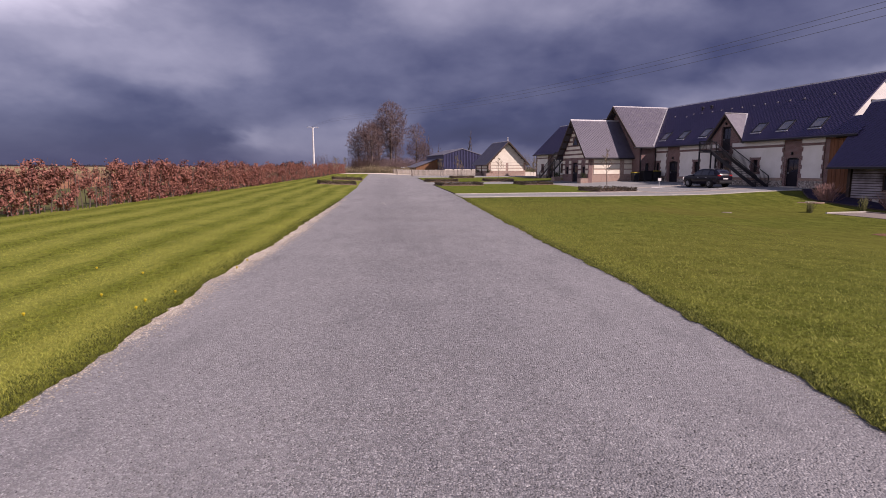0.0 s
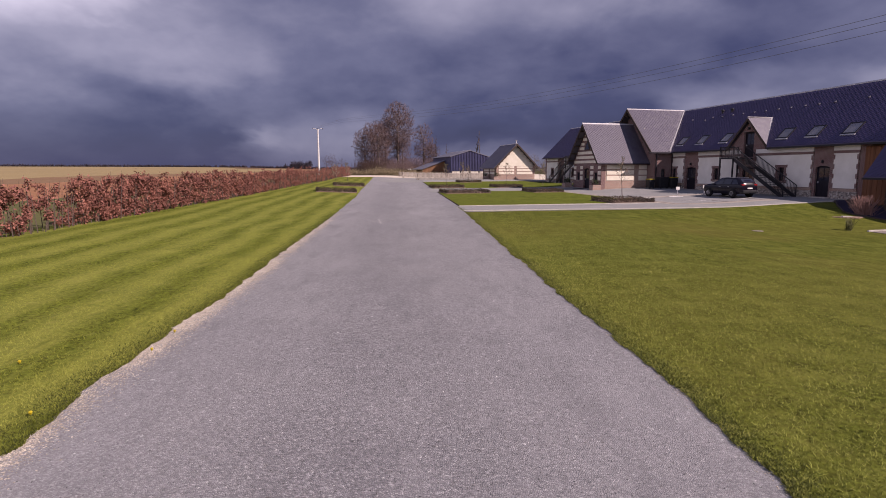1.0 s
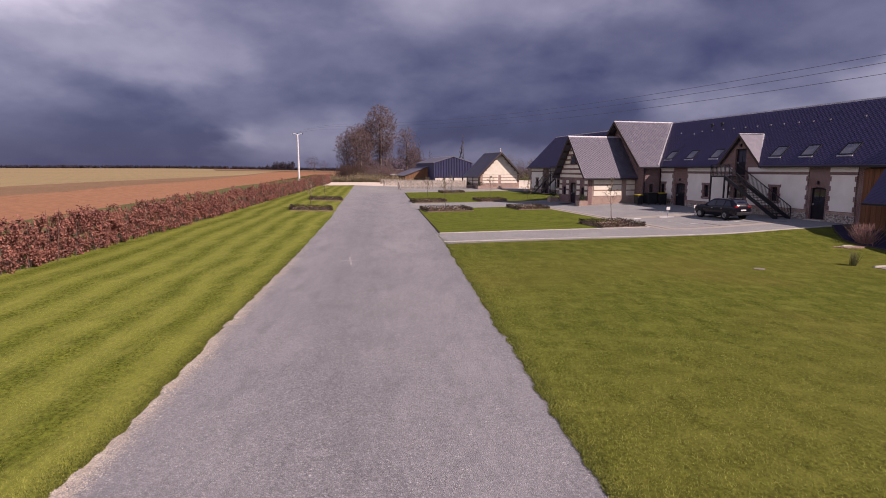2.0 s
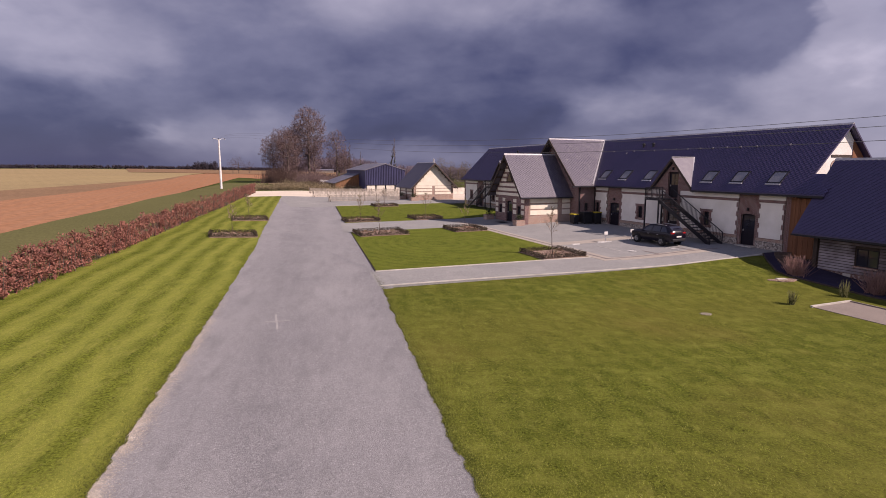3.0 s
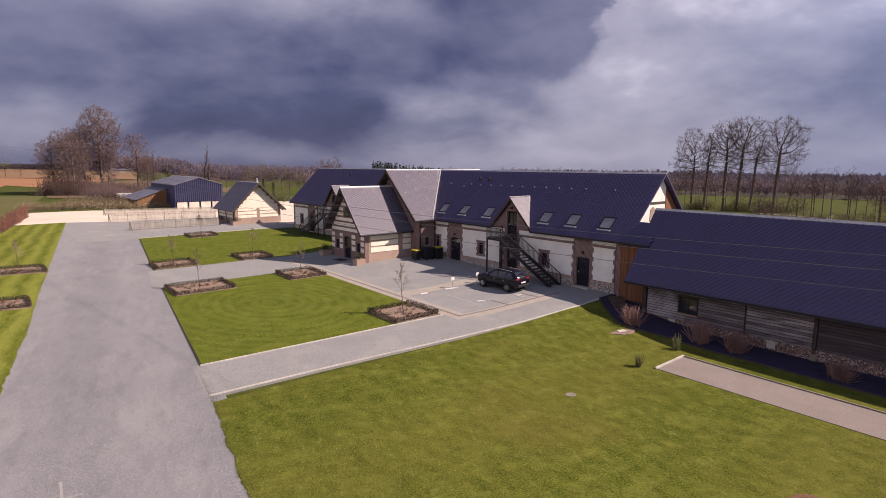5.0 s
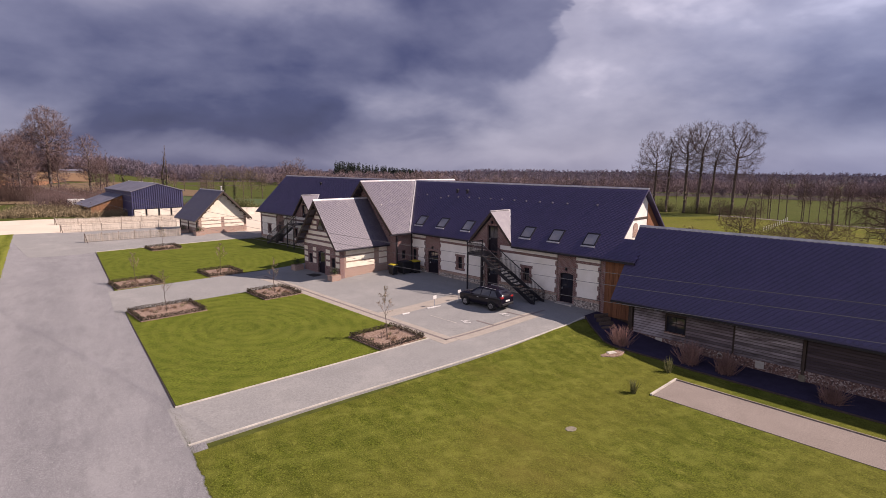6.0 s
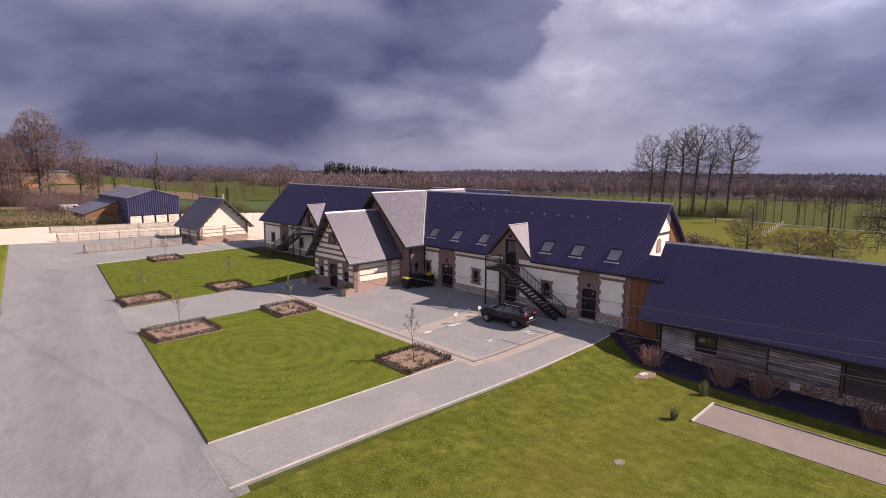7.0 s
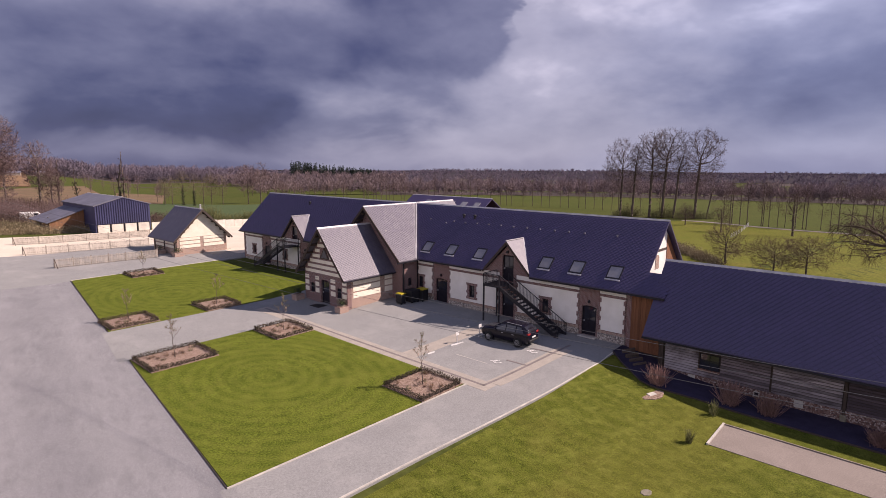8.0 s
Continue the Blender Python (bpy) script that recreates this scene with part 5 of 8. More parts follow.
for side in (-1, 1):
    bm = bmesh.new()
    beam(bm, (26.57, CB, 6.62), (26.57, CB + side * 3.12, 2.92), 0.05, 0.2)
    part("verge_board", bm, dark_timber, porch)
    for k in range(5):
        f = (k + 0.7) / 5.4
        part("corbel", boxed((26.62, 27.19, CB + side * 3.1 * f - 0.05, CB + side * 3.1 * f + 0.05, 6.74 - 3.72 * f - 0.28, 6.74 - 3.72 * f - 0.14)), dark_timber, porch)
part("gutter", boxed((26.55, 31.9, S0 - 0.5, S0 - 0.41, 2.88, 2.97)), dark_metal, porch)

# low timber barn along the lawn
LB0, LB1 = 27.15, -14.0
long_barn = thing("timber_barn", (34.9, 7.0, -0.6), "low weatherboarded barn on a flint plinth under dark slate", "barn")
LW, LE, LEZ, LR, LRZ = 32.75, 31.95, 1.98, 35.05, 6.08
part("flint_plinth", boxed((LW - 0.02, LW + 0.3, LB1, LB0, -1.0, 0.08)), brown_flint, long_barn, "flint and brick plinth")
wins = [(23.8, 24.85, 0.52, 1.42), (12.0, 13.0, 0.52, 1.42)]
part("back_wall", boxed((36.6, 36.8, LB1, LB0, -1.0, 2.2)), dark_timber, long_barn)
part("inner_wall", holed(bmesh.new(), "b", LW + 0.06, LW + 0.2, LB1, LB0, 0.082, 2.6, wins), dark_timber, long_barn)
for b in (LB0 - 0.2, LB1):
    part("end_wall", prismed([(LW + 0.21, -1.0), (36.59, -1.0), (36.59, 2.4), (LR, LRZ - 0.2), (LW + 0.21, 2.4)], "b", b, b + 0.2), dark_timber, long_barn)
for k in range(14):
    z0 = 0.10 + k * 0.148
    for c0, c1 in ((26.75, 21.35), (21.25, 18.25), (18.05, 9.0), (8.9, LB1)):
        cuts = sorted([c1, c0] + [v for w in wins if w[2] - 0.1 < z0 < w[3] + 0.02 and c1 < w[0] < c0 for v in (w[0] - 0.06, w[1] + 0.06)])
        for p, q in zip(cuts[::2], cuts[1::2]):
            bm = boxed((LW - 0.035, LW + 0.02, p, q, z0, z0 + 0.108))
            for v in bm.verts:
                if v.co.z > z0 + 0.05 and v.co.x < LW:
                    v.co.x += 0.028
            # boards beyond the post at b 18.15 have a darker tone
            part("weatherboard", bm, old_board if p > 21.3 else pale_board if p > 18.1 else dark_board, long_barn)
for w in wins:
    small_window(long_barn, LW - 0.06, *w)
for b in (26.9, 18.15):
    part("post", boxed((LW - 0.08, LW + 0.05, b - 0.06, b + 0.06, -0.5, 2.2)), dark_timber, long_barn)
    part("pad_stone", bevelled(boxed((LW - 0.12, LW + 0.05, b - 0.13, b + 0.13, -0.8, -0.12)), 0.015), slab_grey, long_barn)
for b in (25.2, 20.0):
    part("plinth_stone", bevelled(boxed((LW - 0.05, LW - 0.021, b - 0.2, b + 0.2, -0.32, 0.06)), 0.01), kerb_mat, long_barn)
bm = boxed((LW - 0.045, LW - 0.021, 21.76, 21.80, -0.28, -0.02), (LW - 0.045, LW - 0.021, 22.00, 22.04, -0.28, -0.02), (LW - 0.045, LW - 0.021, 21.80, 22.00, -0.28, -0.24), (LW - 0.045, LW - 0.021, 21.80, 22.00, -0.06, -0.02))
vent = part("plinth_vent", bm, kerb_mat, long_barn, "square vent in the plinth with a pale surround")
part("grille", boxed((LW - 0.03, LW - 0.022, 21.80, 22.00, -0.24, -0.06)), dark_metal, vent)
gable_roof(long_barn, "b", LB1, 27.85, LR, LR - LE, LRZ, LEZ)
part("gutter", boxed((LE - 0.09, LE - 0.003, LB1, 27.85, LEZ - 0.15, LEZ - 0.05)), dark_metal, long_barn)

# small brick house on the forecourt
CZ = 0.95
cottage = thing("brick_outhouse", (31.45, 85.0, CZ), "small brick and stone outhouse with a slate gable roof", "outhouse")
part("front_wall", boxed((28.4, 34.5, 81.75, 82.1, 0.7, 3.0)), pale_brick, cottage)
part("gable", prismed([(28.4, 3.0), (34.5, 3.0), (31.45, 6.05)], "b", 81.75, 82.1), stone, cottage, "pale stone gable lit by the sun")
part("back_wall", prismed([(28.4, 0.7), (34.5, 0.7), (34.5, 3.0), (31.45, 6.05), (28.4, 3.0)], "b", 88.0, 88.35), pale_brick, cottage)
for a0, a1 in ((28.4, 28.75), (34.15, 34.5)):
    part("side_wall", boxed((a0, a1, 82.102, 87.998, 0.7, 3.1)), pale_brick, cottage)
for p, q in ((28.75, 31.2), (31.6, 34.15)):
    for z0, z1 in ((1.75, 2.1), (2.2, 2.55), (2.65, 2.95)):
        part("stone_band", bevelled(boxed((p, q, 81.72, 81.748, z0, z1)), 0.006), stone, cottage)
for z0, z1 in ((1.75, 2.05), (2.2, 2.5), (2.65, 2.9)):
    for p, q in ((82.6, 84.9), (85.3, 87.7)):
        part("stone_band", bevelled(boxed((28.37, 28.398, p, q, z0, z1)), 0.006), stone, cottage)
for p in (82.3, 85.1, 87.9):
    part("post", boxed((28.33, 28.368, p - 0.1, p + 0.1, 0.9, 2.95)), dark_timber, cottage)
gable_roof(cottage, "b", 81.2, 88.7, 31.45, 3.6, 6.32, 2.72, mat=worn_sunlit_slate)
for side in (-1, 1):
    bm = bmesh.new()
    beam(bm, (31.45, 81.22, 6.15), (31.45 + side * 3.58, 81.22, 2.58), 0.05, 0.2)
    part("verge_board", bm, dark_timber, cottage)
    for k in range(7):
        f = (k + 0.5) / 7
        part("rafter_end", boxed((31.45 + side * 3.5 * f - 0.06, 31.45 + side * 3.5 * f + 0.06, 81.25, 81.745, 6.25 - 3.6 * f - 0.34, 6.25 - 3.6 * f - 0.2)), dark_timber, cottage)
bm = bmesh.new()
tube(bm, [(31.4, 81.6, 6.2), (31.4, 81.6, 6.75)], [0.10, 0.09], 10)
tube(bm, [(31.4, 81.6, 6.75), (31.4, 81.6, 6.85)], [0.16, 0.05], 10)
part("flue", bm, zinc, cottage, "zinc flue pipe")

# sheet-metal shed with a lean-to
shed = thing("metal_shed", (33.1, 119.0, 1.0), "blue sheet-metal farm shed over a pale concrete base", "shed")
S_L, S_R, S_F, S_B = 29.1, 37.1, 112.0, 128.0
bm = bmesh.new()
n = 24
for k in range(n):
    a = S_L + (S_R - S_L) * k / n
    w = (S_R - S_L) / n
    top = 5.15 + 1.2 * (1 - abs((a + w / 2) - 33.1) / 4.0)
    box(bm, a, a + w * 0.5, S_F - 0.14, S_F, 2.2, top - 0.05)
    box(bm, a + w * 0.5, a + w, S_F - 0.03, S_F, 2.2, top - 0.05)
part("front_cladding", bm, sheet_metal, shed, "blue ribbed sheet metal")
part("left_wall", boxed((S_L, S_L + 0.1, S_F + 0.002, S_B, 0.8, 5.1)), sheet_metal, shed)
part("right_wall", boxed((S_R - 0.1, S_R, S_F + 0.002, S_B, 0.8, 5.1)), sheet_metal, shed)
part("rear_wall", boxed((S_L + 0.102, S_R - 0.102, S_B - 0.1, S_B, 0.8, 5.2)), sheet_metal, shed)
for k in range(4):
    a = S_L + 0.25 + k * 1.95
    part("concrete_panel", bevelled(boxed((a, a + 1.65, S_F - 0.1, S_F + 0.05, 0.8, 2.1)), 0.02), concrete, shed, "pale concrete base panel")
part("base_void", boxed((S_L + 0.1, S_R - 0.1, S_F + 0.06, S_F + 0.12, 0.8, 2.19)), dark_metal, shed)
gable_roof(shed, "b", S_F - 0.25, S_B + 0.2, 33.1, 4.2, 6.38, 5.12, mat=sheet_roof)
lean = thing("lean_to", (26.6, 121.0, 1.0), "lean-to of rust-brown boards with a dark roof", "lean-to")
for k in range(19):
    a = 24.3 + k * 0.25
    top = 2.5 + (a - 24.3) * 0.358
    part("board", prismed([(a, 0.8), (a + 0.243, 0.8), (a + 0.243, top + 0.087), (a, top)], "b", 117.0 - 0.02 * (k % 2), 117.12), rust_board, lean)
for k in range(16):
    b = 117.14 + k * 0.62
    part("board", boxed((24.3 - 0.015 * (k % 2), 24.4, b, b + 0.61, 0.8, 2.5)), rust_board, lean)
part("lean_roof", prismed([(23.9, 2.42), (29.08, 4.3), (29.08, 4.42), (23.9, 2.54)], "b", 116.7, 127.5), sheet_roof, lean)


# ---- plants ----
def tubes(P0, P1, R0, R1, sides):
    """Vertex and face arrays of many tapered sticks."""
    P0, P1, R0, R1 = (np.asarray(v, float) for v in (P0, P1, R0, R1))
    d = P1 - P0
    d /= np.maximum(np.linalg.norm(d, axis=1), 1e-6)[:, None]
    ref = np.where(np.abs(d[:, 2:3]) > 0.9, [[1.0, 0, 0]], [[0, 0, 1.0]])
    u = np.cross(d, ref)
    u /= np.linalg.norm(u, axis=1)[:, None]
    w = np.cross(d, u)
    ang = np.arange(sides) * 2 * np.pi / sides
    ring = u[:, None] * np.cos(ang)[None, :, None] + w[:, None] * np.sin(ang)[None, :, None]
    v = np.concatenate([P0[:, None] + ring * R0[:, None, None], P1[:, None] + ring * R1[:, None, None]], 1)
    base = (np.arange(len(P0)) * 2 * sides)[:, None]
    k = np.arange(sides)
    q = np.stack([k, (k + 1) % sides, sides + (k + 1) % sides, sides + k], 1)
    f = (base[:, None] + q[None]).reshape(-1, 4)
    return v.reshape(-1, 3), f


def grow(rng, height, spread, first=0.28, counts=(15, 7, 5, 4), lean=(0, 0), rise=0.55, girth=0.020, droop=0.0, thin=0.006):
    """Sticks of a bare tree: lists per level of (start, end, radius, radius)."""
    levels = [[] for _ in range(len(counts) + 1)]
    n = 8
    pts = [np.zeros(3)]
    for i in range(n):
        step = np.array([lean[0] * height / n + rng.normal(0, 0.012 * height), lean[1] * height / n + rng.normal(0, 0.012 * height), height / n])
        pts.append(pts[-1] + step)
    r = [girth * height * (1 - 0.92 * (i / n)) * (1.35 if i == 0 else 1) for i in range(n + 1)]
    levels[0] = [(pts[i], pts[i + 1], r[i], r[i + 1]) for i in range(n)]

    def along(path, radii, f):
        s = min(f, 0.999) * (len(path) - 1)
        i = int(s)
        return path[i] + (path[i + 1] - path[i]) * (s - i), radii[i] + (radii[i + 1] - radii[i]) * (s - i), path[i + 1] - path[i]

    def branch(path, radii, level, length):
        if level > len(counts):
            return
        c = counts[level - 1]
        for k in range(c):
            lo = first if level == 1 else 0.22
            f = lo + (1 - lo) * (k + rng.uniform(0.1, 0.9)) / c
            p, rad, d = along(path, radii, f)
            d = d / np.linalg.norm(d)
            side = rng.normal(0, 1, 3)
            side -= d * (side @ d)
            side /= np.linalg.norm(side)
            if level == 1:
                ang = k * 2.4 + rng.uniform(-0.5, 0.5)
                side = np.array([np.cos(ang), np.sin(ang), 0.0])
                reach = length * (1.05 - 0.72 * (f - first) / (1 - first)) * rng.uniform(0.8, 1.15)
            else:
                reach = length * rng.uniform(0.6, 1.15) * (1.1 - 0.5 * f)
            lift = rise if level < 3 else 1.35
            go = d * lift + side * (1 - min(lift, 1.0) * 0.4) + np.array([0, 0, 0.18 - droop])
            go /= np.linalg.norm(go)
            m = 4 if level < 3 else 2
            q, rr = [p], [min(rad * 0.62, 0.027 * reach + 0.004)]
            for i in range(m):
                go = go + rng.normal(0, 0.16, 3) + np.array([0, 0, 0.10 - droop])
                go /= np.linalg.norm(go)
                q.append(q[-1] + go * reach / m)
                rr.append(max(rr[0] * (1 - 0.8 * (i + 1) / m), thin))
            if level == len(counts) and level > 3:
                q, rr = [q[0], q[-1]], [rr[0], rr[-1]]
                m = 1
            levels[level] += [(q[i], q[i + 1], rr[i], rr[i + 1]) for i in range(m)]
            branch(q, rr, level + 1, reach * 0.50)

    branch(pts, r, 1, spread)
    return levels


def bare_tree(name, x, y, height, spread, seed, label, mat=bark, crown_mat=twig, farm=False, group="", leaf=None, leaf_size=0.05, leaf_share=1, ivy_share=0.0, **kw):
    """A leafless tree: trunk, limbs and a crown of twigs, with ivy or young leaves where wanted."""
    rng = np.random.default_rng(seed)
    z = gab(x, y) if farm else gz(x, y)
    t = thing(name, (x, y, z - 0.05), label, "tree", farm=farm, group=group)
    lv = grow(rng, height, spread, **kw)
    o = np.array([x, y, z - 0.05])

    def sticks(items, sides, nm, m):
        a = [np.array([i[k] for i in items]) for k in range(4)]
        v, f = tubes(a[0] + o, a[1] + o, a[2], a[3], sides)
        return mesh_part(nm, v, f, m, t)

    bm = bmesh.new()
    tube(bm, [lv[0][0][0] + o] + [s[1] + o for s in lv[0]], [lv[0][0][2]] + [s[3] for s in lv[0]], 8)
    part("trunk", bm, mat, t, smooth_shade=True)
    for k in range(0, len(lv[1]), 4):
        limb = lv[1][k:k + 4]
        bm = bmesh.new()
        tube(bm, [limb[0][0] + o] + [s[1] + o for s in limb], [limb[0][2]] + [s[3] for s in limb], 5)
        part("limb", bm, mat, t, smooth_shade=True)
    fine_items = [s for l in lv[2:] for s in l]
    crown = sticks(fine_items, 3, "crown", crown_mat)
    tagged(crown, kind="stuff")
    if leaf is not None:
        tips = np.array([s[1] for s in lv[-1]]) + o
        v, f = leaf_cloud(rng, tips, leaf_size, leaf_share, leaf_size * 1.5)
        tagged(mesh_part("foliage", v, f, leaf, t), kind="stuff")
    if ivy_share:
        pts = np.array([s[0] for s in lv[0][:5]] + [s[1] for s in lv[0][:5]]) + o
        v, f = leaf_cloud(rng, pts, 0.12, int(120 * ivy_share), 0.28)
        tagged(mesh_part("ivy", v, f, ivy, t), kind="stuff")
    return t


def crown_growth(rng, height, low, radius, points=520, lean=(0.0, 0.0), lumps=5, top=0.5, fine_steps=44):
    """Grows a branching skeleton into a lumpy rounded crown: nodes, their parents and their radii. low: where the crown begins, as a share of the height."""
    half = height * (1 - low) / 2
    mid = np.array([lean[0] * height, lean[1] * height, height * (1 + low) / 2])
    blobs = [(mid, np.array([radius * 0.82, radius * 0.82, half]))]
    for k in range(lumps):
        ang, up = k * 2.4 + rng.uniform(-0.5, 0.5), rng.uniform(-0.55, top)
        c = mid + [radius * 0.5 * math.cos(ang), radius * 0.5 * math.sin(ang), half * up]
        r = radius * rng.uniform(0.38, 0.60)
        blobs.append((c, np.array([r, r, min(half * 0.42, r * 1.2)])))
    cloud_points = []
    while len(cloud_points) < points:
        c, r = blobs[0] if rng.random() < 0.5 else blobs[rng.integers(len(blobs))]
        v = rng.normal(0, 1, 3)
        v *= rng.random() ** (1 / 2.2) / np.linalg.norm(v)
        v[2] = math.copysign(abs(v[2]) ** 0.75, v[2])
        p = c + v * r
        if p[2] > height * low * 0.8 and p[2] < height:
            cloud_points.append(p)
    pts = np.array(cloud_points)
    step = height / fine_steps
    nodes, parent = [np.zeros(3)], [-1]
    while nodes[-1][2] < height * (low + 0.42 * (1 - low)):
        nodes.append(nodes[-1] + [lean[0] * step + rng.normal(0, 0.05) * step, lean[1] * step + rng.normal(0, 0.05) * step, step])
        parent.append(len(nodes) - 2)
    alive = np.ones(len(pts), bool)
    kids = {}
    for _ in range(70):
        if not alive.any():
            break
        arr = np.array(nodes)
        q = pts[alive]
        d = np.linalg.norm(q[:, None] - arr[None], axis=2) + np.where(arr[:, 2] < height * low * 0.85, 1e3, 0.0)[None]
        near_i = d.argmin(1)
        grew = False
        for i in np.unique(near_i):
            if kids.get(i, 0) > 3:
                continue
            way = (q[near_i == i] - arr[i])
            way = (way / np.linalg.norm(way, axis=1)[:, None]).mean(0) + rng.normal(0, 0.10, 3) + [0, 0, 0.10]
            way /= max(np.linalg.norm(way), 1e-6)
            nodes.append(arr[i] + way * step)
            parent.append(int(i))
            kids[i] = kids.get(i, 0) + 1
            grew = True
        arr = np.array(nodes)
        left = np.linalg.norm(pts[:, None] - arr[None], axis=2).min(1) > step * 1.15
        alive &= left
        if not grew:
            break
    nodes, parent = np.array(nodes), np.array(parent)
    area = np.zeros(len(nodes))
    child = np.zeros(len(nodes), int)
    for p in parent[1:]:
        child[p] += 1
    area[child == 0] = 1.0
    for i in range(len(nodes) - 1, 0, -1):
        area[parent[i]] += area[i]
    return nodes, parent, area ** 0.47, child


def crown_tree(name, x, y, height, radius, seed, label, low=0.35, girth=0.018, mat=bark, crown_mat=twig, group="", farm=False, points=520, twigs=5, twig_len=0.045, twig_w=0.05, ivy_share=0.0, lean=(0.0, 0.0), droop=0.0, thin=0.010, leaf=None, sides=5, limbs=True, lumps=5):
    """A leafless tree with a rounded crown: trunk, limbs, branches and sprays of fine twigs."""
    rng = np.random.default_rng(seed)
    z = (gab(x, y) if farm else gz(x, y)) - 0.05
    t = thing(name, (x, y, z), label, "tree", farm=farm, group=group)
    o = np.array([x, y, z])
    nodes, parent, rad, child = crown_growth(rng, height, low, radius, points, lean, lumps)
    base = girth * height
    rad = np.maximum(rad / rad[0] * base, thin)
    rad[0] *= 1.3
    chain, i = [0], 0
    while True:
        nxt = np.where(parent == i)[0]
        if not len(nxt) or rad[nxt].max() < base * 0.22:
            break
        i = int(nxt[rad[nxt].argmax()])
        chain.append(i)
    bm = bmesh.new()
    tube(bm, [nodes[k] + o for k in chain], [rad[k] for k in chain], 8)
    part("trunk", bm, mat, t, smooth_shade=True)
    on_trunk = set(chain)
    owner = {}
    thick, fine = {}, []
    for k in range(1, len(nodes)):
        if k in on_trunk:
            continue
        owner[k] = k if int(parent[k]) in on_trunk else owner[int(parent[k])]
        if limbs and rad[k] > base * 0.13:
            thick.setdefault(owner[k], []).append(k)
        else:
            fine.append(k)
    def sticks(ks, n):
        ks = np.array(ks)
        return tubes(nodes[parent[ks]] + o, nodes[ks] + o, np.minimum(rad[parent[ks]], rad[ks] * 1.3), rad[ks], n)
    for ks in thick.values():
        v, f = sticks(ks, sides)
        mesh_part("limb", v, f, mat, t, smooth_shade=True)
    if fine:
        v, f = sticks(fine, 3)
        tagged(mesh_part("crown", v, f, crown_mat, t), kind="stuff")
    ends = np.array([k for k in range(1, len(nodes)) if rad[k] < base * 0.10 or child[k] == 0])
    if twigs and len(ends):
        c = np.repeat(nodes[ends], twigs, axis=0)
        out = np.repeat(nodes[ends] - nodes[parent[ends]], twigs, axis=0)
        out /= np.linalg.norm(out, axis=1)[:, None]
        way = out * 0.9 + rng.normal(0, 0.55, out.shape) + [0, 0, 0.30 - droop]
        way /= np.linalg.norm(way, axis=1)[:, None]
        size = height * twig_len * rng.uniform(0.5, 1.4, (len(c), 1))
        side = np.cross(way, rng.normal(0, 1, way.shape))
        side /= np.linalg.norm(side, axis=1)[:, None]
        c = c - out * rng.uniform(0, 1, (len(c), 1)) * height / 44
        w = size * twig_w * 0.5
        v = np.stack([c, c + way * size * 0.5 + side * w, c + way * size, c + way * size * 0.5 - side * w], 1).reshape(-1, 3) + o
        tagged(mesh_part("twig_spray", v, np.arange(len(v)).reshape(-1, 4), crown_mat, t), kind="stuff")
    if leaf is not None:
        v, f = leaf_cloud(rng, nodes[child == 0] + o, 0.05, 3, 0.10)
        tagged(mesh_part("foliage", v, f, leaf, t), kind="stuff")
    if ivy_share:
        pts = np.array([nodes[k] for k in chain if nodes[k][2] < height * 0.45]) + o
        v, f = leaf_cloud(rng, pts, 0.12, int(70 * ivy_share), 0.26)
        tagged(mesh_part("ivy", v, f, ivy, t), kind="stuff")
    return t


# copper beech hedge along the field
HEDGE = [(-13.9, 7.0), (-13.35, 20), (-14.1, 38), (-14.9, 51), (-17.4, 92), (-18.4, 104)]


def hedge():
    """A row of young beeches: each plant a few upright shoots hung with dry leaves, some plants thin or missing near the gate."""
    rng = np.random.default_rng(11)
    h = thing("beech_hedge", (-13.6, 30, gz(-13.6, 30)), "copper-brown beech hedge keeping its dry leaves", "hedge", farm=False)
    line = resample(HEDGE, 165)
    stems_a, stems_b, ra, rb, cores = [], [], [], [], []
    for x, y in line:
        z = gz(x, y)
        tall = 1.78 + 0.16 * noise.noise(Vector((y * 0.35, 3.0, 0))) + 0.34 * noise.noise(Vector((y * 1.1, 9.0, 0))) + rng.uniform(-0.16, 0.16)
        full = 1.0 if y > 23.4 else (0.35 if 20.0 < y < 22.6 else 0.85) * rng.uniform(0.6, 1.4)
        for _ in range(4):
            p = np.array([x + rng.normal(0, 0.10), y + rng.normal(0, 0.14), z - 0.05])
            q = p + [rng.normal(0, 0.14), rng.normal(0, 0.16), tall * rng.uniform(0.7, 1.05)]
            stems_a.append(p), stems_b.append(q), ra.append(0.020), rb.append(0.005)
        boughs = 20 if y < 45 else 11
        for _ in range(max(2, int(boughs * full))):
            foot = np.array([x + rng.normal(0, 0.10), y + rng.normal(0, 0.16), z + tall * rng.beta(1.0, 1.1) * 0.82])
            ang = rng.uniform(0, 2 * np.pi)
            reach = rng.uniform(0.16, 0.42)
            tip = foot + [reach * math.cos(ang), reach * math.sin(ang) * 1.15, rng.uniform(0.10, 0.42)]
            tip[2] = min(tip[2], z + tall * rng.uniform(0.92, 1.12))
            n = 75 if y < 30 else 55 if y < 60 else 26
            f = rng.beta(1.5, 1.0, n)[:, None]
            cores.append(foot + (tip - foot) * f + rng.normal(0, 1, (n, 3)) * 0.062)
            stems_a.append(foot), stems_b.append(tip), ra.append(0.008), rb.append(0.003)
    v, f = tubes(stems_a, stems_b, ra, rb, 4)
    tagged(mesh_part("brushwood", v, f, bark, h), kind="stuff")
    v, f = leaf_cloud(rng, np.concatenate(cores), 0.050, 1, 0.01)
    tagged(mesh_part("dry_foliage", v, f, copper_leaf, h), kind="stuff")


hedge()


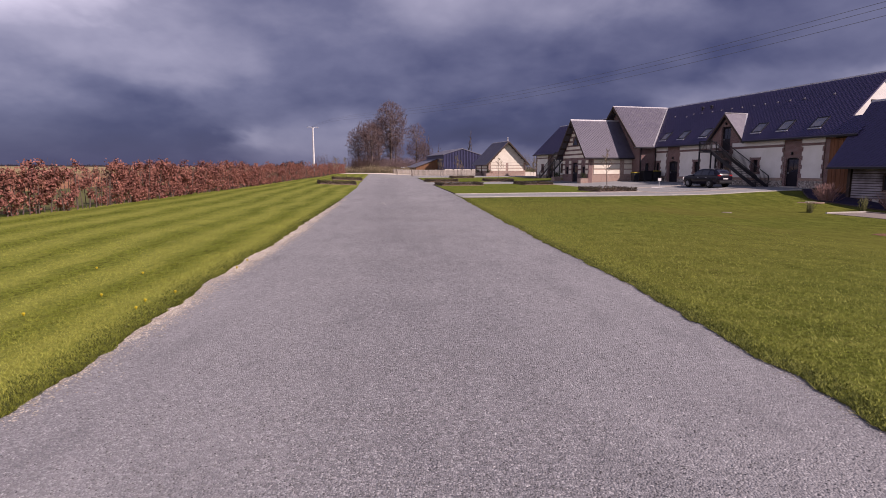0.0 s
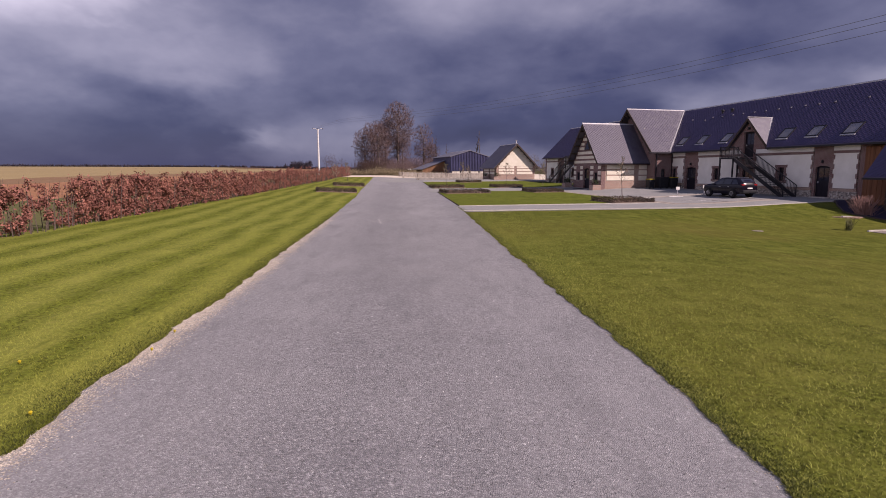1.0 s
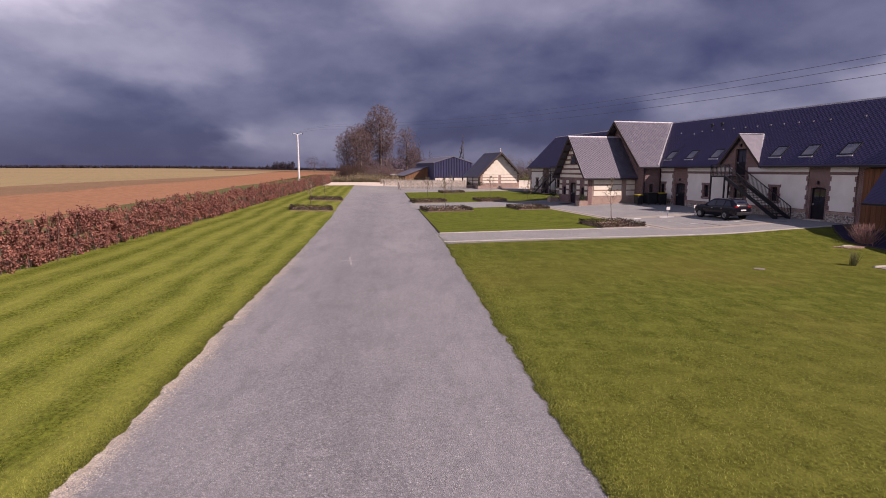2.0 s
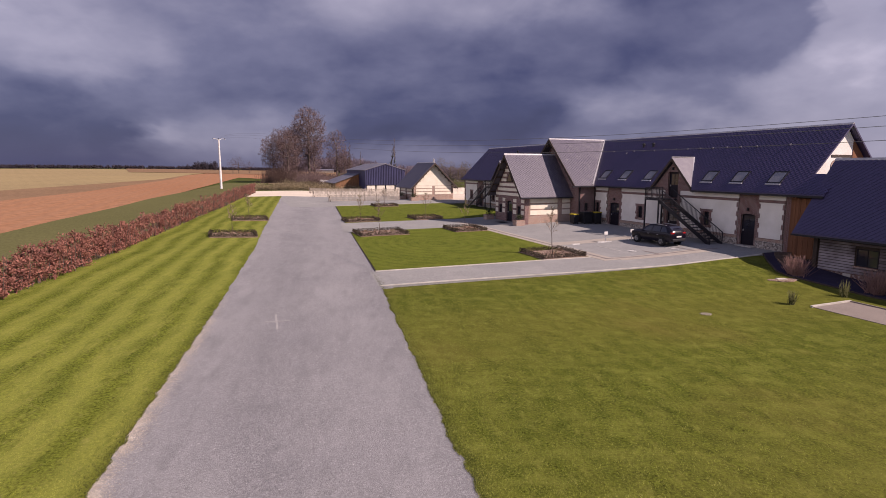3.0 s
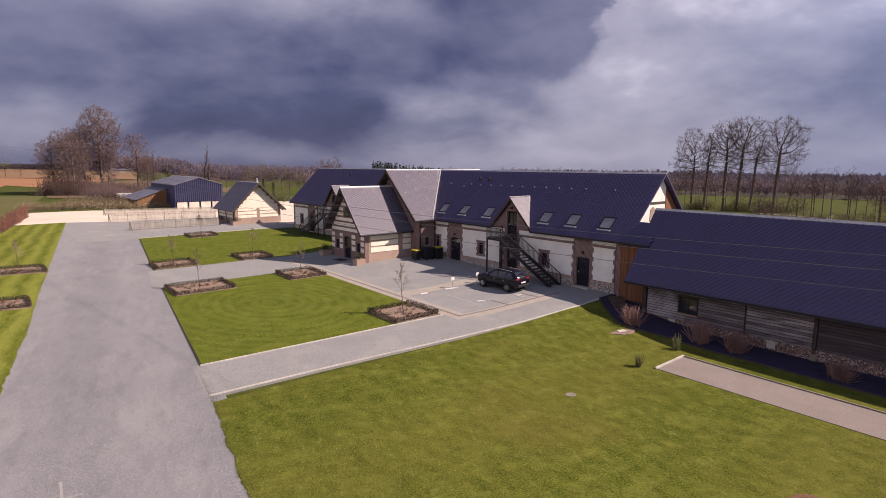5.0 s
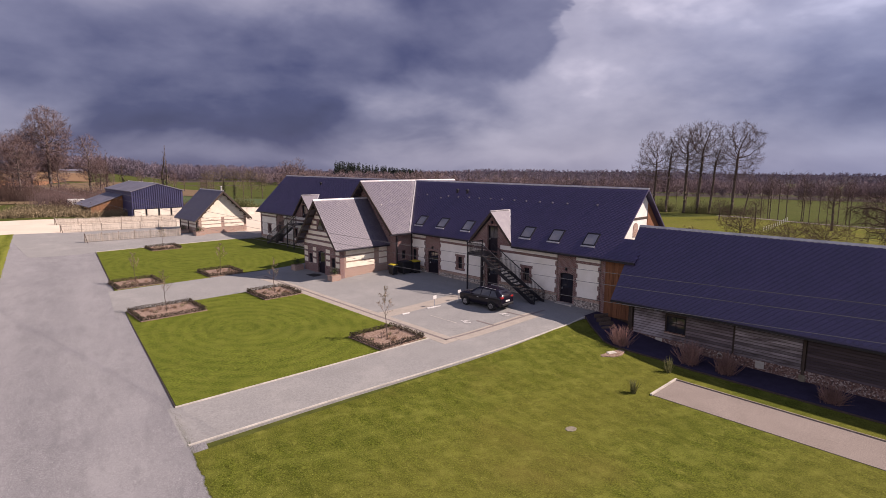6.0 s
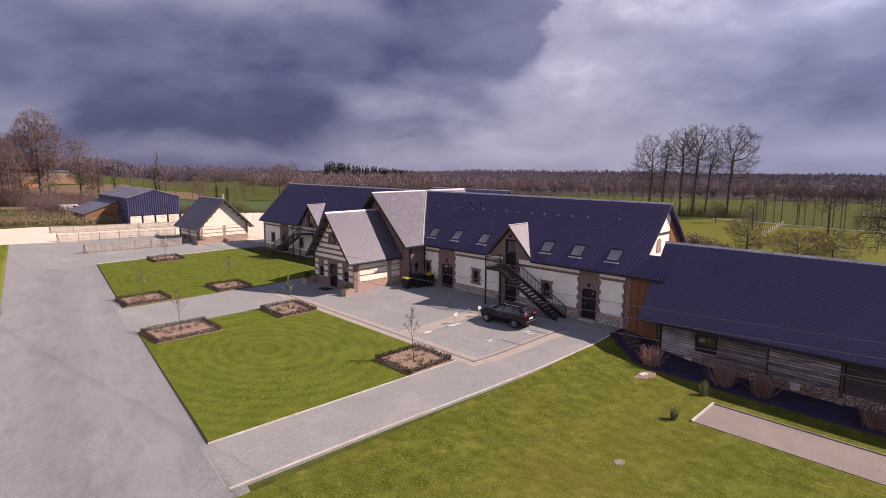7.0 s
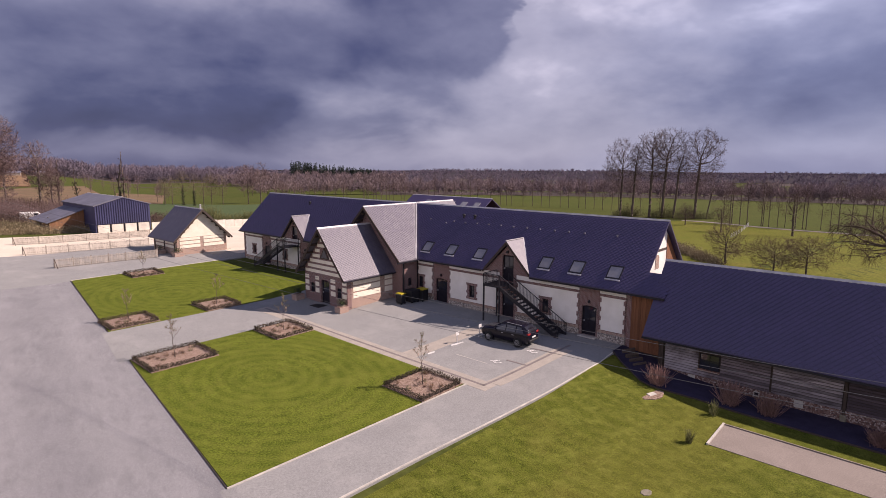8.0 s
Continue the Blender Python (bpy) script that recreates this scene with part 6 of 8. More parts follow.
def tuft_row(name, line, width, tall, count, size, mat, label, category, farm=True, seed=3, stem=None):
    """A low clipped or straggling row of shrubs as leaf clumps with stems."""
    rng = np.random.default_rng(seed)
    pts = resample(line, count)
    if farm:
        pts = np.array([est(*p) for p in pts])
    mid = pts[len(pts) // 2]
    t = thing(name, (mid[0], mid[1], gz(*mid)), label, category, farm=False)
    c, sa, sb = [], [], []
    for x, y in pts:
        z = gz(x, y)
        n = 14
        c.append(np.c_[x + rng.normal(0, width * 0.4, n), y + rng.normal(0, width * 0.4, n), z + rng.uniform(0.02, 1.0, n) ** 0.8 * tall])
        for _ in range(3):
            sa.append((x + rng.normal(0, width * 0.2), y + rng.normal(0, width * 0.2), z - 0.03))
            sb.append((x + rng.normal(0, width * 0.5), y + rng.normal(0, width * 0.5), z + tall * rng.uniform(0.6, 1.1)))
    v, f = leaf_cloud(rng, np.concatenate(c), size, 1, size * 0.5)
    tagged(mesh_part("foliage", v, f, mat, t), kind="stuff")
    v, f = tubes(sa, sb, [0.014] * len(sa), [0.006] * len(sa), 3)
    tagged(mesh_part("brushwood", v, f, stem or bark, t), kind="stuff")
    return t


# flower beds with low hedges and young trees
BEDS = [(19.45, 22.55, 33.6, 36.5, 2.1), (12.05, 15.9, 46.95, 49.95, 1.9), (19.8, 22.65, 46.9, 49.95, 1.8), (13.2, 16.4, 56.6, 59.4, 1.7), (19.8, 22.65, 56.5, 59.4, 1.8), (20.4, 23.4, 73.0, 75.7, 1.6), (1.6, 4.9, 49.0, 51.4, 1.7), (3.5, 6.6, 59.7, 62.3, 1.7)]
for k, (a0, a1, b0, b1, tree_h) in enumerate(BEDS):
    sheet("flower_bed", [(a0, b0), (a0, b1)], [(a1, b0), (a1, b1)], soil, 0.07, 10, 10, "square bed of brown mulch edged by low box", "flower bed", farm=True, kind="")
    ring = [(a0 + 0.1, b0 + 0.1), (a1 - 0.1, b0 + 0.1), (a1 - 0.1, b1 - 0.1), (a0 + 0.1, b1 - 0.1), (a0 + 0.1, b0 + 0.1)]
    tuft_row("box_edging", ring, 0.13, 0.30, 150, 0.045, box_leaf, "low dark box edging round a bed", "low hedge", seed=20 + k)
    rng = np.random.default_rng(60 + k)
    for j in range(15):
        p = (rng.uniform(a0 + 0.5, a1 - 0.5), rng.uniform(b0 + 0.5, b1 - 0.5))
        tuft_row("bed_plant", [p, (p[0] + 0.1, p[1] + 0.05)], 0.18, 0.22, 3, 0.035, (dry_stem, dry_stem, pale_stem, bud_leaf)[j % 4], "small dry perennial plant in the mulch", "plant", seed=90 + 15 * k + j)
    bare_tree("young_tree", (a0 + a1) / 2, (b0 + b1) / 2, tree_h * 1.35, 0.75, 40 + k, "slender young tree with olive buds in a bed", crown_mat=pale_stem, farm=True, group="young trees in beds",
              leaf=bud_leaf, leaf_size=0.020, leaf_share=2, first=0.42, counts=(10, 5, 3), girth=0.011, rise=0.75)

# bushes along the timber barn
for k, (a, b, tall, wid, mat) in enumerate(((30.25, 26.2, 1.05, 0.62, dry_stem), (31.05, 22.75, 1.15, 0.66, dry_stem), (31.05, 21.0, 1.05, 0.62, dry_stem), (31.0, 16.6, 0.8, 0.6, dry_stem), (31.0, 13.2, 0.8, 0.6, dry_stem), (29.14, 23.02, 0.8, 0.28, bud_leaf), (25.54, 23.01, 0.65, 0.22, bud_leaf))):
    rng = np.random.default_rng(300 + k)
    x, y = est(a, b)
    z = gz(x, y)
    t = thing("shrub", (x, y, z), "bare brown-stemmed shrub beside the barn" if mat is dry_stem else "small young olive-green shrub on the lawn", "shrub", farm=False)
    n = 330 if mat is dry_stem else 70
    sa = np.c_[rng.normal(x, wid * 0.25, n), rng.normal(y, wid * 0.25, n), np.full(n, z - 0.03)]
    sb = sa + np.c_[rng.normal(0, wid * 0.46, n), rng.normal(0, wid * 0.46, n), tall * rng.uniform(0.35, 1.1, n)]
    v, f = tubes(sa, sb, np.full(n, 0.013), np.full(n, 0.005), 3)
    tagged(mesh_part("brushwood", v, f, russet_stem if mat is dry_stem else mat, t), kind="stuff")
    v, f = leaf_cloud(rng, sa + (sb - sa) * rng.uniform(0.5, 1.0, (n, 1)), 0.026, 1, 0.04)
    tagged(mesh_part("foliage", v, f, mat, t), kind="stuff")

# large bare trees: the clump by the shed, and the row beyond the barns; a few are grown and the others copied, turned and scaled
def copies(proto, spots, size):
    """Copies of a grown tree at (x, y, height, turn)."""
    for x, y, hgt, turn in spots:
        k = hgt / size
        copy_thing(proto, pose(x * P, y * P, (gz(x, y) - 0.05) * P, 0, 0, turn) @ Matrix.Diagonal((k, k, k, 1)))


shed_kw = dict(group="trees by the shed", mat=pale_bark_tree, crown_mat=reddish_twig, twigs=14, twig_len=0.050, twig_w=0.034)
crown_tree("bare_tree", -15.7, 168.8, 21.0, 5.3, 500, "tall leafless tree with a reddish rounded crown", low=0.30, points=1500, ivy_share=0.2, girth=0.017, lumps=7, **shed_kw)
two = crown_tree("bare_tree", -19.6, 171.5, 16.8, 4.8, 501, "broad leafless tree branching from low down", low=0.14, points=1000, girth=0.016, **shed_kw)
crown_tree("bare_tree", -22.6, 168.1, 15.6, 5.0, 502, "broad leafless tree with boughs near the ground", low=0.06, points=1000, girth=0.016, **shed_kw)
crown_tree("bare_tree", -8.4, 177.5, 15.8, 3.9, 503, "leafless tree with an open reddish crown", low=0.24, points=620, ivy_share=0.2, **shed_kw)
copies(two, [(-25.2, 166.6, 13.5, 100), (-20.6, 163.3, 14.5, 310), (-14.4, 170.2, 12.0, 30), (-6.0, 173.6, 10.0, 200)], 16.8)
for k, (x, y, hgt) in enumerate(((8.1, 177.6, 14.5), (9.3, 177.5, 12.5), (-4.5, 177.7, 12.0), (-0.8, 177.8, 9.5))):
    bare_tree("tree_snag", x, y, hgt, 1.5, 540 + k, "pollarded bare tree trunk with short limbs", group="snags", first=0.30, counts=(12, 5, 4), girth=0.026, rise=0.9, ivy_share=0.3, thin=0.02)
row_kw = dict(group="row of tall trees", twigs=12, twig_len=0.046, twig_w=0.022, lumps=7, crown_mat=row_twig)
for x, y, hgt, wide, low, lean, n, seed in ((129.0, 119.5, 22.2, 6.8, 0.30, (0, 0), 980, 560), (133.7, 113.2, 24.8, 5.8, 0.38, (0, 0), 980, 561), (135.6, 110.5, 25.2, 6.0, 0.40, (0.02, -0.02), 1050, 562), (140.1, 103.5, 24.6, 6.6, 0.34, (0.03, -0.03), 1050, 563),
                                             (131.0, 117.0, 20.5, 2.6, 0.45, (0.02, -0.02), 280, 564), (137.3, 108.0, 19.5, 2.4, 0.50, (0.05, -0.05), 230, 565), (141.7, 100.9, 11.5, 2.4, 0.35, (0.10, -0.10), 230, 566)):
    crown_tree("bare_tree", x, y, hgt, wide, seed, "slender leafless tree in the row beyond the barns" if wide < 3 else "tall leafless tree in the row beyond the barns", low=low, points=n, lean=lean, girth=0.015, **row_kw)

# orchard trees and bushes on the meadow behind the barns
for k, (x, y, hgt, spr, low, n) in enumerate(((60.2, 50.2, 4.9, 2.6, 0.16, 560), (60.5, 44.9, 4.2, 3.6, 0.08, 640), (63.8, 43.0, 4.4, 3.4, 0.10, 580), (122.1, 94.6, 5.4, 2.4, 0.2, 260), (115.7, 81.9, 6.2, 2.4, 0.25, 260), (124.1, 71.0, 9.8, 2.1, 0.28, 190))):
    crown_tree("orchard_tree", x, y, hgt, spr, 600 + k, "old bare orchard tree with a tangled crown", group="orchard trees", low=low, points=n, girth=0.024, twigs=5, twig_len=0.12, twig_w=0.018, thin=0.009, droop=0.35)
crown_tree("leaning_tree", 63.5, 33.2, 8.4, 3.9, 620, "old leaning bare tree with drooping twigs", low=0.38, points=420, girth=0.030, lean=(-0.20, 0.46), twigs=5, droop=0.95, twig_len=0.11, twig_w=0.02, thin=0.010)
rng = np.random.default_rng(77)
LANE = [(131.4, 101.8), (131.9, 93.4), (132.4, 83.8), (134.8, 76.0), (137.3, 68.9), (143.2, 61.4), (150.0, 52.0)]
slim_kw = dict(group="roadside trees", twigs=5, twig_len=0.07, twig_w=0.03, thin=0.012, girth=0.010, limbs=False, lumps=3)
slim = [crown_tree("roadside_tree", *spot, 11.0, wide, 640 + k, "slim bare tree in the roadside row", low=low, points=200, **slim_kw) for k, (spot, wide, low) in enumerate((((134.6, 90.4), 1.5, 0.30), ((137.5, 83.7), 1.9, 0.26), ((141.0, 76.3), 1.3, 0.34)))]
FAR_ROW = [(106.6, 243.5), (107.5, 213.8), (120.5, 192.3), (133.0, 173.3), (142.5, 153.9), (145.8, 136.8), (146.0, 118.0)]
for k, (x, y) in enumerate([*resample([(134.4, 92.5), (137.5, 83.7), (141.0, 76.3), (144.7, 68.3), (150.2, 63.0), (156.0, 55.0)], 22), *resample(FAR_ROW, 40)]):
    copies(slim[k % 3], [(x + rng.normal(0, 0.6), y + rng.normal(0, 0.6), rng.uniform(8.0, 12.5), rng.uniform(0, 360))], 11.0)
for k, (x, y, hgt, spr, low) in enumerate(((22.0, 208.4, 9.0, 2.6, 0.12), (24.0, 206.8, 9.6, 2.4, 0.2), (27.5, 209.4, 11.5, 2.6, 0.15), (30.7, 208.4, 10.4, 2.4, 0.15), (34.0, 211.5, 9.6, 2.2, 0.2), (37.4, 216.0, 11.0, 2.6, 0.2), (42.4, 222.2, 10.6, 2.6, 0.18), (52.8, 228.2, 14.8, 4.6, 0.24), (57.1, 227.0, 15.4, 4.6, 0.26), (65.7, 235.5, 12.0, 2.4, 0.25))):
    lane_tree = crown_tree("hedgerow_tree", x, y, hgt, spr, 740 + k, "bare olive-tinged hedgerow tree", group="hedgerow trees", low=low, points=300, crown_mat=pale_twig if k < 7 else reddish_twig, twigs=7, twig_len=0.07, twig_w=0.035, thin=0.014, girth=0.013, limbs=False, ivy_share=0.6 if k in (2, 3) else 0.0)
for k, (x, y, hgt) in enumerate(((-70, 330, 10.5), (-74, 334, 9.0), (-66, 338, 8.0), (-50, 352, 5.0))):
    crown_tree("field_tree", x, y, hgt, 4.2, 760 + k, "lone bare tree on the plateau", group="plateau trees", low=0.12, points=140, twigs=6, twig_len=0.07, twig_w=0.04, thin=0.02, limbs=False)


def scrub(name, spots, tall, seed, mat, label, category="bushes", each=90, size=0.10):
    """Straggling scrub: a stuff object of many bent stems and small leaves."""
    rng = np.random.default_rng(seed)
    sa, sb, tips = [], [], []
    for x, y, w, k in spots:
        n = int(each * k)
        px, py = rng.normal(x, w, n), rng.normal(y, w * 0.6, n)
        z = ground_z(px, py)
        h = tall * k * rng.uniform(0.35, 1.0, n)
        a = np.c_[px, py, z - 0.1]
        b = a + np.c_[rng.normal(0, 0.35, n), rng.normal(0, 0.35, n), h]
        sa.append(a), sb.append(b), tips.append(a + (b - a) * rng.uniform(0.45, 1.05, (n, 1)))
    sa, sb, tips = np.concatenate(sa), np.concatenate(sb), np.concatenate(tips)
    v, f = tubes(sa, sb, np.full(len(sa), 0.03), np.full(len(sa), 0.010), 3)
    v2, f2 = leaf_cloud(rng, tips, size, 3, 0.22)
    ob = mesh_part(name, np.concatenate([v, v2]), [*f.tolist(), *(f2 + len(v)).tolist()], mat)
    return tagged(ob, label, category, "", "stuff")


rng = np.random.default_rng(5)
scrub("scrub_hedge", [(-21 + k * 1.1, 117.5 + 0.10 * k + rng.normal(0, 0.3), 0.6, rng.uniform(0.8, 1.3)) for k in range(26)], 1.15, 801, hedge_olive, "straggling brown scrub hedge at the sand yard")
scrub("scrub_hedge", [(-16 + k * 0.9, 124 + rng.normal(0, 1), 0.8, rng.uniform(0.7, 1.3)) for k in range(22)], 1.5, 802, hedge_olive, "olive-brown bramble scrub under bare trees")
scrub("meadow_bushes", [(130.5 + k * 0.637, 122.8 + k * -1.211 + rng.normal(0, 1.2), 1.2, rng.uniform(0.6, 1.5)) for k in range(20)], 3.0, 803, bud_leaf, "olive-green roadside bushes under tall trees")
scrub("orchard_hedge", [(68.9 + k * -0.720, 63.2 + k * -0.867 + rng.normal(0, 0.3), 0.5, rng.uniform(0.7, 1.2)) for k in range(16)], 1.15, 804, hedge_olive, "dull olive-brown garden hedge behind the barns", each=70, size=0.09)
scrub("garden_bushes", [(19 + k * 1.0, 141 + rng.normal(0, 0.8), 0.7, rng.uniform(0.6, 1.5)) for k in range(30)], 2.4, 805, bud_leaf, "olive hedgerow bushes beyond the outhouse")


def woodland(name, spots, tall, seed, mat, label, size, per_tree=46, conifer=False, low=0.16, wide=0.34):
    """Far woods: many small rounded bare crowns of radiating twigs on thin trunks, or conical conifers."""
    rng = np.random.default_rng(seed)
    cs, us, ta, tb, tr = [], [], [], [], []
    for x, y, k in spots:
        z, h = gz(x, y), tall * k
        m = per_tree
        root = np.array([x, y, z])
        if conifer:
            t = rng.beta(1.0, 1.6, m)
            ang, rad = rng.uniform(0, 2 * np.pi, m), np.sqrt(rng.uniform(0, 1, m)) * h * (0.20 * (1 - t) + 0.02)
            cs.append(root + np.c_[rad * np.cos(ang), rad * np.sin(ang), h * (0.05 + 0.95 * t)])
        else:
            v = rng.normal(0, 1, (m, 3))
            v *= (rng.random(m) ** 0.45 / np.linalg.norm(v, axis=1))[:, None]
            w = wide * rng.uniform(0.75, 1.25)
            p = np.c_[v[:, 0] * w * h, v[:, 1] * w * h, h * ((1 + low) / 2 + v[:, 2] * (1 - low) / 2)]
            cs.append(root + p)
            us.append(p - [0, 0, h * 0.30])
        ta.append((x, y, z - 0.5)), tb.append((x + rng.normal(0, 0.2), y, z + h * 0.7)), tr.append(0.013 * h)
    c = np.concatenate(cs)
    if conifer:
        v, f = leaf_cloud(rng, c, size, 1, 0.0)
    else:
        u = np.concatenate(us)
        u = u / np.linalg.norm(u, axis=1)[:, None] + rng.normal(0, 0.45, u.shape)
        u /= np.linalg.norm(u, axis=1)[:, None]
        w = np.cross(u, rng.normal(0, 1, u.shape))
        w /= np.linalg.norm(w, axis=1)[:, None]
        k = size * rng.uniform(0.6, 1.5, (len(c), 1))
        v = np.stack([c - u * k, c + w * k * 0.10, c + u * k, c - w * k * 0.10], 1).reshape(-1, 3)
        f = np.arange(len(v)).reshape(-1, 4)
    v2, f2 = tubes(ta, tb, tr, np.array(tr) * 0.3, 4)
    ob = mesh_part(name, np.concatenate([v, v2]), np.concatenate([f, f2 + len(v)]), mat)
    return tagged(ob, label, "woods", "", "stuff")


def band(rng, n, az0, az1, d0, d1, k0=0.7, k1=1.2):
    """Spots in a belt, by bearing from the drive (degrees right of ahead) and distance."""
    out = []
    for _ in range(n):
        a, d = radians(rng.uniform(az0, az1)), rng.uniform(d0, d1)
        out.append((d * math.sin(a), 14 + d * math.cos(a), rng.uniform(k0, k1)))
    return out


scrub("thicket", [(-12 + k * 0.85, 139 + 5 * math.sin(k * 1.7) + rng.normal(0, 1), 1.2, rng.uniform(0.7, 1.4)) for k in range(30)], 1.7, 806, twig, "brown bare thicket behind the shed", each=90)
scrub("thicket", [(-14.5 + k * 0.8, 150 + 9 * math.sin(k * 2.3) + rng.normal(0, 1), 1.6, rng.uniform(0.6, 1.3)) for k in range(24)], 3.4, 807, reddish_twig, "tall reddish-brown thicket under the bare trees", each=110, size=0.08)
scrub("thicket", [(-25.4 + k * 0.38, 164 + 3 * math.sin(k * 1.9) + rng.normal(0, 1), 1.5, rng.uniform(0.6, 1.4) * (1.15 if k < 18 else 0.8)) for k in range(52)], 3.0, 808, twig, "dark brown thicket at the foot of bare trees", each=110, size=0.09)
rng = np.random.default_rng(9)
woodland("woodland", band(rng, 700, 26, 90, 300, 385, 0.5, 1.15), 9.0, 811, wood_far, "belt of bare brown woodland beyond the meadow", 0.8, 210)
woodland("woodland", band(rng, 330, -8, 2, 560, 690, 0.6, 1.1) + band(rng, 330, 2, 15, 655, 780, 0.7, 1.05), 15.0, 812, treeline_far, "bare purple-brown woods behind the farm, tinted for haze", 1.3, 190)
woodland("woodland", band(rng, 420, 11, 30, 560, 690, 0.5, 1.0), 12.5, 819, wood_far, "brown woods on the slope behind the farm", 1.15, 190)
copies(lane_tree, [(x + rng.normal(0, 1.5), y + rng.normal(0, 1.5), rng.uniform(6, 11), rng.uniform(0, 360)) for x, y in resample([(68, 238), (88, 246), (106, 245)], 11)], 12.0)
copies(lane_tree, [(x + rng.normal(0, 2), y + rng.normal(0, 3), rng.uniform(6, 10), rng.uniform(0, 360)) for x, y in resample([(70, 300), (125, 305), (160, 270)], 20)], 12.0)
woodland("woodland", band(rng, 200, 15, 28, 350, 430, 0.5, 1.1), 9.0, 820, wood_far, "brown spinney on the slope behind the farm", 0.8, 170)
copies(lane_tree, [(x, y, 7.0 * k, 360 * k) for x, y, k in band(rng, 22, -3, 7, 190, 330, 0.6, 1.3)], 12.0)
woodland("woodland", band(rng, 360, 29, 60, 430, 640, 0.6, 1.3) + band(rng, 420, 66, 95, 400, 640, 0.6, 1.3), 9.5, 813, treeline_far, "bare purple-brown woods in the valley, tinted for haze", 0.85, 150)
woodland("woodland", band(rng, 3400, 0, 100, 690, 930, 0.5, 1.2), 5.6, 814, treeline_far, "bare woods on the far hills, tinted for haze", 0.95, 60)
pines = [(x, y, k * (1.25 - 0.075 * (math.degrees(math.atan2(x, y - 14)) - 18.5))) for x, y, k in band(rng, 130, 18.5, 27.5, 730, 770, 0.85, 1.1)]
woodland("conifers", pines, 16.5, 815, pine_far, "dark conifer plantation on the far slope", 0.8, 110, True)
woodland("woodland", band(rng, 1500, -50, 2, 680, 780, 0.4, 1.0), 3.6, 817, plateau_line, "thin dark treeline on the plateau's horizon", 1.5, 60)
woodland("woodland", band(rng, 26, -17, -14.5, 520, 545, 0.6, 1.1), 8.0, 818, plateau_line, "dark copse on the plateau", 1.2, 90)

# ---- small things of the garden and yard ----
def strip(name, line, width, rise, mat, label, category, n=60, farm=True, depth=0.16):
    """A kerb or edging: a narrow raised strip along a line."""
    p = resample(line, n)
    d = np.gradient(p, axis=0)
    d /= np.linalg.norm(d, axis=1)[:, None]
    off = np.c_[-d[:, 1], d[:, 0]] * width / 2
    return sheet(name, (p + off).tolist(), (p - off).tolist(), mat, rise, n, 2, label, category, farm=farm, skirt=depth, kind="structure")


strip("kerb", [(8.9, 30.56), (11.65, 30.45), (15.6, 30.28), (20.7, 29.97), (30.1, 29.50), (32.1, 29.62)], 0.055, 0.045, kerb_mat, "pale concrete kerb between path and lawn", "kerb")
strip("kerb", [(9.58, 33.88), (16, 33.66), (22.65, 33.45)], 0.055, 0.05, kerb_mat, "pale concrete kerb at the square lawn", "kerb")
strip("edging", [(9.58, 33.9), (12.0, 50.0)], 0.03, 0.036, dark_timber, "dark steel edging of the lawn", "edging")
strip("edging", [(12.95, 56.45), (16.0, 75.9)], 0.03, 0.036, dark_timber, "dark steel edging of the lawn", "edging")
strip("edging", [(16.0, 75.9), (30.4, 75.9)], 0.05, 0.06, kerb_mat, "pale edging of the far lawn", "edging")
strip("kerb", [(25.9, 22.35), (28.5, 22.35)], 0.09, 0.09, kerb_mat, "low concrete border of the boules court", "kerb", 12)
strip("kerb", [(28.45, 22.3), (28.45, 4.0)], 0.06, 0.08, pale_bark, "weathered timber border of the boules court", "kerb", 60)
strip("edging", [(32.1, 29.6), (31.5, 28.9), (30.8, 28.1), (29.85, 27.0), (29.7, 26.3), (30.25, 24.0), (30.2, 10)], 0.06, 0.08, dark_timber, "edging of the dark planting bed", "edging", 80)
for p, q in (((26.95, 32.5), (26.9, 33.85)), ((29.5, 32.3), (29.43, 33.6))):
    strip("sett_line", [p, q], 0.12, 0.02, sett, "short line of dark setts between bays", "setts", 8)
strip("bay_line", [(25.70, 36.7), (25.74, 34.4)], 0.05, 0.016, kerb_mat, "worn white painted bay line", "road marking", 12)

for (a0, b0), (a1, b1) in (((26.50, 37.84), (27.52, 37.66)), ((28.9, 37.5), (29.9, 37.36)), ((24.55, 38.0), (25.1, 37.95))):
    z = gab((a0 + a1) / 2, b0)
    t = thing("wheel_stop", ((a0 + a1) / 2, (b0 + b1) / 2, z), "low white wheel stop of a parking bay", "wheel stop", group="wheel stops")
    bm = bmesh.new()
    beam(bm, (a0, b0, z + 0.035), (a1, b1, z + 0.035), 0.05, 0.07)
    part("bar", bm, white_paint, t)
for a, b in ((27.25, 37.95), (29.35, 37.75)):
    z = gab(a, b)
    t = thing("bay_sign", (a, b, z), "short post with a small white bay sign", "sign", group="bay signs")
    bm = bmesh.new()
    tube(bm, [(a, b, z - 0.05), (a, b, z + 0.62)], [0.03, 0.03], 8)
    part("post", bm, alloy, t)
    part("panel", bevelled(boxed((a - 0.15, a + 0.15, b - 0.045, b - 0.032, z + 0.50, z + 0.72)), 0.005), white_paint, t, "small white sign panel")
